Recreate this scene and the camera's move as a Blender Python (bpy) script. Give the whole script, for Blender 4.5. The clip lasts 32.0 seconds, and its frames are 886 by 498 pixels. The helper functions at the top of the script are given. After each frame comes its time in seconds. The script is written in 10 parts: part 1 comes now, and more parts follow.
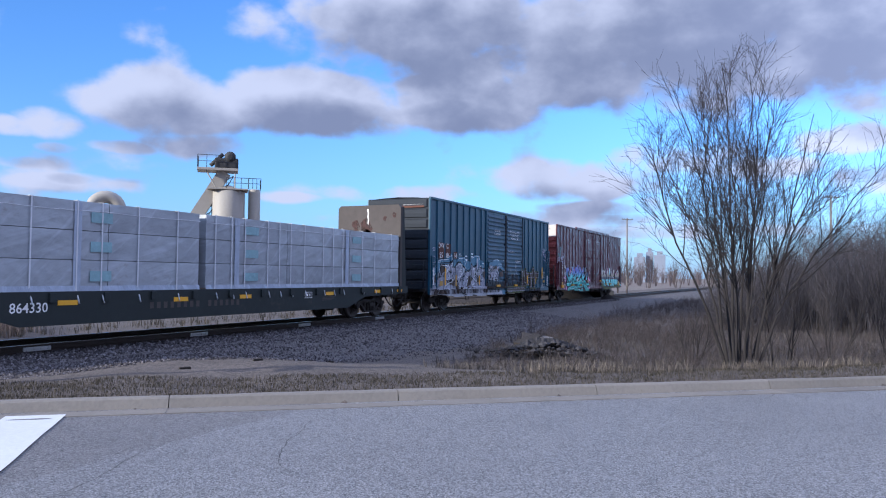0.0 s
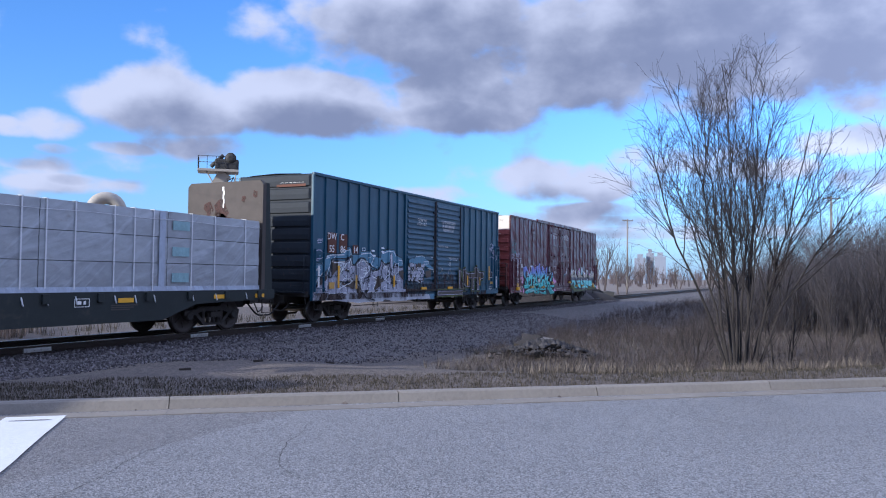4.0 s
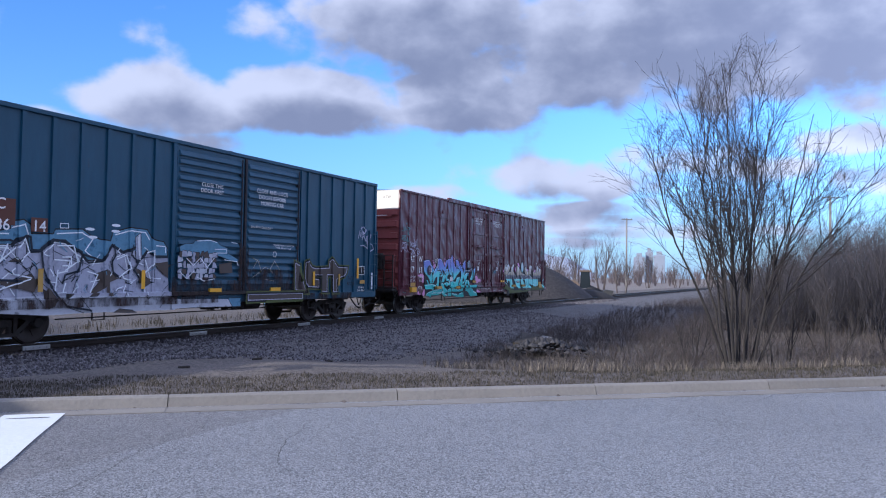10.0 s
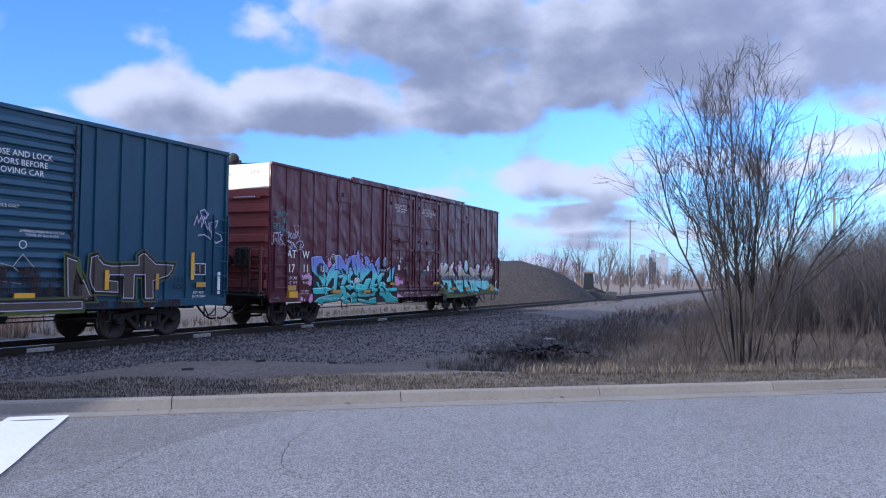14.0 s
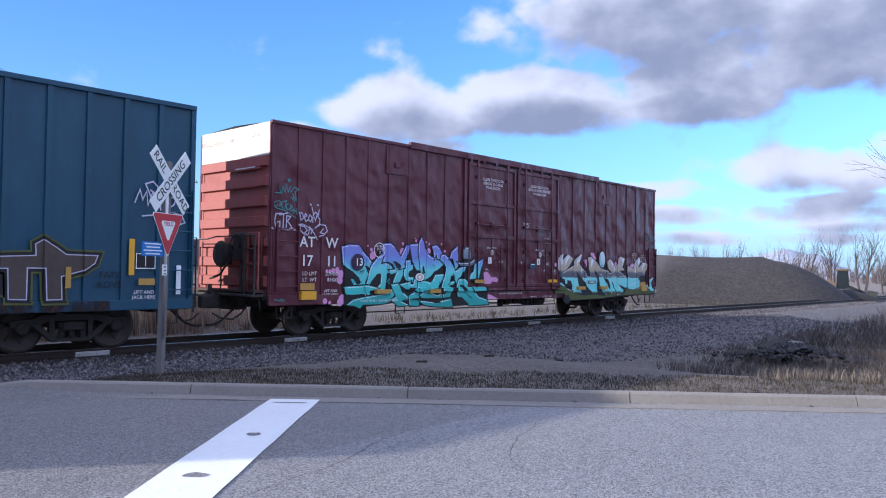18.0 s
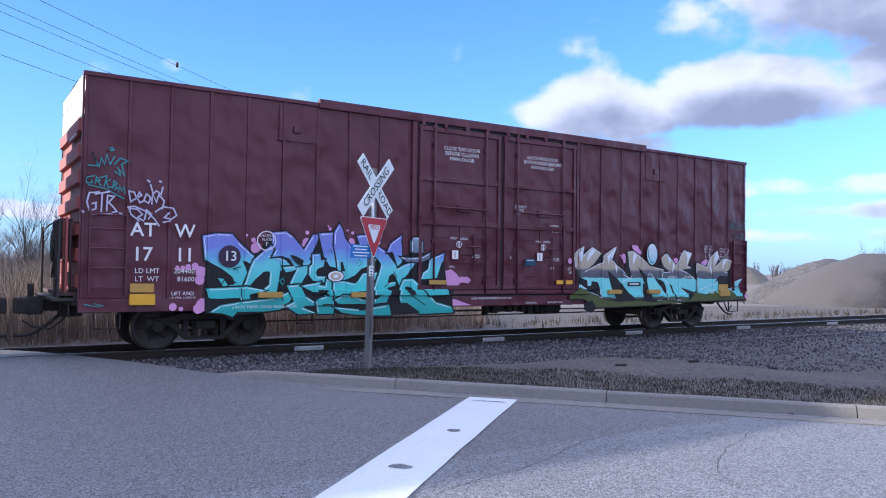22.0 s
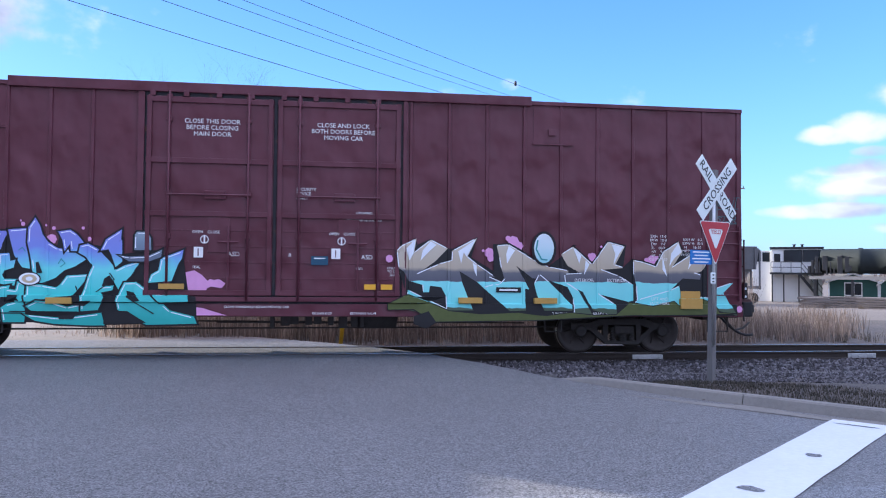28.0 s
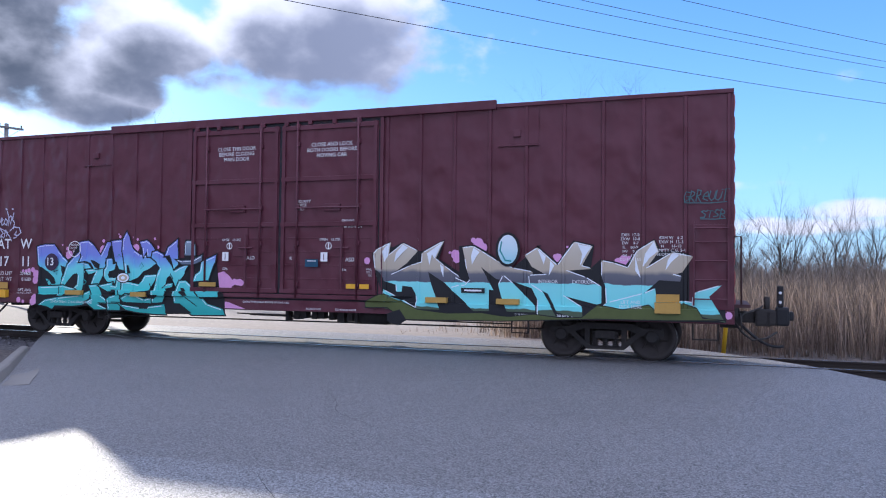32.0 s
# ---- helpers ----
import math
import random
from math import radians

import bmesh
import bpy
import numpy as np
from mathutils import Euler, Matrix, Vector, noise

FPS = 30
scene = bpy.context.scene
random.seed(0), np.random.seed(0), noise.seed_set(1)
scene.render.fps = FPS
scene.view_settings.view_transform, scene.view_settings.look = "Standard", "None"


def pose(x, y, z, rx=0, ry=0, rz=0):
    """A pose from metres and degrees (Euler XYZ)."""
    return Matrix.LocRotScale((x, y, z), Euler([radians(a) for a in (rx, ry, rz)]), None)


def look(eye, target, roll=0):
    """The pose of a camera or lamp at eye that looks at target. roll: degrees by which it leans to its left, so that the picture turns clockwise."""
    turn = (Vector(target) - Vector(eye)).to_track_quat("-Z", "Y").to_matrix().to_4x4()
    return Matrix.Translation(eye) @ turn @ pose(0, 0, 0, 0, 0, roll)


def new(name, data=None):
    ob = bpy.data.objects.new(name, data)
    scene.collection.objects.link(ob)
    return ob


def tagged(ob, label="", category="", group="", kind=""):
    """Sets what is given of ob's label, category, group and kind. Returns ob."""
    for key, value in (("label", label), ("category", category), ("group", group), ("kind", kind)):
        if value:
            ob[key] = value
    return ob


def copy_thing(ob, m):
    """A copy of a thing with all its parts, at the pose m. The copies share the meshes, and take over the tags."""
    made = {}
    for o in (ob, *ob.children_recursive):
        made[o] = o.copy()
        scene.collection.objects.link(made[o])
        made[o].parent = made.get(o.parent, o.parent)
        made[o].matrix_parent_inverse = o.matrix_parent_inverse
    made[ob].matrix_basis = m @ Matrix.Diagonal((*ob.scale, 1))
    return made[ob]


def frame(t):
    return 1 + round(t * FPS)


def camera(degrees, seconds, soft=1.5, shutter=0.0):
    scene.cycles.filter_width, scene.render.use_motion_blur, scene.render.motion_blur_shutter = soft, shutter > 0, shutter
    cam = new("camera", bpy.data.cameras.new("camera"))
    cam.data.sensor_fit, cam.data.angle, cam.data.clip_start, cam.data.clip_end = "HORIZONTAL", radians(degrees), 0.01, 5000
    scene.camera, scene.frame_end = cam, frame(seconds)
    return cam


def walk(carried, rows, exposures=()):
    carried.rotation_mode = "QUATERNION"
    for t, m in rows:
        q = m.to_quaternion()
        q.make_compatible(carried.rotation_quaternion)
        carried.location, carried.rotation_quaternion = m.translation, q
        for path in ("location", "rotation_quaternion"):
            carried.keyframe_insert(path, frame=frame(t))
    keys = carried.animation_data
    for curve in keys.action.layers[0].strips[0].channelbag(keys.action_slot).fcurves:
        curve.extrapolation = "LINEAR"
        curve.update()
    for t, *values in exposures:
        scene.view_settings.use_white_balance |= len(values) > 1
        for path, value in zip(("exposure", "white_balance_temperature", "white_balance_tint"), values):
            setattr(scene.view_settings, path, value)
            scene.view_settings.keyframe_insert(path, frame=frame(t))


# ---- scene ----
cam = camera(60.26, 32.0, soft=1.1)
EYE = (0.0, 0.0, 1.65)
# seconds, yaw, pitch, roll
TURNS = [
    (0, -64.46, 1.99, -0.67),
    (1, -64.43, 2.01, -0.68),
    (2, -64.42, 2.01, -0.69),
    (3, -64.43, 2.04, -0.69),
    (3.5, -64.43, 2.06, -0.69),
    (5.5, -64.47, 2.07, -0.62),
    (6, -64.47, 2.05, -0.61),
    (6.5, -64.47, 2.05, -0.63),
    (7, -64.48, 2.02, -0.65),
    (7.5, -64.49, 1.99, -0.69),
    (8, -64.49, 1.97, -0.72),
    (8.5, -64.49, 1.96, -0.76),
    (9, -64.49, 1.96, -0.78),
    (9.5, -64.50, 1.97, -0.80),
    (10, -64.50, 1.96, -0.80),
    (10.5, -64.49, 1.96, -0.80),
    (11, -64.48, 1.95, -0.80),
    (11.5, -64.46, 1.99, -0.79),
    (12, -64.47, 2.03, -0.79),
    (12.5, -64.48, 2.09, -0.78),
    (13, -64.47, 2.13, -0.77),
    (13.5, -64.40, 2.15, -0.76),
    (15.5, -61.36, 1.73, -0.71),
    (16, -58.89, 1.72, -0.72),
    (16.5, -55.86, 1.72, -0.73),
    (17, -52.66, 1.71, -0.74),
    (17.5, -49.77, 1.69, -0.75),
    (18, -47.42, 1.67, -0.76),
    (18.5, -45.49, 1.65, -0.77),
    (19, -43.80, 1.64, -0.78),
    (19.5, -42.25, 1.63, -0.78),
    (20, -40.78, 1.63, -0.78),
    (20.5, -39.46, 1.61, -0.79),
    (21, -37.99, 1.59, -0.79),
    (21.5, -35.84, 1.58, -0.79),
    (22, -32.76, 1.55, -0.79),
    (22.5, -29.05, 1.54, -0.79),
    (23, -25.13, 1.57, -0.78),
    (23.5, -22.07, 1.59, -0.78),
    (24, -19.74, 1.64, -0.77),
    (24.5, -17.96, 1.68, -0.75),
    (26.5, -11.74, 1.76, -0.55),
    (27, -10.60, 1.77, -0.53),
    (27.5, -9.44, 1.79, -0.52),
    (28, -7.91, 1.81, -0.52),
    (28.5, -5.83, 1.83, -0.53),
    (29, -2.99, 1.83, -0.54),
    (29.5, 0.42, 1.84, -0.56),
    (30, 4.13, 1.84, -0.58),
    (30.5, 8.13, 1.86, -0.59),
    (31, 12.23, 1.87, -0.61),
    (31.5, 16.07, 1.88, -0.62),
    (32, 19.80, 1.90, -0.64),
]
walk(cam, [(t, pose(*EYE, 90 + pitch, roll, yaw)) for t, yaw, pitch, roll in TURNS],
     exposures=[(0.0, 0.73, 5500, 8), (13.0, 0.83, 5500, 8), (18.0, 1.05, 5750, 8), (23.0, 1.27, 5650, 8), (28.0, 1.4, 5750, 8), (32.0, 1.22, 5850, 8)])

# ---- sky, sun ----
SUN_AZ, SUN_EL = 55.5, 17.4


def build_world():
    world = bpy.data.worlds.new("sky")
    scene.world = world
    world.use_nodes = True
    nt = world.node_tree
    nt.nodes.clear()
    N, L = nt.nodes.new, nt.links.new

    def m(op, a, b=None, c=None, clamp=False):
        n = N("ShaderNodeMath")
        n.operation, n.use_clamp = op, clamp
        for i, v in enumerate((a, b, c)):
            if v is None:
                continue
            if isinstance(v, (int, float)):
                n.inputs[i].default_value = v
            else:
                L(v, n.inputs[i])
        return n.outputs[0]

    out, bg = N("ShaderNodeOutputWorld"), N("ShaderNodeBackground")
    sky = N("ShaderNodeTexSky")
    sky.sky_type, sky.sun_disc = "NISHITA", False
    sky.sun_elevation, sky.sun_rotation = radians(SUN_EL), radians(-SUN_AZ)
    sky.air_density, sky.dust_density, sky.ozone_density = 1.0, 0.4, 2.5
    tc = N("ShaderNodeTexCoord")
    sep = N("ShaderNodeSeparateXYZ")
    L(tc.outputs["Generated"], sep.inputs[0])
    x, y, z = sep.outputs
    az = m("MULTIPLY", m("ARCTAN2", m("MULTIPLY", x, -1.0), y), 57.2958)
    el = m("MULTIPLY", m("ARCSINE", z), 57.2958)
    # clouds: (azimuth, elevation, half width, half height, weight)
    clouds_right = [(-83.5, 17.8, 16.8, 4.8, 1.0), (-63.2, 18.9, 9.8, 3.4, 0.95), (-51.1, 17.4, 3.7, 1.9, 0.55), (-60.7, 15.7, 5.9, 1.9, 0.6), (-91.8, 15.8, 6.0, 4.1, 1.0),
             (-73.5, 15.3, 9.6, 3.1, 0.9), (-44.5, 11.8, 6.0, 2.3, 0.92), (-54.9, 12.5, 7.9, 2.4, 0.95), (-65.9, 13.0, 7.2, 2.3, 0.9), (-71.8, 12.1, 2.5, 1.2, 0.5),
             (-34.7, 9.4, 1.8, 0.7, 0.7), (-36.1, 6.7, 3.4, 1.5, 0.45), (-39.9, 7.8, 2.7, 1.2, 0.4), (-46.5, 9.2, 4.4, 1.0, 0.6), (-71.9, 7.1, 4.6, 1.4, 0.78),
             (-76.8, 7.1, 3.7, 1.4, 0.7), (-80.8, 8.6, 4.5, 1.2, 0.65), (-75.6, 5.0, 4.6, 0.6, 0.62), (-92.1, 9.4, 3.0, 1.0, 0.65), (-93.7, 6.6, 2.6, 1.0, 0.7),
             (-87.2, 7.6, 3.5, 0.9, 0.6), (-53.3, 5.6, 2.5, 0.4, 0.5), (-78.8, 5.2, 2.1, 0.8, 0.5), (-104.0, 17.0, 16.0, 6.0, 0.95), (-112.0, 12.0, 12.0, 3.0, 0.7)]
    clouds_low = [(-70.0, 4.3, 13.0, 0.7, 0.62), (-62.0, 6.0, 7.0, 0.7, 0.55), (-80.0, 3.4, 12.0, 0.6, 0.55), (-66.0, 2.6, 14.0, 0.5, 0.5), (-38.0, 6.0, 4.0, 0.7, 0.66),
             (-35.0, 4.4, 5.0, 0.5, 0.6), (-41.0, 3.2, 4.0, 0.5, 0.55), (-41.5, 8.6, 2.5, 0.5, 0.6), (-3.0, 3.6, 9.0, 0.6, 0.66)]
    clouds_left = [(-36.9, 9.8, 2.2, 1.0, 0.72), (-35.5, 7.1, 2.3, 0.5, 0.6), (-37.4, 8.2, 1.5, 0.4, 0.55), (29.5, 17.3, 7.9, 4.0, 1.05), (41.7, 15.9, 5.1, 2.8, 1.0),
             (46.3, 12.0, 6.5, 2.3, 0.9), (32.7, 13.2, 8.3, 1.2, 0.6), (-8.1, 4.6, 3.4, 0.7, 0.72), (-2.2, 6.4, 3.5, 0.4, 0.4), (58.0, 16.0, 14.0, 6.0, 1.0),
             (72.0, 14.0, 16.0, 7.0, 0.9), (-12.8, 13.9, 0.9, 0.5, 0.4), (-47.8, 17.1, 1.0, 0.5, 0.35)]
    blobs = clouds_right + clouds_low + clouds_left

    def density(a, e, detail, ragged):
        comb = N("ShaderNodeCombineXYZ")
        L(m("MULTIPLY", a, 0.15), comb.inputs[0])
        L(m("MULTIPLY", e, 0.21), comb.inputs[1])
        noi = N("ShaderNodeTexNoise")
        noi.inputs["Scale"].default_value, noi.inputs["Detail"].default_value = 1.3, detail
        noi.inputs["Roughness"].default_value = 0.5
        L(comb.outputs[0], noi.inputs["Vector"])
        big = N("ShaderNodeTexNoise")
        big.inputs["Scale"].default_value, big.inputs["Detail"].default_value = 0.32, 3
        L(comb.outputs[0], big.inputs["Vector"])
        total = None
        for ca, ce, wa, we, w in blobs:
            u = m("DIVIDE", m("SUBTRACT", a, ca), wa)
            v = m("DIVIDE", m("SUBTRACT", e, ce), we)
            r2 = m("ADD", m("MULTIPLY", u, u), m("MULTIPLY", v, v))
            g = m("MULTIPLY", m("POWER", 2.718, m("MULTIPLY", m("MULTIPLY", r2, r2), -0.55)), w)
            total = g if total is None else m("MAXIMUM", total, g)
        # overhead and behind, broken cloud goes on
        behind = m("MULTIPLY_ADD", y, -2.0, -0.3, clamp=True)
        high = m("MULTIPLY", m("MAXIMUM", m("MULTIPLY_ADD", e, 0.05, -1.0, clamp=True), behind), m("MULTIPLY", big.outputs[0], 1.9))
        total = m("MAXIMUM", total, high)
        return m("ADD", m("MULTIPLY", m("SUBTRACT", noi.outputs[0], 0.5), ragged), total)

    d0 = density(az, el, 7, 1.9)
    d1 = density(m("ADD", az, 0.9), m("ADD", el, 2.0), 5, 1.5)
    cover = N("ShaderNodeMapRange")
    cover.interpolation_type = "SMOOTHSTEP"
    cover.inputs["From Min"].default_value, cover.inputs["From Max"].default_value = 0.22, 0.72
    L(d0, cover.inputs["Value"])
    thick = N("ShaderNodeMapRange")
    thick.interpolation_type = "SMOOTHSTEP"
    thick.inputs["From Min"].default_value, thick.inputs["From Max"].default_value = 0.1, 1.15
    L(d1, thick.inputs["Value"])
    tone = N("ShaderNodeMix")
    tone.data_type = "RGBA"
    L(thick.outputs[0], tone.inputs["Factor"])
    tone.inputs["A"].default_value = (4.2, 4.15, 4.9, 1)
    # cloud close to the sun glows
    aw = m("DIVIDE", m("SUBTRACT", az, SUN_AZ), 24.0)
    ew = m("DIVIDE", m("SUBTRACT", el, SUN_EL - 3), 9.0)
    near = m("POWER", 2.718, m("MULTIPLY", m("ADD", m("MULTIPLY", aw, aw), m("MULTIPLY", ew, ew)), -1.0))
    # the thick parts of it are backlit and dark
    belly = N("ShaderNodeMix")
    belly.data_type = "RGBA"
    L(near, belly.inputs["Factor"])
    belly.inputs["A"].default_value = (1.6, 1.72, 2.45, 1)
    belly.inputs["B"].default_value = (0.35, 0.42, 0.6, 1)
    L(belly.outputs["Result"], tone.inputs["B"])
    lit = N("ShaderNodeVectorMath")
    lit.operation = "SCALE"
    L(tone.outputs["Result"], lit.inputs[0])
    # cloud opposite the sun is lit full in the face
    away = m("MAXIMUM", m("ADD", m("MULTIPLY", x, 0.753), m("MULTIPLY", y, -0.589)), 0.0)
    full = m("MULTIPLY", away, m("MULTIPLY", m("MAXIMUM", m("MULTIPLY_ADD", y, -1.0, 0.25), 0.0), 1.3))
    over = m("MULTIPLY", m("MAXIMUM", m("SUBTRACT", z, 0.42), 0.0), 4.2)
    L(m("ADD", m("ADD", m("MULTIPLY_ADD", near, 0.3, 1.0), full), over), lit.inputs["Scale"])
    # bluer blue
    tint = N("ShaderNodeMix")
    tint.data_type, tint.blend_type = "RGBA", "MULTIPLY"
    tint.inputs["Factor"].default_value = 1.0
    tint.inputs["B"].default_value = (0.62, 0.86, 1.25, 1)
    L(sky.outputs[0], tint.inputs["A"])
    # the thin air towards the sun is clear and deep that day
    ward = m("ADD", m("MULTIPLY", x, -math.sin(radians(SUN_AZ))), m("MULTIPLY", y, math.cos(radians(SUN_AZ))))
    deep = N("ShaderNodeVectorMath")
    deep.operation = "SCALE"
    L(tint.outputs["Result"], deep.inputs[0])
    L(m("MULTIPLY_ADD", m("MULTIPLY_ADD", ward, 0.5, 0.5, clamp=True), -1.05, 1.68), deep.inputs["Scale"])
    # pale blue haze towards the horizon
    haze = N("ShaderNodeMix")
    haze.data_type = "RGBA"
    L(m("MULTIPLY", m("POWER", 2.718, m("MULTIPLY", m("MAXIMUM", el, 0.0), -0.16)), 0.9, clamp=True), haze.inputs["Factor"])
    L(deep.outputs[0], haze.inputs["A"])
    haze.inputs["B"].default_value = (2.15, 3.05, 4.4, 1)
    mix = N("ShaderNodeMix")
    mix.data_type = "RGBA"
    L(cover.outputs[0], mix.inputs["Factor"])
    L(haze.outputs["Result"], mix.inputs["A"])
    L(lit.outputs[0], mix.inputs["B"])
    L(mix.outputs["Result"], bg.inputs["Color"])
    bg.inputs["Strength"].default_value = 0.1
    L(bg.outputs[0], out.inputs[0])


build_world()
sun = new("sun", bpy.data.lights.new("sun", "SUN"))
sun.data.energy, sun.data.angle, sun.data.color = 4.0, radians(0.7), (1.0, 0.87, 0.72)
_a, _e = radians(SUN_AZ), radians(SUN_EL)
sun.matrix_world = look((-100 * math.sin(_a) * math.cos(_e), 100 * math.cos(_a) * math.cos(_e), 100 * math.sin(_e)), (0, 0, 0))

# ---- materials ----
def mat(name, base, rough=0.8, metal=0.0, s1=0.6, s2=9.0, v1=0.25, v2=0.2, bump=0.15, dirt=None, dirt_at=0.6, spec=0.4, piece=0.0,
        grain=None, stretch=(1, 1, 1), dents=None):
    """A surface with variation at two scales, an optional stain colour and an optional change from piece to piece."""
    mt = bpy.data.materials.new(name)
    mt.use_nodes = True
    nt = mt.node_tree
    N, L = nt.nodes.new, nt.links.new
    p = nt.nodes["Principled BSDF"]
    tc, mp = N("ShaderNodeTexCoord"), N("ShaderNodeMapping")
    mp.inputs["Scale"].default_value = stretch
    L(tc.outputs["Object"], mp.inputs["Vector"])
    outs = []
    for sc, det in ((s1, 4), (s2, 6)):
        n = N("ShaderNodeTexNoise")
        n.inputs["Scale"].default_value, n.inputs["Detail"].default_value, n.inputs["Roughness"].default_value = sc, det, 0.62
        L(mp.outputs[0], n.inputs["Vector"])
        outs.append(n.outputs[0])

    def ma(op, a, b, c=None):
        n = N("ShaderNodeMath")
        n.operation = op
        for i, v in enumerate((a, b, c)):
            if v is None:
                continue
            if isinstance(v, (int, float)):
                n.inputs[i].default_value = v
            else:
                L(v, n.inputs[i])
        return n.outputs[0]

    k = ma("MULTIPLY", ma("MULTIPLY_ADD", outs[0], 2 * v1, 1 - v1), ma("MULTIPLY_ADD", outs[1], 2 * v2, 1 - v2))
    if piece:
        oi = N("ShaderNodeObjectInfo")
        k = ma("MULTIPLY", k, ma("MULTIPLY_ADD", oi.outputs["Random"], 2 * piece, 1 - piece))
    if grain:
        vo = N("ShaderNodeTexVoronoi")
        vo.inputs["Scale"].default_value = grain[0]
        L(tc.outputs["Object"], vo.inputs["Vector"])
        bw = N("ShaderNodeSeparateColor")
        L(vo.outputs["Color"], bw.inputs[0])
        k = ma("MULTIPLY", k, ma("MULTIPLY_ADD", bw.outputs[0], 2 * grain[1], 1 - grain[1]))
    vm = N("ShaderNodeVectorMath")
    vm.operation = "SCALE"
    vm.inputs[0].default_value = base
    L(k, vm.inputs["Scale"])
    col = vm.outputs[0]
    if dirt:
        mr = N("ShaderNodeMapRange")
        mr.interpolation_type = "SMOOTHSTEP"
        mr.inputs["From Min"].default_value, mr.inputs["From Max"].default_value = dirt_at, dirt_at + 0.14
        L(ma("MULTIPLY_ADD", outs[1], 0.5, ma("MULTIPLY", outs[0], 0.5)), mr.inputs["Value"])
        mx = N("ShaderNodeMix")
        mx.data_type = "RGBA"
        L(mr.outputs[0], mx.inputs["Factor"])
        L(col, mx.inputs["A"])
        mx.inputs["B"].default_value = (*dirt, 1)
        col = mx.outputs["Result"]
    L(col, p.inputs["Base Color"])
    p.inputs["Roughness"].default_value, p.inputs["Metallic"].default_value = rough, metal
    p.inputs["Specular IOR Level"].default_value = spec
    if bump:
        b = N("ShaderNodeBump")
        b.inputs["Strength"].default_value, b.inputs["Distance"].default_value = bump, 0.02
        L(outs[1], b.inputs["Height"])
        if dents:
            # shallow dents of about the given number a metre
            dn, db = N("ShaderNodeTexNoise"), N("ShaderNodeBump")
            dn.inputs["Scale"].default_value, dn.inputs["Detail"].default_value = dents[0], 1.5
            L(mp.outputs[0], dn.inputs["Vector"])
            db.inputs["Strength"].default_value, db.inputs["Distance"].default_value = 1.0, dents[1]
            L(dn.outputs[0], db.inputs["Height"])
            L(db.outputs[0], b.inputs["Normal"])
        L(b.outputs[0], p.inputs["Normal"])
    return mt


def paint_fade(name, stops, low, high, rough=0.5, wobble=0.12):
    """Sprayed paint that fades from colour to colour with height."""
    mt = bpy.data.materials.new(name)
    mt.use_nodes = True
    nt = mt.node_tree
    N, L = nt.nodes.new, nt.links.new
    p = nt.nodes["Principled BSDF"]
    tc, sp, no = N("ShaderNodeTexCoord"), N("ShaderNodeSeparateXYZ"), N("ShaderNodeTexNoise")
    L(tc.outputs["Object"], sp.inputs[0])
    L(tc.outputs["Object"], no.inputs["Vector"])
    no.inputs["Scale"].default_value, no.inputs["Detail"].default_value = 2.6, 3
    ad, mr, rp = N("ShaderNodeMath"), N("ShaderNodeMapRange"), N("ShaderNodeValToRGB")
    ad.operation = "MULTIPLY_ADD"
    L(no.outputs[0], ad.inputs[0])
    ad.inputs[1].default_value = 2 * wobble * (high - low)
    L(sp.outputs[2], ad.inputs[2])
    mr.inputs["From Min"].default_value, mr.inputs["From Max"].default_value = low + wobble * (high - low), high + wobble * (high - low)
    L(ad.outputs[0], mr.inputs["Value"])
    el = rp.color_ramp.elements
    while len(el) < len(stops):
        el.new(0.5)
    for e, (at, c) in zip(el, stops):
        e.position, e.color = at, (*c, 1)
    L(mr.outputs[0], rp.inputs[0])
    L(rp.outputs[0], p.inputs["Base Color"])
    p.inputs["Roughness"].default_value = rough
    return mt


# ---- mesh tools ----
def box(bm, x0, x1, y0, y1, z0, z1, bev=0.0):
    vs = [bm.verts.new(c) for c in ((x0, y0, z0), (x1, y0, z0), (x1, y1, z0), (x0, y1, z0), (x0, y0, z1), (x1, y0, z1), (x1, y1, z1), (x0, y1, z1))]
    fs = [bm.faces.new([vs[i] for i in f]) for f in ((0, 3, 2, 1), (4, 5, 6, 7), (0, 1, 5, 4), (1, 2, 6, 5), (2, 3, 7, 6), (3, 0, 4, 7))]
    if bev:
        bmesh.ops.bevel(bm, geom=list({e for f in fs for e in f.edges}), offset=bev, segments=2, affect="EDGES", profile=0.6)
    return vs


def tube(bm, a, b, r0, r1=None, n=8, caps=True):
    """A straight round bar from a to b."""
    r1 = r0 if r1 is None else r1
    a, b = Vector(a), Vector(b)
    d = (b - a).normalized()
    u = d.cross(Vector((0, 0, 1)) if abs(d.z) < 0.9 else Vector((1, 0, 0))).normalized()
    w = d.cross(u)
    rings = []
    for c, r in ((a, r0), (b, r1)):
        rings.append([bm.verts.new(c + r * (math.cos(2 * math.pi * i / n) * u + math.sin(2 * math.pi * i / n) * w)) for i in range(n)])
    for i in range(n):
        j = (i + 1) % n
        bm.faces.new((rings[0][i], rings[0][j], rings[1][j], rings[1][i])).smooth = n > 6
    if caps:
        bm.faces.new(rings[0][::-1])
        bm.faces.new(rings[1])


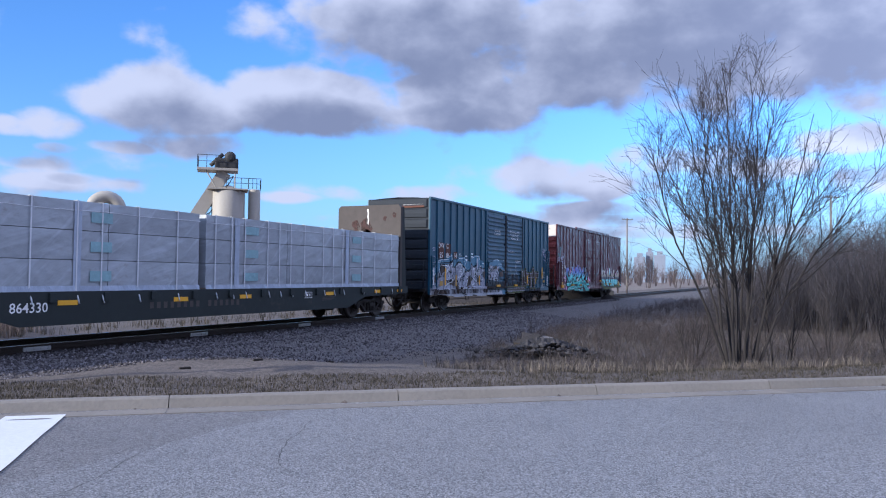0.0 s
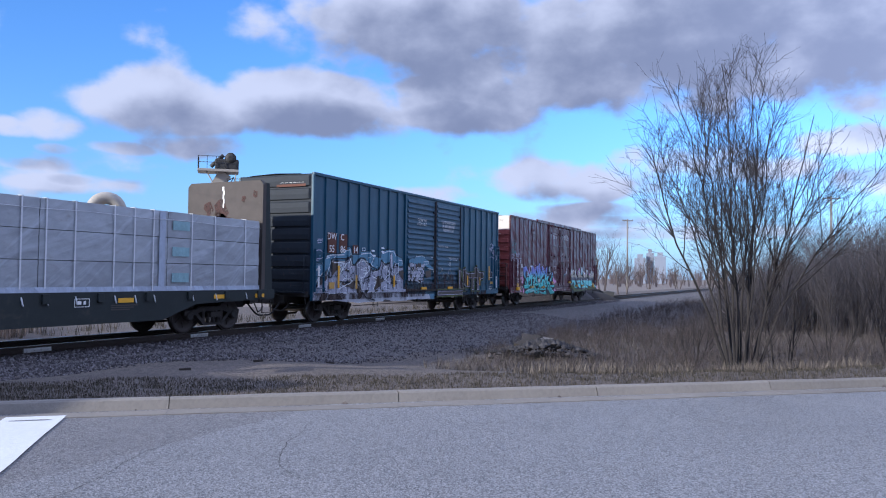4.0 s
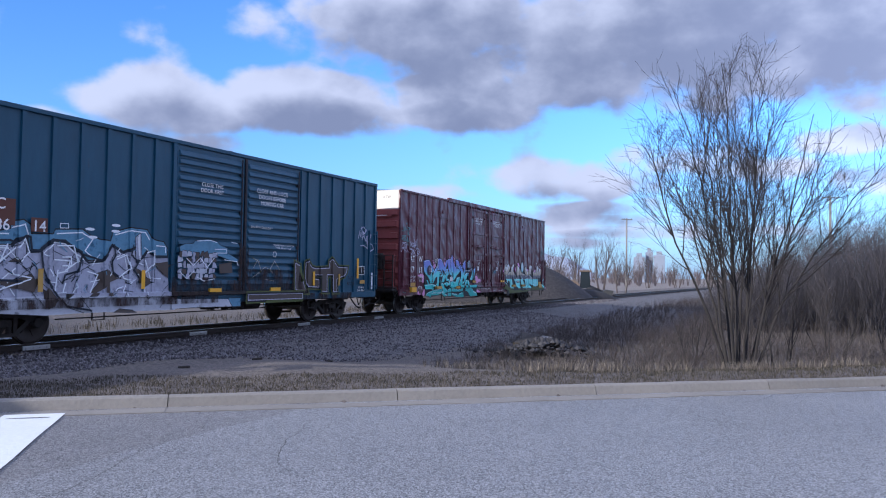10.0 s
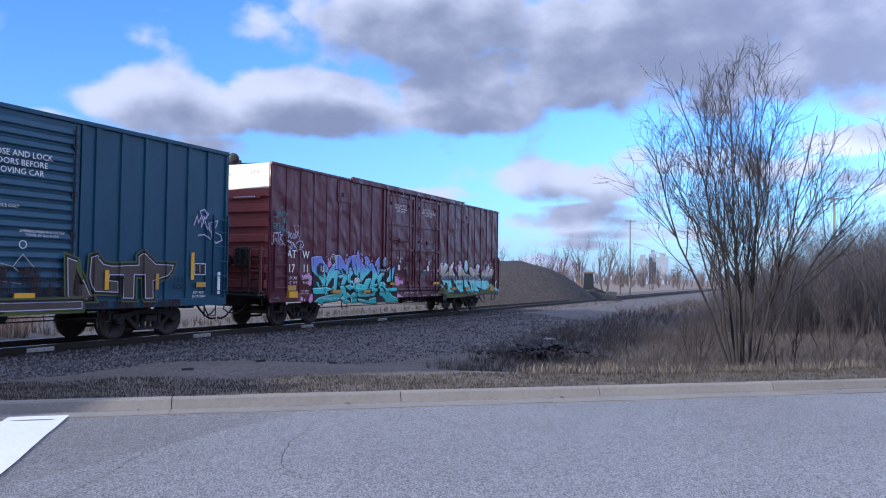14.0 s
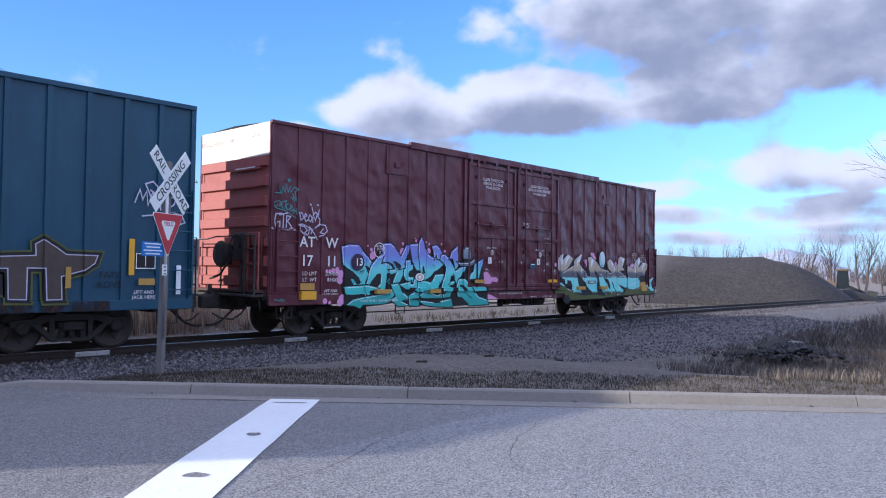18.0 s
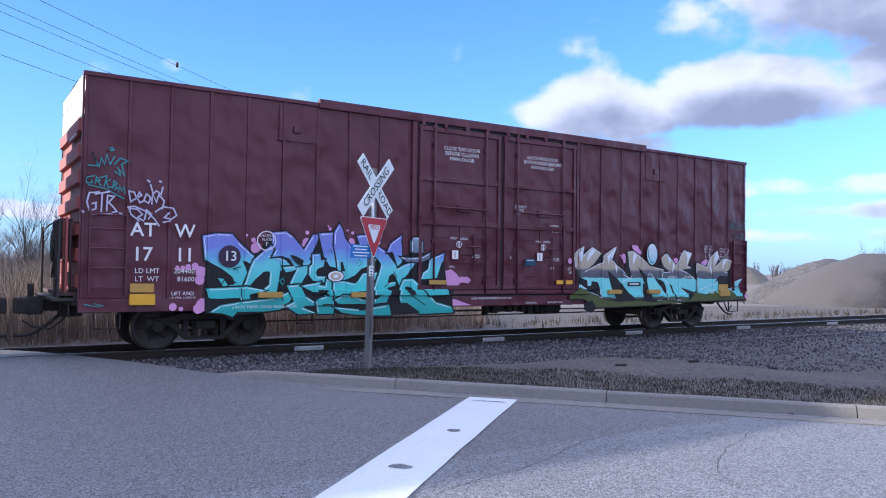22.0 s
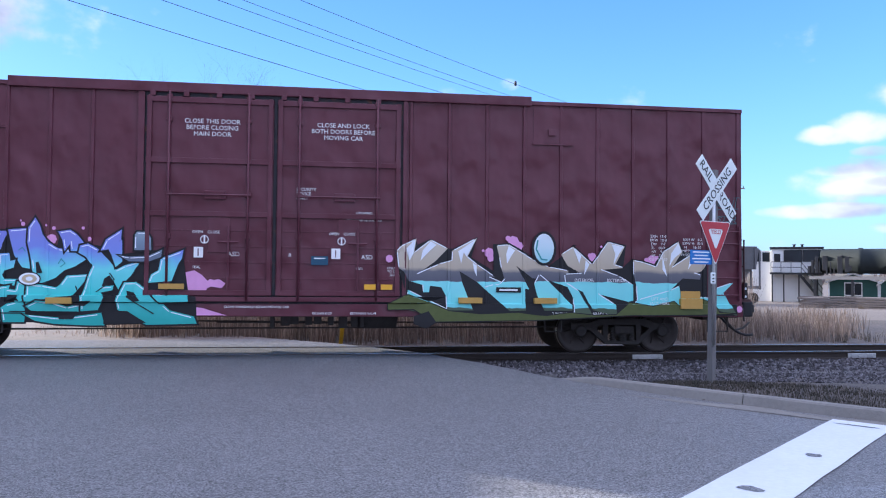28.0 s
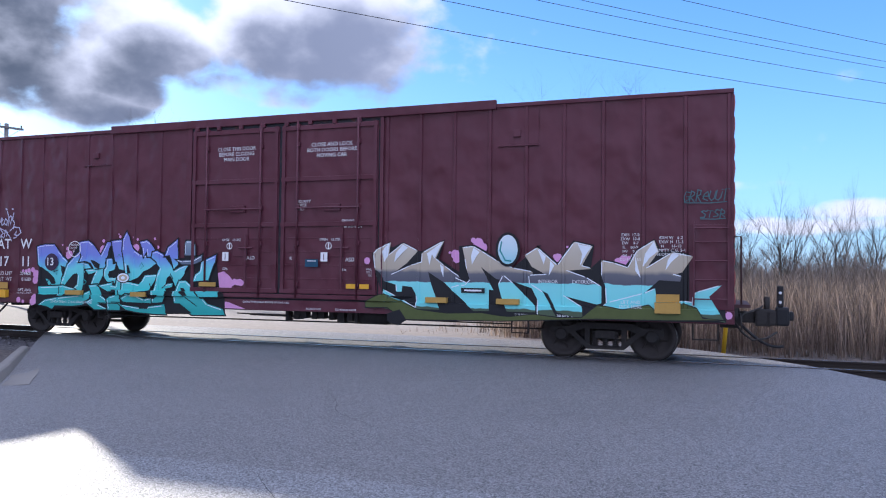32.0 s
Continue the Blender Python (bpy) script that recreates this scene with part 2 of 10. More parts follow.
def hose(bm, pts, r, n=6):
    """A continuous round bar bent through points."""
    pts = [Vector(p) for p in pts]
    rings, u = [], None
    for i, p in enumerate(pts):
        d = (pts[min(i + 1, len(pts) - 1)] - pts[max(i - 1, 0)]).normalized()
        if u is None:
            u = d.cross(Vector((0.3, 0.2, 0.93))).normalized()
        u = (u - d * u.dot(d)).normalized()
        w = d.cross(u)
        rings.append([bm.verts.new(p + r * (math.cos(2 * math.pi * k / n) * u + math.sin(2 * math.pi * k / n) * w)) for k in range(n)])
    for a, b in zip(rings, rings[1:]):
        for k in range(n):
            j = (k + 1) % n
            bm.faces.new((a[k], a[j], b[j], b[k])).smooth = True
    bm.faces.new(rings[0][::-1])
    bm.faces.new(rings[-1])


def lathe(bm, profile, n=24, axis="z", at=(0, 0, 0), caps=True):
    """Turns a profile of (radius, height) round an axis."""
    at = Vector(at)
    rings = []
    for r, h in profile:
        ring = []
        for i in range(n):
            c, s = r * math.cos(2 * math.pi * i / n), r * math.sin(2 * math.pi * i / n)
            v = Vector((c, s, h)) if axis == "z" else Vector((c, h, s)) if axis == "y" else Vector((h, c, s))
            ring.append(bm.verts.new(at + v))
        rings.append(ring)
    for p, q in zip(rings, rings[1:]):
        for i in range(n):
            j = (i + 1) % n
            bm.faces.new((p[i], p[j], q[j], q[i])).smooth = True
    if caps:
        bm.faces.new(rings[0][::-1])
        bm.faces.new(rings[-1])
    bmesh.ops.recalc_face_normals(bm, faces=bm.faces)


def pipe(bm, pts, r, n=18):
    """A smooth bent pipe through points."""
    pts = [Vector(p) for p in pts]
    rings = []
    side = Vector((0, 1, 0))
    for i, p in enumerate(pts):
        d = (pts[min(i + 1, len(pts) - 1)] - pts[max(i - 1, 0)]).normalized()
        w = d.cross(side).normalized()
        rings.append([bm.verts.new(p + r * (math.cos(2 * math.pi * k / n) * side + math.sin(2 * math.pi * k / n) * w)) for k in range(n)])
    for a, b in zip(rings, rings[1:]):
        for k in range(n):
            j = (k + 1) % n
            bm.faces.new((a[k], a[j], b[j], b[k])).smooth = True
    bm.faces.new(rings[0][::-1])
    bm.faces.new(rings[-1])
    bmesh.ops.recalc_face_normals(bm, faces=bm.faces)


def prism(bm, pts, y0, y1):
    """A polygon of (x, z) given depth from y0 to y1."""
    f = [bm.verts.new((x, y0, z)) for x, z in pts]
    g = [bm.verts.new((x, y1, z)) for x, z in pts]
    bm.faces.new(f)
    bm.faces.new(g[::-1])
    for i in range(len(pts)):
        j = (i + 1) % len(pts)
        bm.faces.new((f[j], f[i], g[i], g[j]))
    bmesh.ops.recalc_face_normals(bm, faces=bm.faces)


def mesh_of(name, bm, material):
    me = bpy.data.meshes.new(name)
    bm.to_mesh(me)
    bm.free()
    for mm in material if isinstance(material, (list, tuple)) else (material,):
        me.materials.append(mm)
    return me


def part(name, bm, material, parent=None, label="", at=None):
    """Links a bmesh as one mesh object under a thing or a part."""
    ob = new(name, mesh_of(name, bm, material) if isinstance(bm, bmesh.types.BMesh) else bm)
    ob.parent = parent
    if at is not None:
        ob.matrix_basis = at
    if label:
        ob["label"] = label
    return ob


def thing(name, label, category, m=None, group="", kind=""):
    ob = new(name)
    ob.empty_display_size = 0.2
    if m is not None:
        ob.matrix_basis = m
    return tagged(ob, label, category, group, kind)


def bars_mesh(name, verts, faces, material, smooth=False):
    me = bpy.data.meshes.new(name)
    me.from_pydata(verts, [], faces)
    for mm in material if isinstance(material, (list, tuple)) else (material,):
        me.materials.append(mm)
    if smooth:
        me.shade_smooth()
    me.update()
    return me


_fonts = {}


def letters(body, size, material, parent, x, z, y, bold=0.0, align="CENTER", name="lettering", gap=1.0, turn=None, label=""):
    """Writing that faces -y, lying at depth y."""
    cu = bpy.data.curves.new("writing", "FONT")
    cu.body, cu.size, cu.align_x, cu.align_y, cu.offset, cu.space_line = body, size, align, "CENTER", bold * size, gap
    cu.resolution_u = 2
    ob = bpy.data.objects.new("writing", cu)
    scene.collection.objects.link(ob)
    bpy.context.view_layer.update()
    me = bpy.data.meshes.new_from_object(ob.evaluated_get(bpy.context.evaluated_depsgraph_get()))
    bpy.data.objects.remove(ob)
    bpy.data.curves.remove(cu)
    me.materials.clear()
    me.materials.append(material)
    o = new(name, me)
    o.parent = parent
    o.matrix_basis = pose(x, y, z, 90, 0, 0) if turn is None else turn
    if label:
        o["label"] = label
    return o


def rnd(a, b):
    return random.uniform(a, b)


M_ASPHALT = mat("asphalt", (0.181, 0.178, 0.18), 0.62, s1=0.22, s2=34, v1=0.22, v2=0.42, bump=0.65, grain=(88, 0.8), dirt=(0.21, 0.205, 0.2), dirt_at=0.64, spec=0.5)


def seam(mt, at, dark):
    """An older, darker and browner lay of asphalt past the line y = at, with a slightly uneven edge."""
    nt = mt.node_tree
    N, L = nt.nodes.new, nt.links.new
    p = nt.nodes["Principled BSDF"]
    old = p.inputs["Base Color"].links[0].from_socket
    tc, sp, no, ad, mr, mx = N("ShaderNodeTexCoord"), N("ShaderNodeSeparateXYZ"), N("ShaderNodeTexNoise"), N("ShaderNodeMath"), N("ShaderNodeMapRange"), N("ShaderNodeMix")
    L(tc.outputs["Object"], sp.inputs[0])
    L(tc.outputs["Object"], no.inputs["Vector"])
    no.inputs["Scale"].default_value, no.inputs["Detail"].default_value = 1.2, 5
    ad.operation = "MULTIPLY_ADD"
    L(no.outputs[0], ad.inputs[0])
    ad.inputs[1].default_value = 0.3
    L(sp.outputs[1], ad.inputs[2])
    mr.inputs["From Min"].default_value, mr.inputs["From Max"].default_value = at + 0.12, at + 0.2
    L(ad.outputs[0], mr.inputs["Value"])
    mx.data_type, mx.blend_type = "RGBA", "MULTIPLY"
    L(mr.outputs[0], mx.inputs["Factor"])
    L(old, mx.inputs["A"])
    mx.inputs["B"].default_value = (*dark, 1)
    L(mx.outputs["Result"], p.inputs["Base Color"])


seam(M_ASPHALT, 6.05, (0.84, 0.815, 0.8))
M_CRACK = mat("crack_filler", (0.055, 0.053, 0.053), 0.95)
M_KERB = mat("kerb_concrete", (0.205, 0.187, 0.168), 0.9, s1=1.2, s2=18, v1=0.2, v2=0.25, bump=0.5, dirt=(0.2, 0.18, 0.15), dirt_at=0.55, piece=0.08)
M_LINE = mat("road_paint", (0.64, 0.645, 0.65), 0.6, s1=0.8, s2=14, v1=0.08, v2=0.12, bump=0.3, dirt=(0.5, 0.5, 0.48), dirt_at=0.6)
M_SOIL = mat("soil", (0.1, 0.083, 0.073), 0.95, s1=0.35, s2=7, v1=0.3, v2=0.3, bump=0.8, dirt=(0.15, 0.128, 0.112), dirt_at=0.57, grain=(22, 0.4))
M_YARD = mat("yard_gravel", (0.175, 0.146, 0.125), 0.95, s1=0.1, s2=3, v1=0.2, v2=0.2, bump=0.4, grain=(12, 0.2))
M_SHOULDER = mat("gravel_shoulder", (0.095, 0.085, 0.084), 0.95, s1=0.4, s2=9, v1=0.3, v2=0.4, bump=1.0, grain=(26, 0.65), dirt=(0.105, 0.087, 0.077), dirt_at=0.56)
M_DITCH = mat("dark_leaf_litter", (0.075, 0.06, 0.052), 0.95, s1=0.5, s2=8, v1=0.3, v2=0.35, bump=1.0, dirt=(0.12, 0.1, 0.085), dirt_at=0.56, grain=(20, 0.5))
M_BALLAST = mat("ballast_stone", (0.078, 0.07, 0.074), 0.9, s1=2, s2=14, v1=0.25, v2=0.3, bump=0.8, grain=(24, 0.6))
M_RAIL = mat("rail_steel", (0.045, 0.035, 0.03), 0.7, metal=0.4, s1=1, s2=20, bump=0.2)
M_RAILTOP = mat("worn_rail_head", (0.45, 0.45, 0.46), 0.25, metal=1.0, s1=1, s2=20, v1=0.1, v2=0.1, bump=0.05)
M_TIE = mat("tie_wood", (0.04, 0.033, 0.028), 0.95, s1=2, s2=14, bump=0.7, piece=0.3, stretch=(6, 1, 6))
M_GRASS = mat("dry_grass", (0.3, 0.235, 0.15), 0.9, s1=0.5, s2=5, v1=0.3, v2=0.3, bump=0)
M_REED = mat("dry_reed", (0.33, 0.24, 0.16), 0.9, s1=0.3, s2=3, v1=0.3, v2=0.3, bump=0)
M_BARK = mat("bark", (0.03, 0.026, 0.026), 0.95, s1=1.5, s2=20, bump=0.4)
M_TWIG = mat("twig", (0.042, 0.034, 0.034), 0.95, s1=1, s2=8, bump=0)
# twig colour lightened to paint haze over the skyline trees
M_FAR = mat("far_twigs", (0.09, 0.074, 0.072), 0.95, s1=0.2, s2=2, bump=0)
M_STEEL = mat("dark_running_gear", (0.05, 0.045, 0.042), 0.8, metal=0.2, s1=2, s2=14, v1=0.3, v2=0.3, bump=0.3, dirt=(0.09, 0.065, 0.05), dirt_at=0.56)
M_WHEEL = mat("wheel_steel", (0.07, 0.06, 0.055), 0.6, metal=0.5, s1=2, s2=12, bump=0.15)
M_TREAD = mat("wheel_tread", (0.35, 0.34, 0.33), 0.3, metal=1.0, s1=2, s2=12, bump=0.05)
M_GALV = mat("galvanised_steel", (0.5, 0.5, 0.5), 0.45, metal=0.8, s1=3, s2=25, v1=0.12, v2=0.12, bump=0.1)
M_WHITE = mat("white_paint", (0.75, 0.74, 0.72), 0.6, s1=1, s2=12, v1=0.06, v2=0.08, bump=0.1)
M_INK = mat("white_stencil", (0.84, 0.83, 0.82), 0.6, s1=3, s2=20, v1=0.08, v2=0.1, bump=0)
M_BLACK = mat("black_paint", (0.012, 0.012, 0.014), 0.55, s1=2, s2=12, bump=0.05)
M_YELLOW = mat("reflector_yellow", (0.8, 0.42, 0.03), 0.5, s1=2, s2=14, v1=0.06, v2=0.08, bump=0)
M_AMBER = mat("faded_reflector", (0.5, 0.3, 0.07), 0.6, s1=2, s2=14, v1=0.1, v2=0.12, bump=0)

# ---- ground, road, kerb, track ----
KERB0, KDIR = Vector((3.5, 12.45)), Vector((0.648, -0.762))
KNOR = Vector((0.762, 0.648))      # from the road towards the verge
TRACK_Y = 16.4


def smooth(a, b, x):
    k = min(1.0, max(0.0, (x - a) / (b - a)))
    return k * k * (3 - 2 * k)


def road_z(x, y):
    """The carriageway dips a little away from the crossing and falls to its gutter."""
    return -0.14 + 0.125 * smooth(9.5, 14.6, y) * smooth(6.5, 3.0, x) + (0.0 if y < 18 else -0.02 * (y - 18))


def verge_z(x, y):
    q = (Vector((x, y)) - KERB0).dot(KNOR)
    ditch = -0.45 * smooth(11, 17, x) * smooth(1.2, 4.5, q) * smooth(13.2, 10.2, y)
    bump = 0.05 * noise.noise(Vector((x * 0.5, y * 0.5, 0))) + 0.03 * noise.noise(Vector((x * 1.7, y * 1.7, 3)))
    return -0.03 + ditch + bump * smooth(0.2, 1.5, q) - 0.17 * smooth(10.5, 13.0, y)


def far_z(x, y):
    d = math.hypot(x, y)
    return -0.25 - 0.55 * smooth(40, 75, d) + 0.05 * noise.noise(Vector((x * 0.3, y * 0.3, 1)))


def ground_z(x, y):
    q = (Vector((x, y)) - KERB0).dot(KNOR)
    if y > 18.5:
        z = far_z(x, y)
    elif y > 13.0:
        z = -0.22
    else:
        z = verge_z(x, y) if q > 0.05 else -0.3
    if q < 0.12 and y < 13.2:
        z = -0.3
    return z - 0.1 * smooth(150, 900, math.hypot(x, y))


def axis_steps(fine, coarse_to):
    """Even fine steps, then ever longer ones out to the horizon."""
    lo, hi, st = fine
    xs = list(np.arange(lo, hi + st / 2, st))
    s, a, b = st, lo, hi
    head, tail = [], []
    while b < coarse_to:
        s *= 1.5
        a, b = a - s, b + s
        head.append(a)
        tail.append(b)
    return head[::-1] + xs + tail


def ditch_edge(x):
    """Where the brush of the ditch ends towards the gravel."""
    return float(np.interp(x, [13.5, 14.5, 18.7, 23, 32, 60], [6.4, 7.3, 8.3, 8.8, 9.6, 10.2]))


def gravel_edge(x):
    """Where the trodden dirt ends towards the gravel."""
    return float(np.interp(x, [3, 8.7, 10.7, 12.4, 15.6, 18.5, 23, 32], [13.3, 12.6, 12.1, 10.9, 10.2, 9.9, 8.8, 9.6]))


def build_ground():
    xs, ys = axis_steps((-16, 48, 0.35), 3000), axis_steps((-14, 24, 0.35), 3000)
    verts = [(x, y, ground_z(x, y)) for y in ys for x in xs]
    w = len(xs)
    faces = [(j * w + i, j * w + i + 1, (j + 1) * w + i + 1, (j + 1) * w + i) for j in range(len(ys) - 1) for i in range(w - 1)]
    me = bars_mesh("ground", verts, faces, [M_SOIL, M_YARD, M_SHOULDER, M_DITCH], True)
    for p in me.polygons:
        c = p.center
        ragged = 0.5 * noise.noise(Vector((c.x * 0.5, c.y * 0.5, 4))) + 0.25 * noise.noise(Vector((c.x * 2.1, c.y * 2.1, 7)))
        if c.y > 18.5:
            p.material_index = 2 if c.y < 20 else 1 if c.y > 30 + 3 * noise.noise(Vector((c.x * 0.1, c.y * 0.1, 0))) else 0
        elif c.x > 13.5 and c.y < ditch_edge(c.x) + ragged:
            p.material_index = 3 if (Vector((c.x, c.y)) - KERB0).dot(KNOR) > 1.9 + ragged else 0
        else:
            p.material_index = 2 if c.y > gravel_edge(c.x) + ragged else 0
    tagged(new("ground", me), "bare winter soil and gravel ground reaching to the horizon", "ground", kind="structure")
    # carriageway
    verts, faces, rows = [], [], []
    gx = axis_steps((-14, 14, 0.7), 90)
    gy = list(np.arange(-14, 40, 0.7))
    gy = [-90, -60, -40, -25, -18] + gy
    idx = {}
    for j, y in enumerate(gy):
        for i, x in enumerate(gx):
            # clamp the right edge to the kerb line and the crossing's edge
            if y < 12.5:
                lim = KERB0.x + (12.45 - y) / 0.762 * 0.648 + 0.03
            elif y < 16.2:
                lim = 3.5 - (y - 12.5) * 0.52
            else:
                lim = 1.6 - (y - 16.2) * 0.85
            left = -14.4 - (y - 13.0) * 0.945 if y > 4 else -90
            xx = min(max(x, left), lim)
            idx[i, j] = len(verts)
            verts.append((xx, y, road_z(xx, y)))
    for j in range(len(gy) - 1):
        for i in range(len(gx) - 1):
            q = (idx[i, j], idx[i + 1, j], idx[i + 1, j + 1], idx[i, j + 1])
            if abs(verts[q[0]][0] - verts[q[1]][0]) + abs(verts[q[2]][0] - verts[q[3]][0]) > 1e-4:
                faces.append(q)
    me = bars_mesh("road", verts, faces, [M_ASPHALT, M_YARD], True)
    for p in me.polygons:
        p.material_index = 1 if p.center.y > 19.5 else 0
    tagged(new("road", me), "worn grey asphalt road leading over the level crossing", "road", kind="structure")


def kerb_profile():
    # (offset towards the verge, height): gutter pan, face, rounded top, back
    return [(-0.45, -0.128), (-0.02, -0.142), (0.03, -0.02), (0.06, 0.0), (0.16, 0.004), (0.19, -0.01), (0.19, -0.3), (-0.45, -0.3)]


def build_kerb(name, start, direction, normal, joints, label):
    kerb = thing(name, label, "kerb", kind="structure")
    prof = kerb_profile()
    for a, b in zip(joints, joints[1:]):
        bm = bmesh.new()
        n = max(2, int((b - a) / 0.25))
        rings = []
        for i in range(n + 1):
            s = a + 0.006 + (b - a - 0.012) * i / n
            drop = smooth(0.9, 0.0, s) * 0.1
            ring = []
            for o, h in prof:
                wob = 0.012 * noise.noise(Vector((s * 1.3, o * 3, 5)))
                p = start + direction * s + normal * (o + wob)
                ring.append(bm.verts.new((p.x, p.y, h + wob * 0.6 - (drop if h > -0.1 else 0))))
            rings.append(ring)
        for p, q in zip(rings, rings[1:]):
            for i in range(len(prof)):
                j = (i + 1) % len(prof)
                bm.faces.new((p[i], p[j], q[j], q[i]))
        bm.faces.new(rings[0][::-1])
        bm.faces.new(rings[-1])
        bmesh.ops.recalc_face_normals(bm, faces=bm.faces)
        part("kerb_stone", bm, M_KERB, kerb)
    return kerb


def build_track():
    track = thing("railway_track", "straight railway track on dark ties in crushed stone", "railway", kind="structure")
    x0, x1 = -70.0, 260.0
    for y in (TRACK_Y - 0.75, TRACK_Y + 0.75):
        bm = bmesh.new()
        prof = [(-0.075, -0.17), (0.075, -0.17), (0.075, -0.155), (0.012, -0.13), (0.012, -0.045), (0.036, -0.035), (0.036, -0.004), (-0.036, -0.004),
                (-0.036, -0.035), (-0.012, -0.045), (-0.012, -0.13), (-0.075, -0.155)]
        a = [bm.verts.new((x0, y + o, h)) for o, h in prof]
        b = [bm.verts.new((x1, y + o, h)) for o, h in prof]
        for i in range(len(prof)):
            j = (i + 1) % len(prof)
            bm.faces.new((a[j], a[i], b[i], b[j]))
        bmesh.ops.recalc_face_normals(bm, faces=bm.faces)
        rail = part("rail", bm, M_RAIL, track, "rust-brown steel rail")
        bm = bmesh.new()
        box(bm, x0, x1, y - 0.03, y + 0.03, -0.0035, 0.001)
        part("rail_head", bm, M_RAILTOP, rail, "bright worn running surface")
    # pale joint plates on the near rail
    for x in JOINTS:
        bm = bmesh.new()
        box(bm, x - 0.34, x + 0.34, TRACK_Y - 0.80, TRACK_Y - 0.765, -0.15, -0.05, 0.008)
        for i in range(4):
            tube(bm, (x - 0.26 + i * 0.17, TRACK_Y - 0.83, -0.1), (x - 0.26 + i * 0.17, TRACK_Y - 0.79, -0.1), 0.018, n=6)
        part("joint_plate", bm, M_GALV, track, "pale steel joint plate")
    bm = bmesh.new()
    box(bm, -0.115, 0.115, -1.3, 1.3, -0.17, 0.0, 0.012)
    tie = mesh_of("tie", bm, M_TIE)
    x = -26.0
    while x < 125:
        if not (-13.0 < x < 0.6):
            part("tie", tie, None, track, at=pose(x, TRACK_Y + rnd(-0.05, 0.05), -0.172 + rnd(-0.012, 0.004), 0, 0, rnd(-1.2, 1.2)))
        x += 0.52
    # ballast bed and its loose stone
    bm = bmesh.new()
    prof = [(-3.1, -0.34), (-2.5, -0.24), (-1.6, -0.19), (1.6, -0.19), (2.5, -0.26), (3.2, -0.36)]
    prev = None
    x = x0
    while x <= x1:
        ring = [bm.verts.new((x, TRACK_Y + o + 0.12 * noise.noise(Vector((x * 0.4, o, 0))), h)) for o, h in prof]
        if prev:
            for i in range(len(prof) - 1):
                bm.faces.new((prev[i], ring[i], ring[i + 1], prev[i + 1]))
        prev = ring
        x += 1.0
    part("ballast_bed", bm, M_BALLAST, track, "bed of crushed stone")
    rng = np.random.RandomState(4)
    ico = [(0, 0, 1), (0.94, 0, 0.2), (0.2, 0.9, 0.1), (-0.8, 0.5, 0), (-0.7, -0.6, 0.1), (0.3, -0.9, 0), (0, 0, -0.8)]
    tri = [(0, 1, 2), (0, 2, 3), (0, 3, 4), (0, 4, 5), (0, 5, 1), (6, 2, 1), (6, 3, 2), (6, 4, 3), (6, 5, 4), (6, 1, 5)]
    base = np.array(ico)
    verts, faces = [], []
    count = 0
    for k in range(46000):
        x = 1.5 + 60 * rng.rand() ** 1.7 if k % 5 else -26 + 90 * rng.rand()
        o = rng.uniform(-3.2, -0.85) if rng.rand() < 0.8 else rng.uniform(-0.6, 3.2)
        if -13 < x < 1.8 + (TRACK_Y - 1 - (TRACK_Y + o)) * 0.5:
            continue
        h = np.interp(o, [p[0] for p in prof], [p[1] for p in prof])
        r = rng.uniform(0.02, 0.048)
        if k >= 26000:
            # finer stone strewn over the shoulder, thinning out towards the dirt
            x = 4 + 34 * rng.rand() ** 1.4
            y = 13.6 - (13.6 - gravel_edge(x) + 0.9) * rng.rand() ** 1.5
            o, r = y - TRACK_Y, rng.uniform(0.012, 0.034)
            if (Vector((x, y)) - KERB0).dot(KNOR) < 0.5:
                continue
            h = ground_z(x, y)
        a = rng.uniform(0, 6.28)
        ca, sa = math.cos(a), math.sin(a)
        v = base * r * rng.uniform(0.65, 1.25, (1, 3)) * rng.uniform(0.8, 1.2, (7, 1))
        v = np.stack([v[:, 0] * ca - v[:, 1] * sa, v[:, 0] * sa + v[:, 1] * ca, v[:, 2]], 1) + (x, TRACK_Y + o, h + r * 0.3)
        verts.extend(map(tuple, v))
        faces.extend(tuple(i + 7 * count for i in t) for t in tri)
        count += 1
    st = part("ballast", bars_mesh("ballast", verts, faces, M_STONE), None, track)
    st["kind"] = "stuff"


def island_stone(name, a, b, c):
    """Stone whose colour changes from stone to stone."""
    mt = bpy.data.materials.new(name)
    mt.use_nodes = True
    nt = mt.node_tree
    p = nt.nodes["Principled BSDF"]
    g, rp = nt.nodes.new("ShaderNodeNewGeometry"), nt.nodes.new("ShaderNodeValToRGB")
    nt.links.new(g.outputs["Random Per Island"], rp.inputs[0])
    el = rp.color_ramp.elements
    el.new(0.5)
    for e, (at, col) in zip(el, ((0.0, a), (0.55, b), (1.0, c))):
        e.position, e.color = at, (*col, 1)
    nt.links.new(rp.outputs[0], p.inputs["Base Color"])
    p.inputs["Roughness"].default_value = 0.9
    return mt


M_STONE = island_stone("crushed_stone", (0.025, 0.022, 0.025), (0.066, 0.058, 0.063), (0.2, 0.185, 0.195))
JOINTS = (11.6, 16.65, 21.7, 26.8, 6.6)
build_ground()
build_kerb("kerb_verge", KERB0, KDIR, KNOR, [0.0] + [0.15 + 3.09 * i for i in range(1, 16)], "weathered concrete kerb and gutter along the verge")
build_kerb("kerb_far_side", Vector((-14.6, 13.2)), Vector((0.685, -0.728)), Vector((-0.728, -0.685)), [3.05 * i for i in range(0, 3)],
           "weathered concrete kerb on the far side of the road")
build_track()


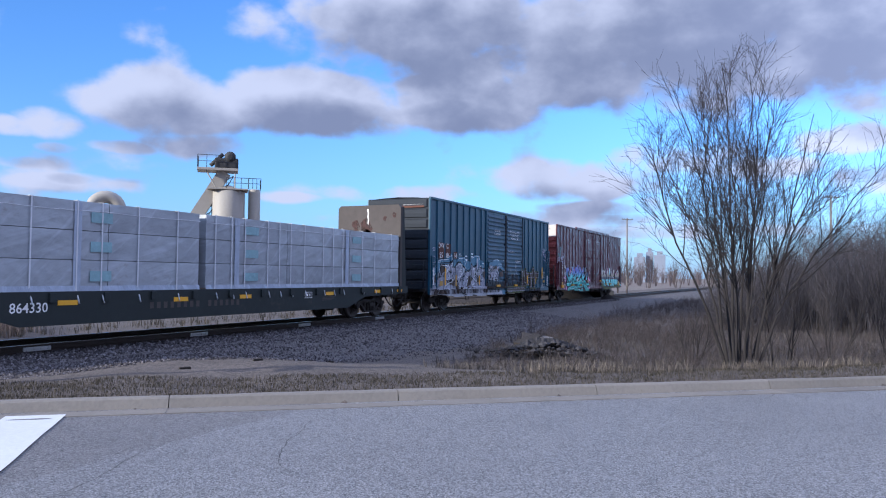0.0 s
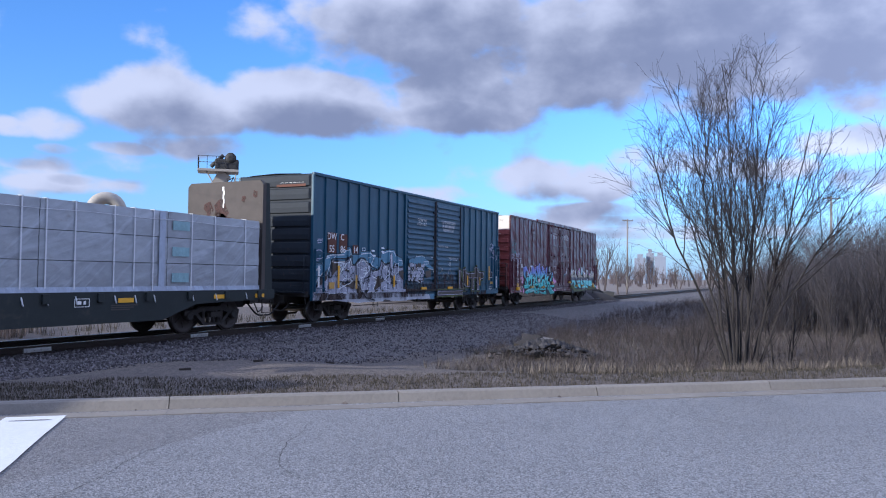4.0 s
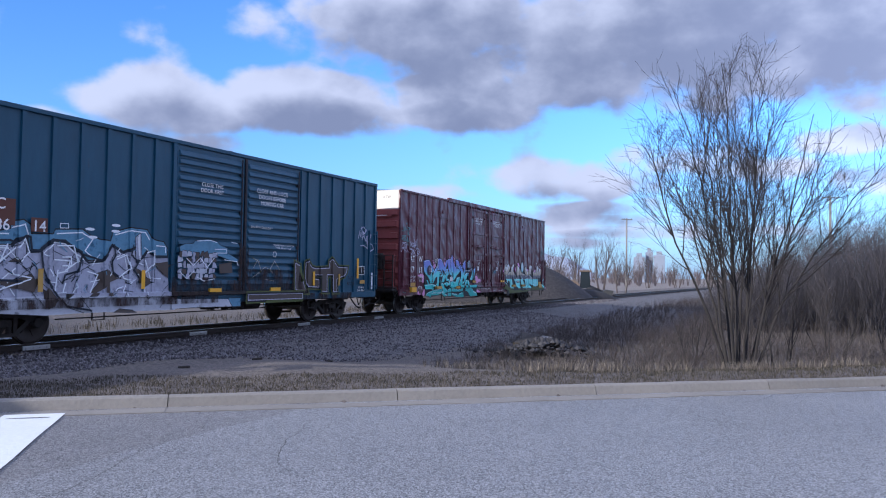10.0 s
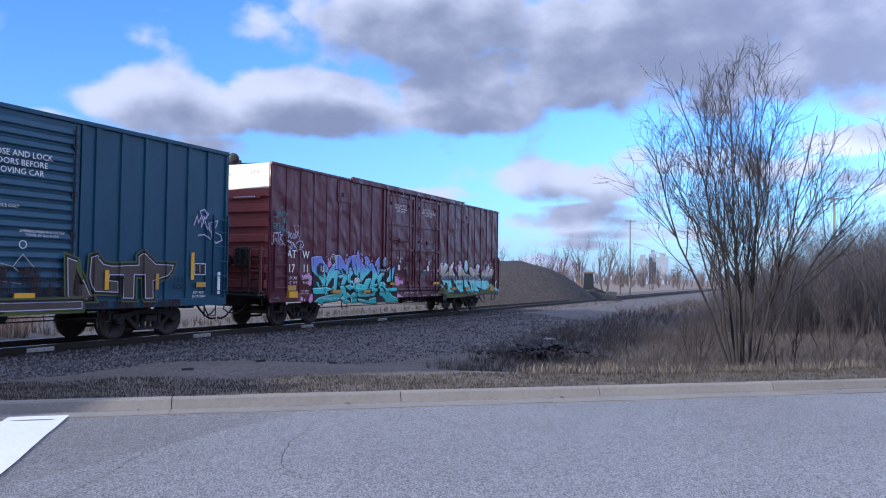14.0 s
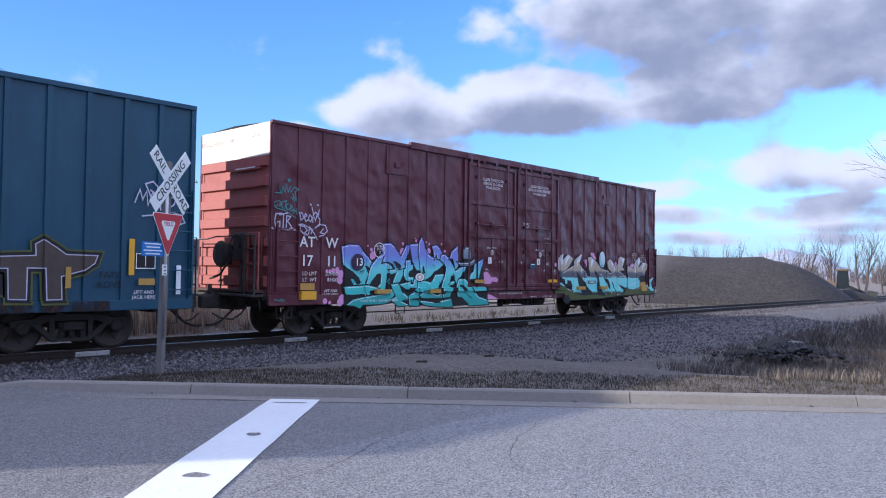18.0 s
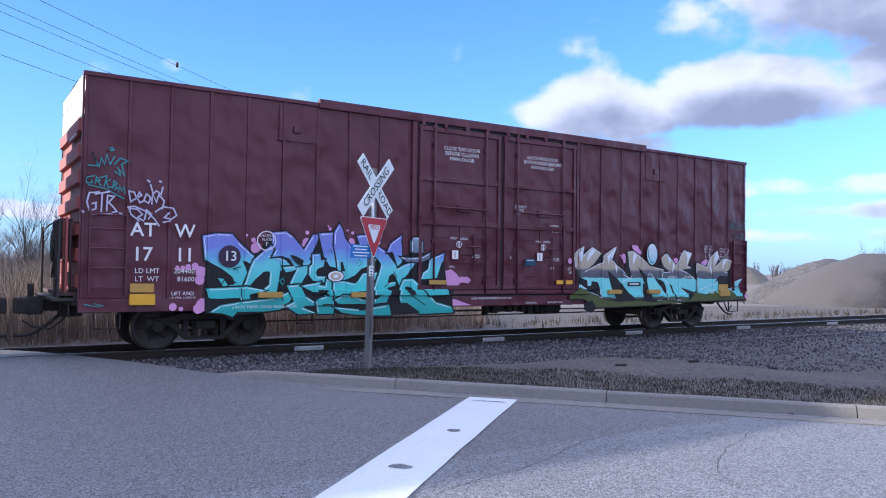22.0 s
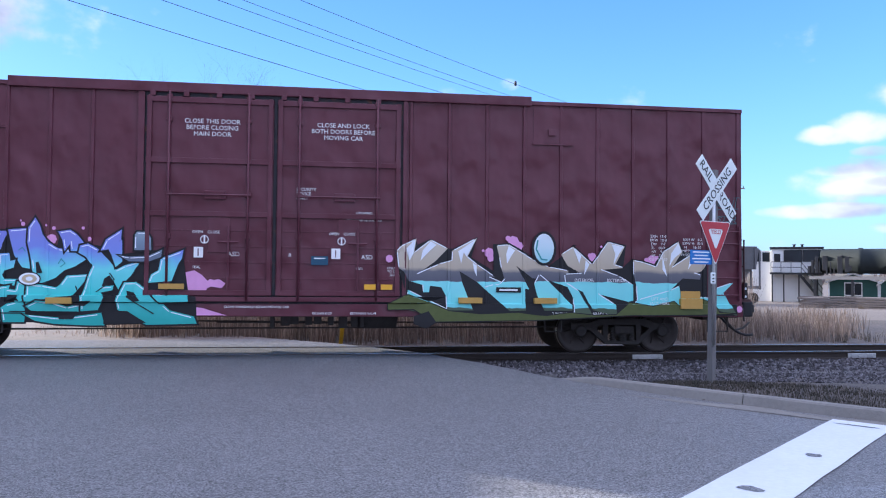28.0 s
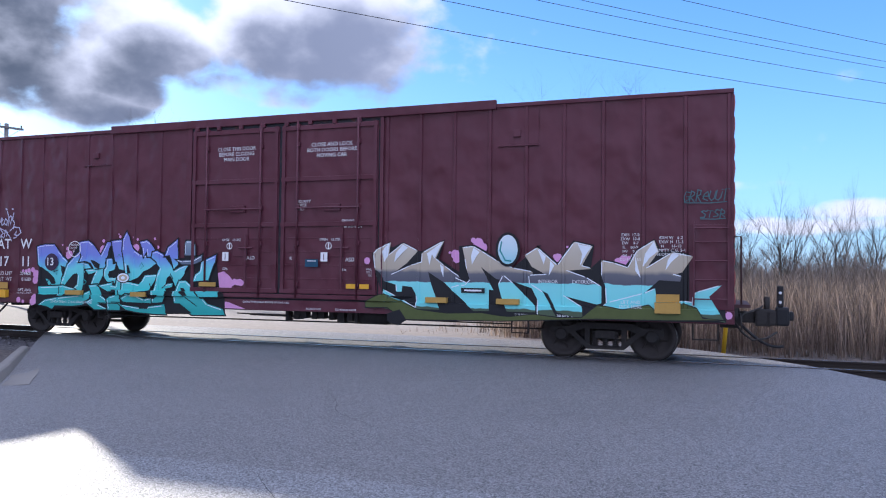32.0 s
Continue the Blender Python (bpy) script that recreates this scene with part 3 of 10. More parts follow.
def build_stop_bar():
    bm = bmesh.new()
    along = Vector((-0.752, -0.659))
    start = Vector((6.39, 8.58))
    side = Vector((-0.659, 0.752))
    n = 14
    rows = []
    for i in range(n + 1):
        s = i * 8.6 / n
        row = []
        for k, o in enumerate((-0.335, -0.1, 0.12, 0.345)):
            edge = 0.02 * noise.noise(Vector((s * 2.1, o * 7, 2))) if k in (0, 3) else 0
            p = start + along * s + side * (o + edge)
            row.append(bm.verts.new((p.x, p.y, road_z(p.x, p.y) + 0.012)))
        rows.append(row)
    for p, q in zip(rows, rows[1:]):
        for i in range(3):
            bm.faces.new((p[i], p[i + 1], q[i + 1], q[i]))
    bmesh.ops.recalc_face_normals(bm, faces=bm.faces)
    bar = tagged(part("stop_line", bm, M_LINE), "thick white painted stop line worn through in spots", "road marking", kind="structure")
    for s, o, w in ((2.25, -0.03, 0.09), (3.9, 0.02, 0.13), (0.28, 0.0, 0.3)):
        bm = bmesh.new()
        vs = []
        for i in range(9):
            a = 2 * math.pi * i / 9
            r = w * rnd(0.7, 1.1)
            p = start + along * (s + (0.05 if w > 0.2 else 0.14) * r / w * math.sin(a) * 0.6) + side * (o + r * math.cos(a))
            vs.append(bm.verts.new((p.x, p.y, road_z(p.x, p.y) + 0.016)))
        bm.faces.new(vs)
        bmesh.ops.recalc_face_normals(bm, faces=bm.faces)
        part("worn_patch", bm, M_ASPHALT, bar, "asphalt showing through worn paint")


build_stop_bar()

# ---- the train ----
M_RED = mat("maroon_car_paint", (0.113, 0.033, 0.046), 0.32, s1=0.55, s2=2.0, v1=0.22, v2=0.18, bump=0.08, dirt=(0.085, 0.022, 0.028), dirt_at=0.57, spec=0.3, stretch=(1.3, 1, 1.0), dents=(1.5, 0.12))
M_REDEND = mat("faded_red_end", (0.3, 0.075, 0.068), 0.6, s1=0.8, s2=6, v1=0.25, v2=0.2, bump=0.15, dirt=(0.1, 0.035, 0.032), dirt_at=0.57)
M_ENDGEAR = mat("grimy_dark_red_gear", (0.06, 0.03, 0.03), 0.75, s1=1, s2=8, v1=0.3, v2=0.2, bump=0.15)
M_BLUE = mat("blue_car_paint", (0.013, 0.067, 0.118), 0.42, s1=0.6, s2=4, v1=0.4, v2=0.25, bump=0.2, dirt=(0.03, 0.06, 0.09), dirt_at=0.56, spec=0.4, stretch=(1.4, 1, 0.4), dents=(1.2, 0.03))
M_BLUEEND = mat("grimy_blue_end", (0.022, 0.028, 0.038), 0.75, s1=0.7, s2=5, v1=0.3, v2=0.25, bump=0.2, dirt=(0.1, 0.06, 0.045), dirt_at=0.6)
# dark rusty steel, also used to paint shade in the door gaps
M_DOORGAP = mat("rusted_dark_steel", (0.03, 0.03, 0.036), 0.8, s1=2, s2=8, v1=0.3, v2=0.3, bump=0.2, dirt=(0.1, 0.045, 0.03), dirt_at=0.55)
M_RUST = mat("rusty_brown_patch", (0.12, 0.05, 0.035), 0.8, s1=1, s2=7, bump=0.2)
M_FLAT = mat("flatcar_black_green", (0.022, 0.028, 0.028), 0.7, s1=0.6, s2=6, v1=0.3, v2=0.2, bump=0.15, dirt=(0.05, 0.045, 0.04), dirt_at=0.58)
M_BULKRUST = mat("bulkhead_rust", (0.06, 0.03, 0.026), 0.85, s1=2, s2=9, v1=0.4, v2=0.4, bump=0.3)
M_BULK = mat("bulkhead_grey_brown", (0.078, 0.066, 0.06), 0.8, s1=0.7, s2=5, v1=0.2, v2=0.2, bump=0.15, dirt=(0.12, 0.05, 0.036), dirt_at=0.58)
M_WRAP = mat("white_plastic_wrap", (0.335, 0.36, 0.395), 0.3, s1=0.7, s2=3.0, v1=0.28, v2=0.16, bump=0.4, dirt=(0.27, 0.265, 0.27), dirt_at=0.56, spec=0.6, stretch=(1, 1, 1.6), piece=0.1, dents=(2.6, 0.018))


def wrinkles(mt, white):
    """Slanting creases in tight plastic film; sheen on the ridges is painted white."""
    nt = mt.node_tree
    N, L = nt.nodes.new, nt.links.new
    p = nt.nodes["Principled BSDF"]
    old, oldn = p.inputs["Base Color"].links[0].from_socket, p.inputs["Normal"].links[0].from_socket
    tc, total = N("ShaderNodeTexCoord"), None
    for turn, sc in ((0.75, 0.6), (0.3, 0.35)):
        mp, mp2, no = N("ShaderNodeMapping"), N("ShaderNodeMapping"), N("ShaderNodeTexNoise")
        mp.inputs["Rotation"].default_value = (0, turn, 0)
        mp2.inputs["Scale"].default_value = (1.2 * sc, 0.3, 11 * sc)
        L(tc.outputs["Object"], mp.inputs["Vector"])
        L(mp.outputs[0], mp2.inputs["Vector"])
        L(mp2.outputs[0], no.inputs["Vector"])
        no.inputs["Scale"].default_value, no.inputs["Detail"].default_value = 1.0, 3
        if total is None:
            total = no.outputs[0]
        else:
            mm = N("ShaderNodeMath")
            mm.operation = "MAXIMUM"
            L(total, mm.inputs[0])
            L(no.outputs[0], mm.inputs[1])
            total = mm.outputs[0]
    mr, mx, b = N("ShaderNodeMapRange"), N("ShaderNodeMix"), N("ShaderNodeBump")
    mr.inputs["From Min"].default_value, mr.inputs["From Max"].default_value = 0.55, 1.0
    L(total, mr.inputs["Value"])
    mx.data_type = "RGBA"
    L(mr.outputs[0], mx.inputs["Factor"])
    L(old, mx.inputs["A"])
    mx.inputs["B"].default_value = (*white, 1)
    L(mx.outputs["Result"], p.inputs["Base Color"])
    b.inputs["Strength"].default_value, b.inputs["Distance"].default_value = 0.7, 0.03
    L(total, b.inputs["Height"])
    L(oldn, b.inputs["Normal"])
    L(b.outputs[0], p.inputs["Normal"])


# bluish-white highlight colour laid along the wrap's creases
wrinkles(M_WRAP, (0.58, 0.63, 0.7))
M_PRINT = mat("teal_print", (0.27, 0.43, 0.47), 0.35, s1=2, s2=6, v1=0.3, v2=0.3, bump=0.6)
M_OVERLAP = mat("wrap_overlap", (0.4, 0.45, 0.55), 0.3, s1=2, s2=6, v1=0.2, v2=0.3, bump=0.9, stretch=(1, 1, 0.5))
M_STRAP = mat("white_strap", (0.68, 0.69, 0.72), 0.5, s1=2, s2=10, v1=0.05, v2=0.08, bump=0)
M_CARD = mat("brown_edge_board", (0.3, 0.24, 0.19), 0.9, s1=1, s2=7)
M_ROOF = mat("galvanised_roof", (0.32, 0.32, 0.33), 0.6, metal=0.4, s1=0.6, s2=6, bump=0.1)
M_CREAM = mat("cream_end_panel", (0.56, 0.52, 0.47), 0.6, s1=1, s2=8, v1=0.08, v2=0.1, bump=0.1)
M_PALE0 = mat('reflector_white', (0.6, 0.6, 0.62), 0.4, bump=0)
WHEEL_R = 0.457
SPEED = (2.29009547, -0.0442210293, 0.00498670377, -0.000304581271, 1.02434946e-05, -1.78861618e-07, 1.25459183e-09)


def gone(t):
    """How far the train has run towards -x by t seconds."""
    return sum(c * t ** (i + 1) for i, c in enumerate(SPEED)) + float(np.interp(t, (28.5, 29.5, 30, 30.5, 31, 31.5, 32), (0, 0.03, 0.06, 0.1, 0.13, 0.08, -0.03)))


ROLLING = []      # (thing, x at the start, y)
SPINNING = []     # (wheelset, x, z)


def wheel_mesh():
    bm = bmesh.new()
    for s in (-1, 1):
        y = s * 0.75
        lathe(bm, [(0.09, y + 0.085 * s), (0.12, y + 0.08 * s), (0.15, y + 0.03 * s), (0.33, y + 0.02 * s), (0.37, y + 0.065 * s), (0.445, y + 0.068 * s),
                   (WHEEL_R, y + 0.05 * s), (WHEEL_R + 0.004, y - 0.03 * s), (0.485, y - 0.045 * s), (0.48, y - 0.065 * s), (0.37, y - 0.068 * s),
                   (0.33, y - 0.02 * s), (0.12, y - 0.05 * s), (0.09, y - 0.06 * s)], 32, "y")
    lathe(bm, [(0.085, -0.98), (0.085, 0.98)], 14, "y")
    # cast ribs that let one see the wheel turn
    for k in range(6):
        a = k * math.pi / 3
        for s in (-1, 1):
            tube(bm, (0.14 * math.cos(a), s * 0.79, 0.14 * math.sin(a)), (0.3 * math.cos(a + 0.3), s * 0.777, 0.3 * math.sin(a + 0.3)), 0.018, n=5)
    return mesh_of("wheelset", bm, M_WHEEL)


def tread_mesh():
    bm = bmesh.new()
    lathe(bm, [(WHEEL_R - 0.006, 0.0325), (WHEEL_R + 0.003, 0.026), (WHEEL_R + 0.007, -0.028)], 32, "y", caps=False)
    return mesh_of("tread", bm, M_TREAD)


def frame_mesh():
    """Cast side frames, springs, bolster."""
    bm = bmesh.new()
    for s in (-1, 1):
        y = s * 0.98
        a, b = sorted((y - 0.06, y + 0.06))
        top = [(-1.1, 0.5), (-1.1, 0.62), (-0.72, 0.64), (-0.5, 0.72), (0.5, 0.72), (0.72, 0.64), (1.1, 0.62), (1.1, 0.5), (0.7, 0.5), (0.42, 0.6), (-0.42, 0.6), (-0.7, 0.5)]
        prism(bm, top, a, b)
        prism(bm, [(-0.72, 0.52), (-0.36, 0.2), (0.36, 0.2), (0.72, 0.52), (0.6, 0.54), (0.3, 0.27), (-0.3, 0.27), (-0.6, 0.54)], a - 0.012, b + 0.012)
        for x in (-0.36, 0.36):
            prism(bm, [(x - 0.05, 0.25), (x + 0.05, 0.25), (x + 0.05, 0.63), (x - 0.05, 0.63)], a + 0.004, b - 0.004)
        for x in (-0.89, 0.89):
            lathe(bm, [(0.1, -0.09), (0.13, -0.06), (0.13, 0.08), (0.1, 0.1)], 12, "y", (x, y, WHEEL_R + 0.02))
    box(bm, -0.2, 0.2, -1.15, 1.15, 0.42, 0.58, 0.03)
    return mesh_of("side_frame", bm, M_STEEL)


def spring_mesh():
    bm = bmesh.new()
    prof = []
    for k in range(9):
        h = 0.27 + k * 0.034
        prof += [(0.05, h), (0.085, h + 0.01), (0.05, h + 0.022)]
    lathe(bm, prof, 10, "z")
    return mesh_of("spring", bm, M_STEEL)


WHEELS, TREADS, FRAMES, SPRINGS = wheel_mesh(), tread_mesh(), frame_mesh(), spring_mesh()


def truck(car, x):
    """A four-wheel truck under a car."""
    fr = part("truck_frame", FRAMES, None, car, "cast steel truck side frame", pose(x, 0, 0))
    for x2 in (-0.2, 0.0, 0.2):
        part("spring", SPRINGS, None, fr, "", pose(x2, -1.03, 0))
    for dx in (-0.89, 0.89):
        ws = part("wheelset", WHEELS, None, car, "dark steel wheelset", pose(x + dx, 0, WHEEL_R))
        for y, turn in ((-0.772, 180), (0.772, 0)):
            part("tread", TREADS, None, ws, "bright wheel tread", pose(0, y, 0, 0, 0, turn))
        SPINNING.append((ws, x + dx))


def coupler(car, end, half):
    s = 1 if end > 0 else -1
    bm = bmesh.new()
    box(bm, *sorted((s * (half - 0.3), s * (half + 0.42))), -0.11, 0.11, 0.76, 0.98, 0.03)
    box(bm, *sorted((s * (half + 0.4), s * (half + 0.72))), -0.2, 0.14, 0.7, 1.04, 0.05)
    box(bm, *sorted((s * (half + 0.62), s * (half + 0.9))), -0.22, -0.03, 0.72, 1.02, 0.05)
    tube(bm, (s * (half + 0.62), -0.1, 0.95), (s * (half + 0.62), -0.1, 1.28), 0.055, n=8)
    part("coupler", bm, M_STEEL, car, "heavy cast steel coupler")
    bm = bmesh.new()
    pts = []
    for i in range(9):
        k = i / 8
        pts.append((s * (half + 0.15 + 0.75 * k), -0.42, 0.72 - 0.34 * math.sin(math.pi * min(1, k * 0.62)) - 0.06 * k))
    hose(bm, pts, 0.03)
    part("air_hose", bm, M_BLACK, car, "black rubber brake hose")
    # uncoupling lever and draft gear
    bm = bmesh.new()
    rails_of(bm, [(s * (half + 0.12), -1.45, 0.7), (s * (half + 0.12), -1.4, 0.96), (s * (half + 0.2), -0.5, 0.96), (s * (half + 0.5), -0.2, 1.06), (s * (half + 0.55), -0.1, 1.1)], 0.017)
    part("uncoupling_lever", bm, M_STEEL, car, "bent uncoupling lever")
    bm = bmesh.new()
    box(bm, *sorted((s * (half - 0.25), s * (half + 0.12))), -0.34, 0.34, 0.66, 1.06, 0.03)
    box(bm, *sorted((s * (half + 0.02), s * (half + 0.16))), -0.6, -0.34, 0.72, 0.95, 0.02)
    box(bm, *sorted((s * (half - 0.1), s * (half + 0.06))), -1.45, 1.45, 0.92, 1.1, 0.015)
    part("striker", bm, M_STEEL, car, "draft gear striker and end beam")
    bm = bmesh.new()
    hose(bm, [(s * (half + 0.02), -0.75, 0.8), (s * (half + 0.16), -0.74, 0.6), (s * (half + 0.34), -0.66, 0.46), (s * (half + 0.6), -0.55, 0.5), (s * (half + 0.78), -0.5, 0.62)], 0.022)
    part("air_pipe", bm, M_STEEL, car, "bent air pipe")


def rails_of(bm, pts, r=0.016):
    hose(bm, pts, r, 6)


def ladder(car, x0, x1, y, zs, material, name="ladder"):
    bm = bmesh.new()
    for x in (x0, x1):
        box(bm, x - 0.015, x + 0.015, y, y + 0.07, zs[0] - 0.12, zs[-1] + 0.12)
    for z in zs:
        tube(bm, (x0, y + 0.015, z), (x1, y + 0.015, z), 0.014, n=6)
    return part(name, bm, material, car, "steel rung ladder")


def profile_fn(ribs, half_w, depth, base=-1.57, slope=0.012):
    """Depth of a ribbed side at x: plates between raised posts."""
    def f(x):
        best = 0.0
        for c in ribs:
            d = abs(x - c)
            if d <= half_w:
                best = depth
            elif d < half_w + slope:
                best = max(best, depth * (1 - (d - half_w) / slope))
        return base - best
    cuts = sorted(c + s * o for c in ribs for s in (-1, 1) for o in (half_w, half_w + slope))
    return f, cuts


def side_sheet(car, x0, x1, z0, z1, ribs, half_w, depth, material, name="side_wall", buckle=0.008, label=""):
    """A side wall with raised posts; plates buckle a little between them."""
    f, cuts = profile_fn(ribs, half_w, depth)
    xs = sorted({x0, x1, *[c for c in cuts if x0 < c < x1]})
    fine = []
    for a, b in zip(xs, xs[1:]):
        n = 6 if b - a > 0.4 else 1
        fine += [a + (b - a) * i / n for i in range(n)]
    fine.append(x1)
    zs = [z0 + (z1 - z0) * i / 22 for i in range(23)]
    bm = bmesh.new()
    grid = []
    for z in zs:
        row = []
        for x in fine:
            y = f(x)
            if abs(y + 1.57) < 1e-4 and z0 < z < z1:
                y += buckle * max(0.0, 0.25 + noise.noise(Vector((x * 1.15, z * 1.5, 7))))
            row.append(bm.verts.new((x, y, z)))
        grid.append(row)
    for p, q in zip(grid, grid[1:]):
        for i in range(len(fine) - 1):
            bm.faces.new((p[i], p[i + 1], q[i + 1], q[i]))
    # thickness: close to an inner sheet
    inner = [[bm.verts.new((x, -1.53, z)) for x in (x0, x1)] for z in (z0, z1)]
    bm.faces.new([*grid[0][::-1], inner[0][0], inner[0][1]])
    bm.faces.new([*grid[-1], inner[1][1], inner[1][0]])
    bm.faces.new((inner[0][0], inner[1][0], inner[1][1], inner[0][1]))
    bm.faces.new([*[r[0] for r in grid], inner[1][0], inner[0][0]])
    bm.faces.new([*[r[-1] for r in grid][::-1], inner[0][1], inner[1][1]])
    bmesh.ops.recalc_face_normals(bm, faces=bm.faces)
    for fc in bm.faces:
        fc.smooth = True
    ob = part(name, bm, material, car, label)
    ob.data.set_sharp_from_angle(angle=radians(22))
    return ob, f


def end_wall(car, x, out, z0, z1, pitch, material, top_mat=None, top_from=None, rib=((0.0, 0.0), (0.07, 0.0), (0.13, 0.06), (0.5, 0.075), (0.86, 0.065), (0.95, 0.0))):
    """A corrugated end: deep rounded ribs across the width."""
    bm = bmesh.new()
    zt = top_from if top_from else z1
    n = max(3, int(round((zt - z0) / pitch)))
    prof = []
    for i in range(n):
        a = z0 + (zt - z0) * i / n
        h = (zt - z0) / n
        for k, d in rib:
            prof.append((a + h * k, d))
    prof.append((zt, 0.0))
    ys = [-1.5, -1.42, 1.42, 1.5]
    rows = []
    for z, d in prof:
        rows.append([bm.verts.new((x + out * (d if abs(y) < 1.45 else 0), y, z)) for y in ys])
    for p, q in zip(rows, rows[1:]):
        for i in range(3):
            bm.faces.new((p[i], p[i + 1], q[i + 1], q[i]))
    bmesh.ops.recalc_face_normals(bm, faces=bm.faces)
    part("end_wall", bm, material, car, "horizontally ribbed steel end")
    xa, xb = sorted((x - out * 0.05, x + out * 0.012))
    for y in (-1.5, 1.44):
        bm = bmesh.new()
        box(bm, xa, xb + 0.03, y - 0.03, y + 0.09, z0, z1, 0.01)
        part("corner_post", bm, material, car)
    if top_mat:
        bm = bmesh.new()
        xa, xb = sorted((x - out * 0.03, x + out * 0.035))
        box(bm, xa, xb, -1.5, 1.5, zt, z1, 0.01)
        part("end_panel", bm, top_mat, car, "cream white upper end panel")


def shell(car, x0, x1, z0, z1, material):
    """Floor, far wall and roof that close a boxcar."""
    bm = bmesh.new()
    box(bm, x0 + 0.02, x1 - 0.02, 1.5, 1.57, z0, z1 - 0.03)
    part("far_wall", bm, material, car)
    bm = bmesh.new()
    box(bm, x0 + 0.05, x1 - 0.05, -1.5, 1.5, z0, z0 + 0.12)
    part("car_floor", bm, M_STEEL, car)
    bm = bmesh.new()
    pts = [(-1.5, z1 - 0.05), (-1.0, z1 + 0.02), (0, z1 + 0.06), (1.0, z1 + 0.02), (1.5, z1 - 0.05)]
    prev = None
    n = 16
    for i in range(n + 1):
        x = x0 + 0.03 + (x1 - x0 - 0.06) * i / n
        a = [bm.verts.new((x, y, z)) for y, z in pts]
        b = [bm.verts.new((x, y, z - 0.03)) for y, z in pts]
        if prev:
            for k in range(4):
                bm.faces.new((prev[0][k], a[k], a[k + 1], prev[0][k + 1]))
                bm.faces.new((prev[1][k + 1], b[k + 1], b[k], prev[1][k]))
        prev = (a, b)
        if 0 < i < n:
            box(bm, x - 0.03, x + 0.03, -1.48, 1.48, z1 - 0.04, z1 + 0.05)
    bmesh.ops.recalc_face_normals(bm, faces=bm.faces)
    part("car_roof", bm, M_ROOF, car, "seamed galvanised steel roof")


def strip(car, name, x0, x1, z0, z1, material, y=-1.62, thick=0.03, bev=0.004, label=""):
    bm = bmesh.new()
    box(bm, x0, x1, y, y + thick, z0, z1, bev)
    return part(name, bm, material, car, label)


def underframe(car, half, sill_z):
    bm = bmesh.new()
    box(bm, -half + 0.3, half - 0.3, -0.3, 0.3, 0.72, sill_z)
    for x in np.linspace(-half + 2.6, half - 2.6, 7):
        prism(bm, [(x - 0.06, sill_z), (x + 0.06, sill_z), (x + 0.06, sill_z - 0.2), (x - 0.06, sill_z - 0.2)], -1.45, 1.45)
    part("centre_sill", bm, M_STEEL, car)
    bm = bmesh.new()
    tube(bm, (-half + 3.6, -0.95, 0.52), (half - 3.4, -0.95, 0.56), 0.018, n=6)
    tube(bm, (-1.8, -0.7, 0.66), (half - 4.4, -0.7, 0.62), 0.016, n=6)
    part("brake_rod", bm, M_STEEL, car)
    bm = bmesh.new()
    lathe(bm, [(0.05, -0.42), (0.2, -0.38), (0.2, 0.38), (0.05, 0.42)], 14, "x", (1.9, -0.9, 0.72))
    part("air_reservoir", bm, M_STEEL, car, "round brake air reservoir")
    bm = bmesh.new()
    for k in range(9):
        x = -0.2 + k * 0.22 + rnd(-0.05, 0.05)
        box(bm, x, x + rnd(0.08, 0.18), -1.15, -0.95, 0.6 + rnd(-0.06, 0.04), sill_z - 0.02, 0.01)
    tube(bm, (-1.2, -1.05, 0.66), (2.2, -1.05, 0.64), 0.02, n=6)
    part("brake_gear", bm, M_STEEL, car, "clustered brake valves and piping")
    for x in (-half + 4.3, half - 4.0, -half + 0.5, half - 0.5):
        bm = bmesh.new()
        w = 0.17 if abs(x) < half - 1 else 0.22
        rails_of(bm, [(x - w, -1.5, sill_z), (x - w, -1.5, 0.5), (x + w, -1.5, 0.5), (x + w, -1.5, sill_z)], 0.02)
        part("stirrup", bm, M_STEEL, car, "bent steel step stirrup")


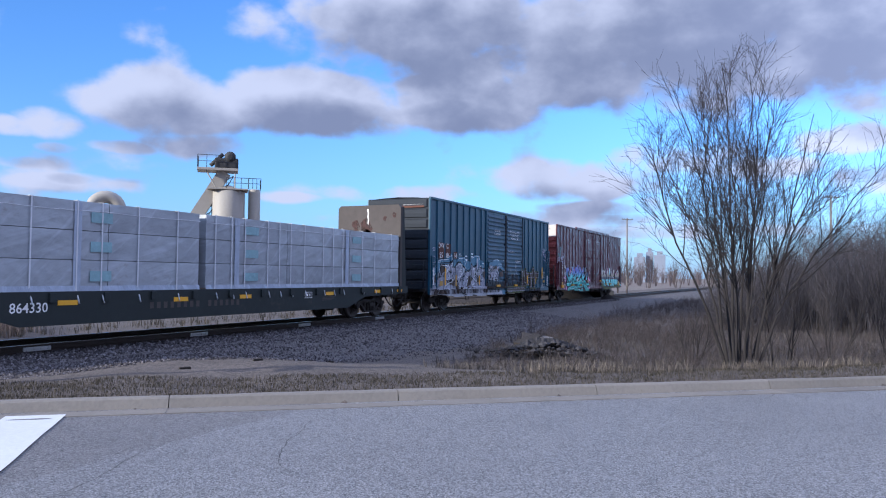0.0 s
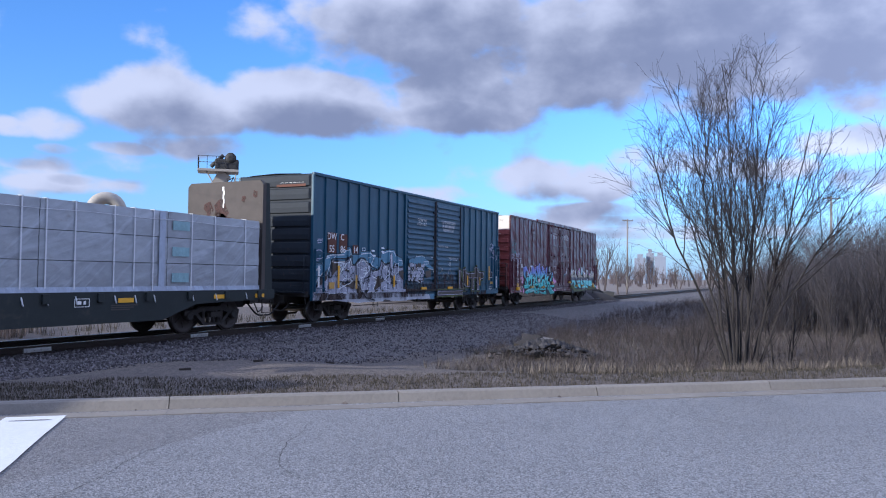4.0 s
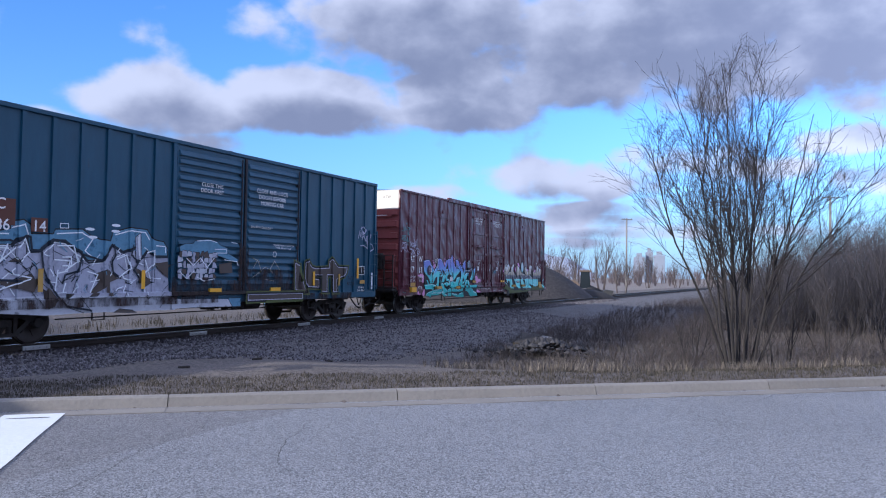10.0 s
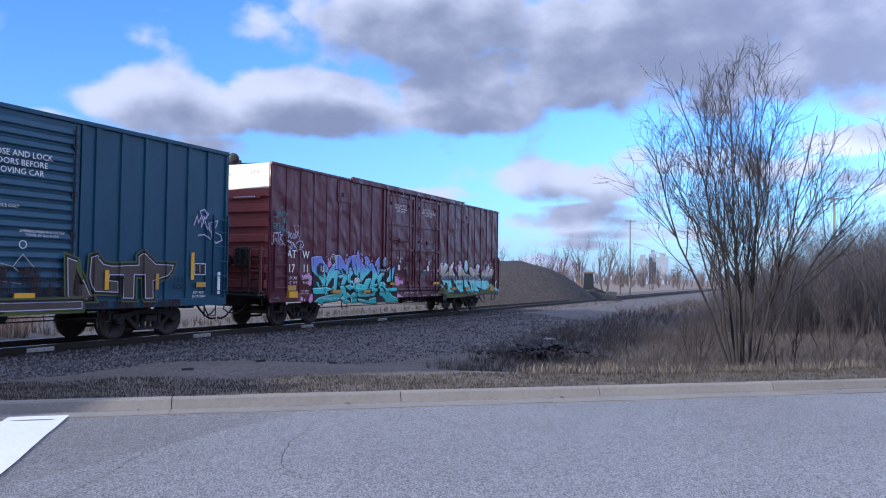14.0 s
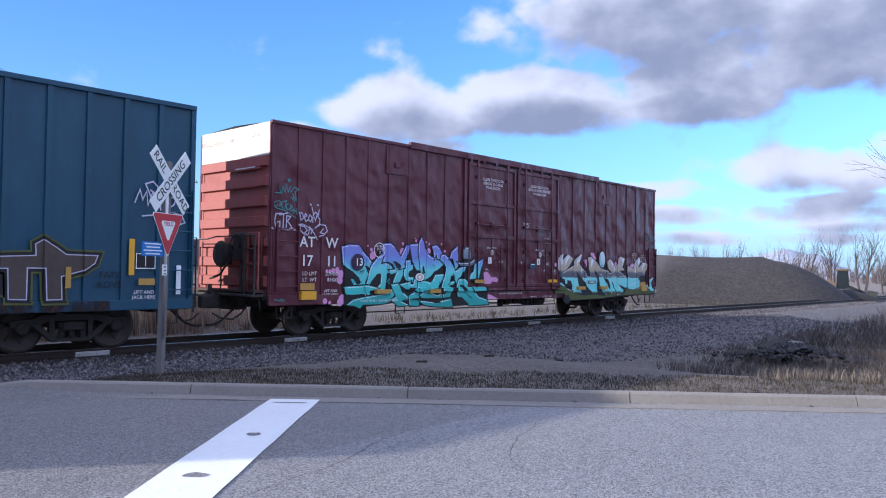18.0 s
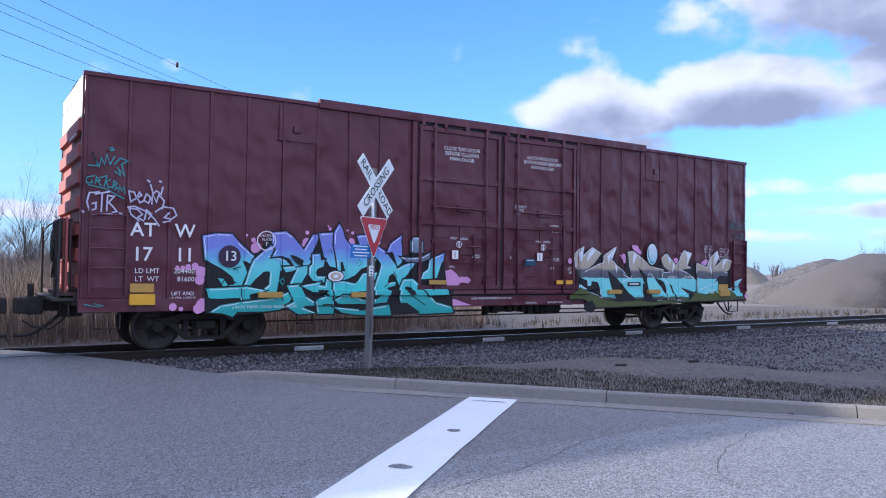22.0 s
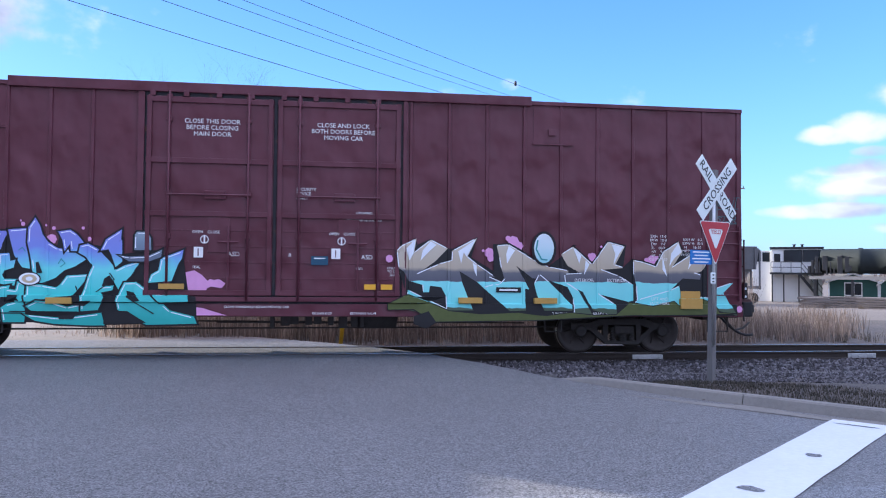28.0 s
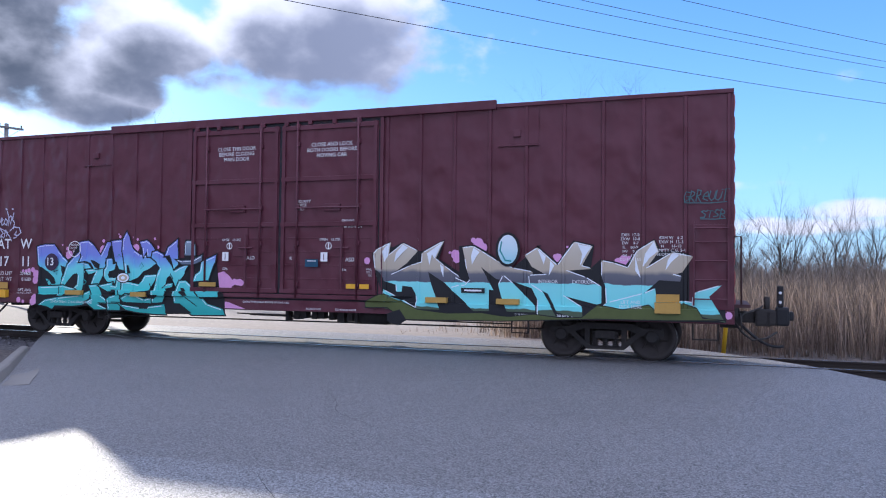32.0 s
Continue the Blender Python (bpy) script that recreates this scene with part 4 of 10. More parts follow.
def build_red_car():
    car = thing("boxcar", "maroon high-cube boxcar with teal and tan graffiti and double doors", "boxcar", pose(57.65, TRACK_Y, 0))
    H2, Z0, Z1 = 9.4, 1.02, 5.08
    left = [-9.34 + i * 0.74 for i in range(9)]
    right = [2.5 + i * 0.757 for i in range(10)]
    ribs = left + right
    wall, f = side_sheet(car, -H2, -2.6, Z0, Z1, ribs, 0.026, 0.022, M_RED, "side_wall", 0.03)
    side_sheet(car, 2.4, H2, Z0, Z1, ribs, 0.026, 0.022, M_RED, "side_wall", 0.03)
    shell(car, -H2, H2, Z0, Z1, M_RED)
    underframe(car, H2, 0.98)
    end_wall(car, -H2 + 0.05, -1, Z0, Z1, 0.44, M_REDEND, M_CREAM, 4.3, ((0.0, 0.0), (0.44, 0.0), (0.5, 0.085), (0.96, 0.085)))
    end_wall(car, H2 - 0.05, 1, Z0, Z1, 0.42, M_REDEND)
    # sills and top rails
    strip(car, "side_sill", -H2, H2, 0.8, 1.04, M_RED, -1.615, 0.08, 0.01)
    strip(car, "top_rail", -H2, -4.9, 5.03, 5.11, M_RED, -1.61, 0.07, 0.01)
    strip(car, "top_rail", 4.9, H2, 5.03, 5.11, M_RED, -1.61, 0.07, 0.01)
    strip(car, "top_rail", -4.9, 4.9, 5.0, 5.19, M_RED, -1.64, 0.1, 0.015, "raised door track rail")
    # doors
    # dark sheet and filler strip added to show the door gaps as shade
    strip(car, "door_backing", -2.6, 2.4, 1.0, 5.06, M_DOORGAP, -1.585, 0.04, 0.0)
    strip(car, "centre_post", -0.13, -0.07, 1.2, 4.95, M_DOORGAP, -1.6, 0.03, 0.006)
    strip(car, "door_frame", -2.62, -2.5, 1.04, 5.0, M_RED, -1.62, 0.08, 0.008)
    strip(car, "door_frame", 2.34, 2.42, 1.04, 5.0, M_RED, -1.62, 0.08, 0.008)
    for x0, x1 in ((-2.465, -0.135), (-0.065, 2.3)):
        d = strip(car, "door", x0, x1, 1.2, 4.93, M_RED, -1.605, 0.05, 0.01, "maroon plug door with raised framing")
        for a, b in ((x0 + 0.02, x0 + 0.1), (x1 - 0.1, x1 - 0.02)):
            bm = bmesh.new()
            box(bm, a, b, -1.65, -1.6, 1.2, 4.93, 0.006)
            part("stile", bm, M_RED, d)
        for z in (1.24, 2.72, 3.72, 4.86):
            bm = bmesh.new()
            box(bm, x0, x1, -1.645, -1.6, z - 0.05, z + 0.05, 0.01)
            part("door_rail", bm, M_RED, d)
        for k in range(4):
            z = 1.5 + k * 0.3
            bm = bmesh.new()
            box(bm, x0 + 0.1, x1 - 0.1, -1.613, -1.6, z, z + 0.03, 0.004)
            part("rib", bm, M_RED, d)
        for xx in (x0 + 0.42, x1 - 0.46):
            bm = bmesh.new()
            tube(bm, (xx, -1.66, 1.1), (xx, -1.66, 5.02), 0.024, n=8)
            for z in (1.4, 2.3, 3.1, 3.72, 4.5, 4.9):
                box(bm, xx - 0.05, xx + 0.05, -1.665, -1.6, z - 0.05, z + 0.05, 0.008)
            part("lock_rod", bm, M_RED, d, "vertical door lock rod")
        xm = (x0 + x1) / 2 + 0.1
        bm = bmesh.new()
        box(bm, xm - 0.2, xm + 0.2, -1.655, -1.6, 3.0, 3.16, 0.015)
        tube(bm, (x0 + 0.4, -1.67, 3.08), (x1 - 0.4, -1.67, 3.08), 0.02, n=6)
        part("latch", bm, M_RED, d, "door latch bar")
        bm = bmesh.new()
        box(bm, xm - 0.12, xm + 0.28, -1.628, -1.6, 2.0, 2.66, 0.01)
        part("lever_plate", bm, M_RED, d, "plate behind the door lever")
        bm = bmesh.new()
        tube(bm, (xm + 0.26, -1.68, 1.3), (xm + 0.26, -1.68, 2.5), 0.022, n=6)
        tube(bm, (xm + 0.08, -1.68, 2.2), (xm + 0.44, -1.68, 2.2), 0.02, n=6)
        part("door_lever", bm, M_RED, d)
    # door hanger brackets and lower track
    strip(car, "door_track", -4.6, 2.6, 1.08, 1.17, M_RED, -1.66, 0.09, 0.012, "lower door track")
    for x in np.arange(-2.4, 2.4, 0.6):
        strip(car, "hinge_block", x, x + 0.1, 4.92, 5.02, M_RED, -1.655, 0.06, 0.01)
    for x0 in (-5.75, 4.95):
        strip(car, "hatch_panel", x0, x0 + 0.82, 4.27, 4.98, M_RED, -1.578, 0.03, 0.004)
        strip(car, "hatch_handle", x0 + 0.3, x0 + 0.46, 4.42, 4.56, M_RED, -1.62, 0.05, 0.01)
        strip(car, "hatch_lip", x0 - 0.02, x0 + 0.84, 4.235, 4.265, M_RED, -1.6, 0.04, 0.004)
    for x0, x1 in ((-9.32, -8.55), (8.62, 9.38)):
        strip(car, "ladder_panel", x0, x1, 1.05, 2.62, M_RED, -1.613, 0.03, 0.008, "panel behind the ladder")
        ladder(car, x0 + 0.08, x1 - 0.08, -1.69, [1.25, 1.6, 1.95, 2.3, 2.55], M_RED)
    # end platform, brake wheel, grab irons
    for s in (-1, 1):
        bm = bmesh.new()
        box(bm, *sorted((s * (H2 - 0.05), s * (H2 + 0.28))), -1.45, 1.45, 1.1, 1.16)
        rails_of(bm, [(s * (H2 + 0.12), -1.45, 1.16), (s * (H2 + 0.12), -1.45, 2.4), (s * H2, -1.45, 2.4)], 0.018)
        for z in (1.5, 1.85, 2.2):
            rails_of(bm, [(s * (H2 + 0.12), -1.45, z), (s * (H2 + 0.11), -0.95, z)], 0.016)
        part("end_platform", bm, M_ENDGEAR, car, "end walkway with grab irons")
        coupler(car, s, H2)
        truck(car, s * 7.02)
    # end ladder, brake housing and walkway braces
    bm = bmesh.new()
    for y in (-1.42, -0.98):
        box(bm, -H2 - 0.2, -H2 - 0.16, y - 0.02, y + 0.02, 1.15, 2.5)
    for z in np.arange(1.4, 2.5, 0.36):
        tube(bm, (-H2 - 0.18, -1.42, z), (-H2 - 0.18, -0.98, z), 0.014, n=6)
    part("end_ladder", bm, M_REDEND, car, "rung ladder on the end wall")
    bm = bmesh.new()
    box(bm, -H2 - 0.26, -H2 - 0.02, -0.9, -0.45, 1.85, 2.5, 0.05)
    tube(bm, (-H2 - 0.14, -0.65, 1.9), (-H2 - 0.14, -0.65, 1.05), 0.03, n=6)
    hose(bm, [(-H2 - 0.2, -0.3, 1.9), (-H2 - 0.24, 0.1, 1.5), (-H2 - 0.2, 0.6, 1.4)], 0.03, 6)
    part("brake_housing", bm, M_STEEL, car, "hand brake gear housing")
    # crossover platform railing in front of the end
    bm = bmesh.new()
    X = -H2 - 0.3
    for y in (-1.45, -1.05, 1.45):
        box(bm, X - 0.02, X + 0.02, y - 0.02, y + 0.02, 1.05, 2.42)
    for z in (1.4, 1.75, 2.1):
        tube(bm, (X, -1.45, z), (X, -1.05, z), 0.014, n=6)
    hose(bm, [(X, -1.45, 2.42), (X, 0.2, 2.42), (X - 0.02, 0.6, 2.36), (X, 1.45, 2.36)], 0.016, 6)
    part("crossover_rail", bm, M_STEEL, car, "dark crossover railing on the end")
    bm = bmesh.new()
    box(bm, X - 0.1, -H2 + 0.02, -1.48, 1.48, 1.0, 1.06, 0.01)
    part("crossover_step", bm, M_STEEL, car, "dark grating step across the end")
    bm = bmesh.new()
    lathe(bm, [(0.05, -0.06), (0.3, -0.05), (0.33, 0.0), (0.3, 0.05), (0.05, 0.06)], 14, "x", (X + 0.08, 0.1, 2.0))
    box(bm, X + 0.02, -H2, -0.1, 0.3, 1.75, 2.25, 0.04)
    for k in range(6):
        tube(bm, (X + 0.1, 0.1 + 0.03 * (k % 2), 1.75 - k * 0.11), (X + 0.1, 0.13 - 0.03 * (k % 2), 1.64 - k * 0.11), 0.02, n=5)
    part("hand_brake", bm, M_STEEL, car, "round hand brake gear with its chain")
    bm = bmesh.new()
    for k in range(20):
        a, b = 2 * math.pi * k / 20, 2 * math.pi * (k + 1) / 20
        tube(bm, (-H2 - 0.3, -0.7 + 0.26 * math.cos(a), 2.2 + 0.26 * math.sin(a)), (-H2 - 0.3, -0.7 + 0.26 * math.cos(b), 2.2 + 0.26 * math.sin(b)), 0.016, n=5)
    for k in range(4):
        a = math.pi * k / 4
        tube(bm, (-H2 - 0.3, -0.7 + 0.25 * math.cos(a), 2.2 + 0.25 * math.sin(a)), (-H2 - 0.3, -0.7 - 0.25 * math.cos(a), 2.2 - 0.25 * math.sin(a)), 0.012, n=5)
    box(bm, -H2 - 0.32, -H2, -0.76, -0.64, 2.1, 2.3)
    part("brake_wheel", bm, M_STEEL, car, "hand brake wheel")
    bm = bmesh.new()
    box(bm, H2 + 0.78, H2 + 1.02, -0.24, 0.06, 0.72, 1.08, 0.04)
    box(bm, H2 + 0.98, H2 + 1.1, -0.16, 0.0, 0.82, 1.0, 0.03)
    et = part("tail_marker", bm, M_BLACK, car, "black end-of-train marker box on the last coupler")
    bm = bmesh.new()
    box(bm, H2 + 0.8, H2 + 0.92, -0.2, -0.06, 1.08, 1.5, 0.03)
    part("antenna", bm, M_BLACK, et)
    bm = bmesh.new()
    for z in (1.18, 1.36):
        tube(bm, (H2 + 0.86, -0.205, z), (H2 + 0.86, -0.2, z), 0.03, n=10)
    part("reflector", bm, M_PALE0, et)
    ROLLING.append((car, 57.65))
    return car, f, profile_fn(ribs, 0.026, 0.022)[1]


def press(bm, x0, x1, z0, z1):
    """A pressed rib: a bulge that swells towards its sharp lower lip."""
    ring = [(-1.6, z1), (-1.625, z1 - 0.03), (-1.658, z0 + 0.02), (-1.655, z0), (-1.6, z0)]
    a = [bm.verts.new((x0 + (0.03 if y < -1.61 else 0), y, z)) for y, z in ring]
    b = [bm.verts.new((x1 - (0.03 if y < -1.61 else 0), y, z)) for y, z in ring]
    for i in range(4):
        bm.faces.new((a[i], a[i + 1], b[i + 1], b[i]))
    bm.faces.new(a[::-1])
    bm.faces.new(b)
    bmesh.ops.recalc_face_normals(bm, faces=bm.faces)


def build_blue_car():
    car = thing("boxcar", "dark blue boxcar with white graffiti and ribbed sliding doors", "boxcar", pose(37.97, TRACK_Y, 0))
    H2, Z0, Z1 = 8.37, 0.98, 5.04
    left = [-8.31 + i * 0.723 for i in range(9)]
    right = [4.0 + i * 0.72 for i in range(7)]
    ribs = left + right
    f, cuts = profile_fn(ribs, 0.05, 0.045)
    side_sheet(car, -H2, -1.95, Z0, Z1, ribs, 0.05, 0.045, M_BLUE, "side_wall", 0.01)
    side_sheet(car, 3.6, H2, Z0, Z1, ribs, 0.05, 0.045, M_BLUE, "side_wall", 0.01)
    shell(car, -H2, H2, Z0, Z1, M_BLUE)
    underframe(car, H2, 0.94)
    end_wall(car, -H2 + 0.05, -1, Z0, Z1, 0.46, M_BLUEEND)
    end_wall(car, H2 - 0.05, 1, Z0, Z1, 0.46, M_BLUEEND)
    strip(car, "side_sill", -H2, H2, 0.8, 1.0, M_BLUE, -1.62, 0.09, 0.01)
    strip(car, "top_rail", -H2, H2, 4.98, 5.08, M_BLUE, -1.635, 0.1, 0.012)
    strip(car, "door_backing", -1.9, 3.6, 1.0, 5.0, M_BLUE, -1.58, 0.04, 0.0)
    strip(car, "door_post", -1.97, -1.85, 1.0, 4.98, M_BLUE, -1.625, 0.08, 0.01)
    strip(car, "door_post", 3.55, 3.63, 1.0, 4.98, M_BLUE, -1.625, 0.08, 0.01)
    for x0, x1 in ((-1.82, 0.8), (0.92, 3.52)):
        d = strip(car, "door", x0, x1, 1.15, 4.95, M_BLUE, -1.6, 0.05, 0.01, "blue sliding door with pressed ribs")
        for k in range(17):
            z = 1.3 + k * 0.212
            bm = bmesh.new()
            press(bm, x0 + 0.05, x1 - 0.05, z, z + 0.15)
            part("pressed_rib", bm, M_BLUE, d)
        bm = bmesh.new()
        tube(bm, (x1 - 0.16, -1.67, 1.1), (x1 - 0.16, -1.67, 4.9), 0.022, n=6)
        for z in (1.4, 2.4, 3.3, 4.4):
            box(bm, x1 - 0.22, x1 - 0.1, -1.67, -1.6, z, z + 0.1, 0.01)
        part("lock_rod", bm, M_DOORGAP, d, "dark rusty door lock rod")
        bm = bmesh.new()
        box(bm, x0 + 0.3, x0 + 0.9, -1.67, -1.6, 1.55, 1.62, 0.01)
        part("door_handle", bm, M_BLUE, d)
    strip(car, "door_track", -5.0, 3.9, 1.02, 1.12, M_STEEL, -1.68, 0.1, 0.012, "grimy lower door track")
    strip(car, "door_stop", 0.82, 0.9, 1.1, 4.95, M_DOORGAP, -1.64, 0.05, 0.008)
    ladder(car, 7.75, 8.3, -1.71, [1.2, 1.6, 2.0, 2.4, 2.8, 3.15], M_BLUE)
    ladder(car, -8.3, -7.8, -1.71, [1.2, 1.6, 2.0, 2.4], M_BLUE)
    for s in (-1, 1):
        bm = bmesh.new()
        box(bm, *sorted((s * (H2 - 0.05), s * (H2 + 0.25))), -1.4, 1.4, 1.05, 1.1)
        for z in (1.3, 1.7, 2.1):
            rails_of(bm, [(s * (H2 + 0.18), -1.4, z), (s * (H2 + 0.18), -0.9, z)], 0.016)
        rails_of(bm, [(s * (H2 + 0.18), -1.4, 1.1), (s * (H2 + 0.18), -1.4, 2.3), (s * H2, -1.4, 2.3)], 0.018)
        part("end_platform", bm, M_BLUEEND, car, "end walkway with grab irons")
        coupler(car, s, H2)
        truck(car, s * 6.15)
    ROLLING.append((car, 37.97))
    return car, f, cuts


def build_flatcar():
    xc, H2 = 16.9, 10.8
    car = thing("bulkhead_flatcar", "black bulkhead flatcar with yellow reflectors and a tall end wall", "flatcar", pose(xc, TRACK_Y, 0))
    bm = bmesh.new()
    box(bm, -H2, H2, -1.5, 1.5, 1.08, 1.2)
    part("deck", bm, M_TIE, car, "dark plank deck")
    bm = bmesh.new()
    prism(bm, [(-H2, 1.2), (H2, 1.2), (H2, 0.92), (H2 - 3.3, 0.84), (6.3, 0.46), (-6.3, 0.46), (-H2 + 3.3, 0.84), (-H2, 0.92)], -1.56, -1.5)
    part("side_sill", bm, M_FLAT, car, "deep fish-bellied side sill")
    bm = bmesh.new()
    prism(bm, [(-H2, 1.2), (H2, 1.2), (H2, 0.92), (H2 - 3.3, 0.84), (6.3, 0.46), (-6.3, 0.46), (-H2 + 3.3, 0.84), (-H2, 0.92)], 1.5, 1.56)
    part("side_sill", bm, M_FLAT, car)
    bm = bmesh.new()
    box(bm, -H2, H2, -0.35, 0.35, 0.62, 1.08)
    part("centre_sill", bm, M_STEEL, car)
    for s in (-1, 1):
        bm = bmesh.new()
        xa, xb = sorted((s * (H2 - 0.55), s * (H2 - 0.4)))
        end = [(-1.5, 1.2), (1.5, 1.2), (1.5, 4.4), (1.38, 4.52), (-1.38, 4.52), (-1.5, 4.4)]
        fa, fb = ([bm.verts.new((xx, y, z)) for y, z in end] for xx in (xa, xb))
        bm.faces.new(fa)
        bm.faces.new(fb[::-1])
        for i in range(6):
            bm.faces.new((fa[i], fb[i], fb[(i + 1) % 6], fa[(i + 1) % 6]))
        bmesh.ops.recalc_face_normals(bm, faces=bm.faces)
        b = part("bulkhead", bm, M_BULK, car, "tall weathered steel bulkhead")
        for y in (-1.48, -0.5, 0.5, 1.36):
            bm = bmesh.new()
            prism(bm, [(s * (H2 - 0.4), 1.2), (s * (H2 - 0.02), 1.2), (s * (H2 - 0.22), 4.45), (s * (H2 - 0.4), 4.45)], y, y + 0.12)
            part("brace", bm, M_FLAT, b)
        coupler(car, s, H2)
        truck(car, s * (H2 - 2.1))
        bm = bmesh.new()
        w = s * (H2 - 0.3)
        rails_of(bm, [(w - 0.2, -1.5, 0.95), (w - 0.2, -1.5, 0.5), (w + 0.2, -1.5, 0.5), (w + 0.2, -1.5, 0.95)], 0.02)
        part("stirrup", bm, M_STEEL, car)
    # stake pockets
    for i in range(15):
        x = -H2 + 0.9 + i * 1.42
        strip(car, "stake_pocket", x, x + 0.16, 0.96, 1.17, M_FLAT, -1.62, 0.06, 0.01)
    ROLLING.append((car, xc))
    return car, xc


def build_stack(x0, x1, xc_car, label):
    """Bundles of sawn lumber in white plastic wrap, three high, strapped."""
    xc = (x0 + x1) / 2
    st = thing("lumber_stack", label, "lumber stack", pose(xc, TRACK_Y, 1.2), "lumber stacks on the flatcar")
    L2 = (x1 - x0) / 2
    n = 3
    w = 2 * L2 / n
    for k, (z0, z1) in enumerate(((0.04, 0.702), (0.716, 1.372), (1.386, 2.05))):
        for i in range(n):
            a, b = -L2 + i * w + 0.01, -L2 + (i + 1) * w - 0.01
            bm = bmesh.new()
            nx, nz = 14, 4
            def pt(x, y, z):
                q = noise.noise(Vector((x * 1.3 + xc, y, z * 3.1 + k * 7))) + 0.5 * noise.noise(Vector((x * 4 + xc, y, z * 7)))
                return q * 0.02
            grid = []
            for iz in range(nz + 1):
                z = z0 + (z1 - z0) * iz / nz
                grid.append([bm.verts.new((a + (b - a) * ix / nx, -1.47 + pt(a + (b - a) * ix / nx, 0, z) + (0.006 if iz in (0, nz) else 0), z)) for ix in range(nx + 1)])
            for p, q in zip(grid, grid[1:]):
                for ix in range(nx):
                    bm.faces.new((p[ix], p[ix + 1], q[ix + 1], q[ix])).smooth = True
            back = [bm.verts.new((x, 1.46, z)) for x, z in ((a, z0), (b, z0), (b, z1), (a, z1))]
            bm.faces.new([*grid[-1], back[2], back[3]])
            bm.faces.new([*grid[0][::-1], back[0], back[1]])
            bm.faces.new([*[g[0] for g in grid], back[3], back[0]])
            bm.faces.new([*[g[-1] for g in grid][::-1], back[1], back[2]])
            bm.faces.new(back)
            bmesh.ops.recalc_face_normals(bm, faces=bm.faces)
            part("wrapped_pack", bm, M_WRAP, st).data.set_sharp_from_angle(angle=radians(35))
    # print on the bundles that shows pale through the wrap
    for x in (-L2 + 1.9, L2 - 3.2):
        for z in (0.22, 0.9, 1.58):
            bm = bmesh.new()
            box(bm, x - 0.3, x + 0.3, -1.498, -1.494, z, z + 0.24)
            part("printed_panel", bm, M_PRINT, st, "pale teal print under the wrap")
        bm = bmesh.new()
        box(bm, x - 0.75, x - 0.55, -1.498, -1.494, 0.06, 2.03)
        part("wrap_overlap", bm, M_OVERLAP, st, "bright overlap of the plastic wrap")
    xs = []
    x = -L2 + 0.35
    while x < L2:
        xs.append(x)
        x += rnd(0.55, 1.35)
    for x in xs:
        bm = bmesh.new()
        box(bm, x - 0.018, x + 0.018, -1.506, -1.5, -0.1, 2.06)
        box(bm, x - 0.022, x + 0.022, -1.505, 1.47, 2.055, 2.063)
        part("strap", bm, M_STRAP, st, "white webbing strap")
        bm = bmesh.new()
        hose(bm, [(x, -1.51, -0.02), (x + 0.005, -1.57, -0.14), (x + 0.02, -1.585, -0.24), (x + 0.035, -1.585, -0.28)], 0.017, 5)
        part("strap_end", bm, M_STRAP, st, "loose strap end hanging down")
    bm = bmesh.new()
    pts = [(x, -1.507 + 0.004 * math.sin(3 * x), 1.83 + 0.012 * math.sin(2.1 * x + xc)) for x in np.linspace(-L2, L2, 40)]
    hose(bm, pts, 0.007, 4)
    part("tie_line", bm, M_STRAP, st, "thin white line along the top bundles")
    bm = bmesh.new()
    prism(bm, [(-L2, -0.02), (L2, -0.02), (L2, 0.04), (-L2, 0.04)], -1.49, 1.45)
    part("dunnage", bm, M_CARD, st, "wooden dunnage under the bundles")
    bm = bmesh.new()
    n = int(2 * L2 / 0.16)
    prev = None
    for i in range(n + 1):
        x = -L2 + 2 * L2 * i / n
        a = bm.verts.new((x, -1.5, 0.12))
        b = bm.verts.new((x, -1.515 + 0.02 * rnd(-1, 1), -0.02 - 0.05 * rnd(0.2, 1)))
        if prev:
            bm.faces.new((prev[0], prev[1], b, a))
        prev = (a, b)
    part("wrap_skirt", bm, M_OVERLAP, st, "loose hem of the plastic wrap")
    ROLLING.append((st, xc))
    return st


red, red_f, red_cuts = build_red_car()
blue, blue_f, blue_cuts = build_blue_car()
flat, flat_x = build_flatcar()
stack_a = build_stack(16.1, 27.05, flat_x, "lumber bundles in whitish plastic wrap strapped to the flatcar")
stack_b = build_stack(6.9, 15.85, flat_x, "lumber bundles in whitish plastic wrap strapped to the flatcar")

# ---- paint and writing on the cars ----
M_PINK = mat("pink_spray", (0.72, 0.34, 0.6), 0.5, s1=2, s2=9, v1=0.1, v2=0.1, bump=0)
M_PALE = mat("pale_highlight", (0.82, 0.86, 0.9), 0.5, s1=2, s2=9, v1=0.08, v2=0.08, bump=0)
M_TAGTEAL = mat("teal_tag", (0.05, 0.3, 0.3), 0.5, bump=0)
M_FAINTTEAL = mat("worn_teal_tag", (0.07, 0.16, 0.17), 0.5, bump=0)
M_TAGWHITE = mat("lilac_tag", (0.55, 0.53, 0.66), 0.5, bump=0)
M_CREAMEYE = mat("cream_spot", (0.6, 0.48, 0.32), 0.5, bump=0)
M_PURPLE = mat("dark_purple_disc", (0.05, 0.026, 0.06), 0.5, bump=0)
M_BROWNTAG = mat("brown_letters", (0.085, 0.066, 0.056), 0.6, s1=2, s2=9, bump=0)
M_OLIVETAG = mat("olive_shade", (0.09, 0.11, 0.03), 0.6, bump=0)
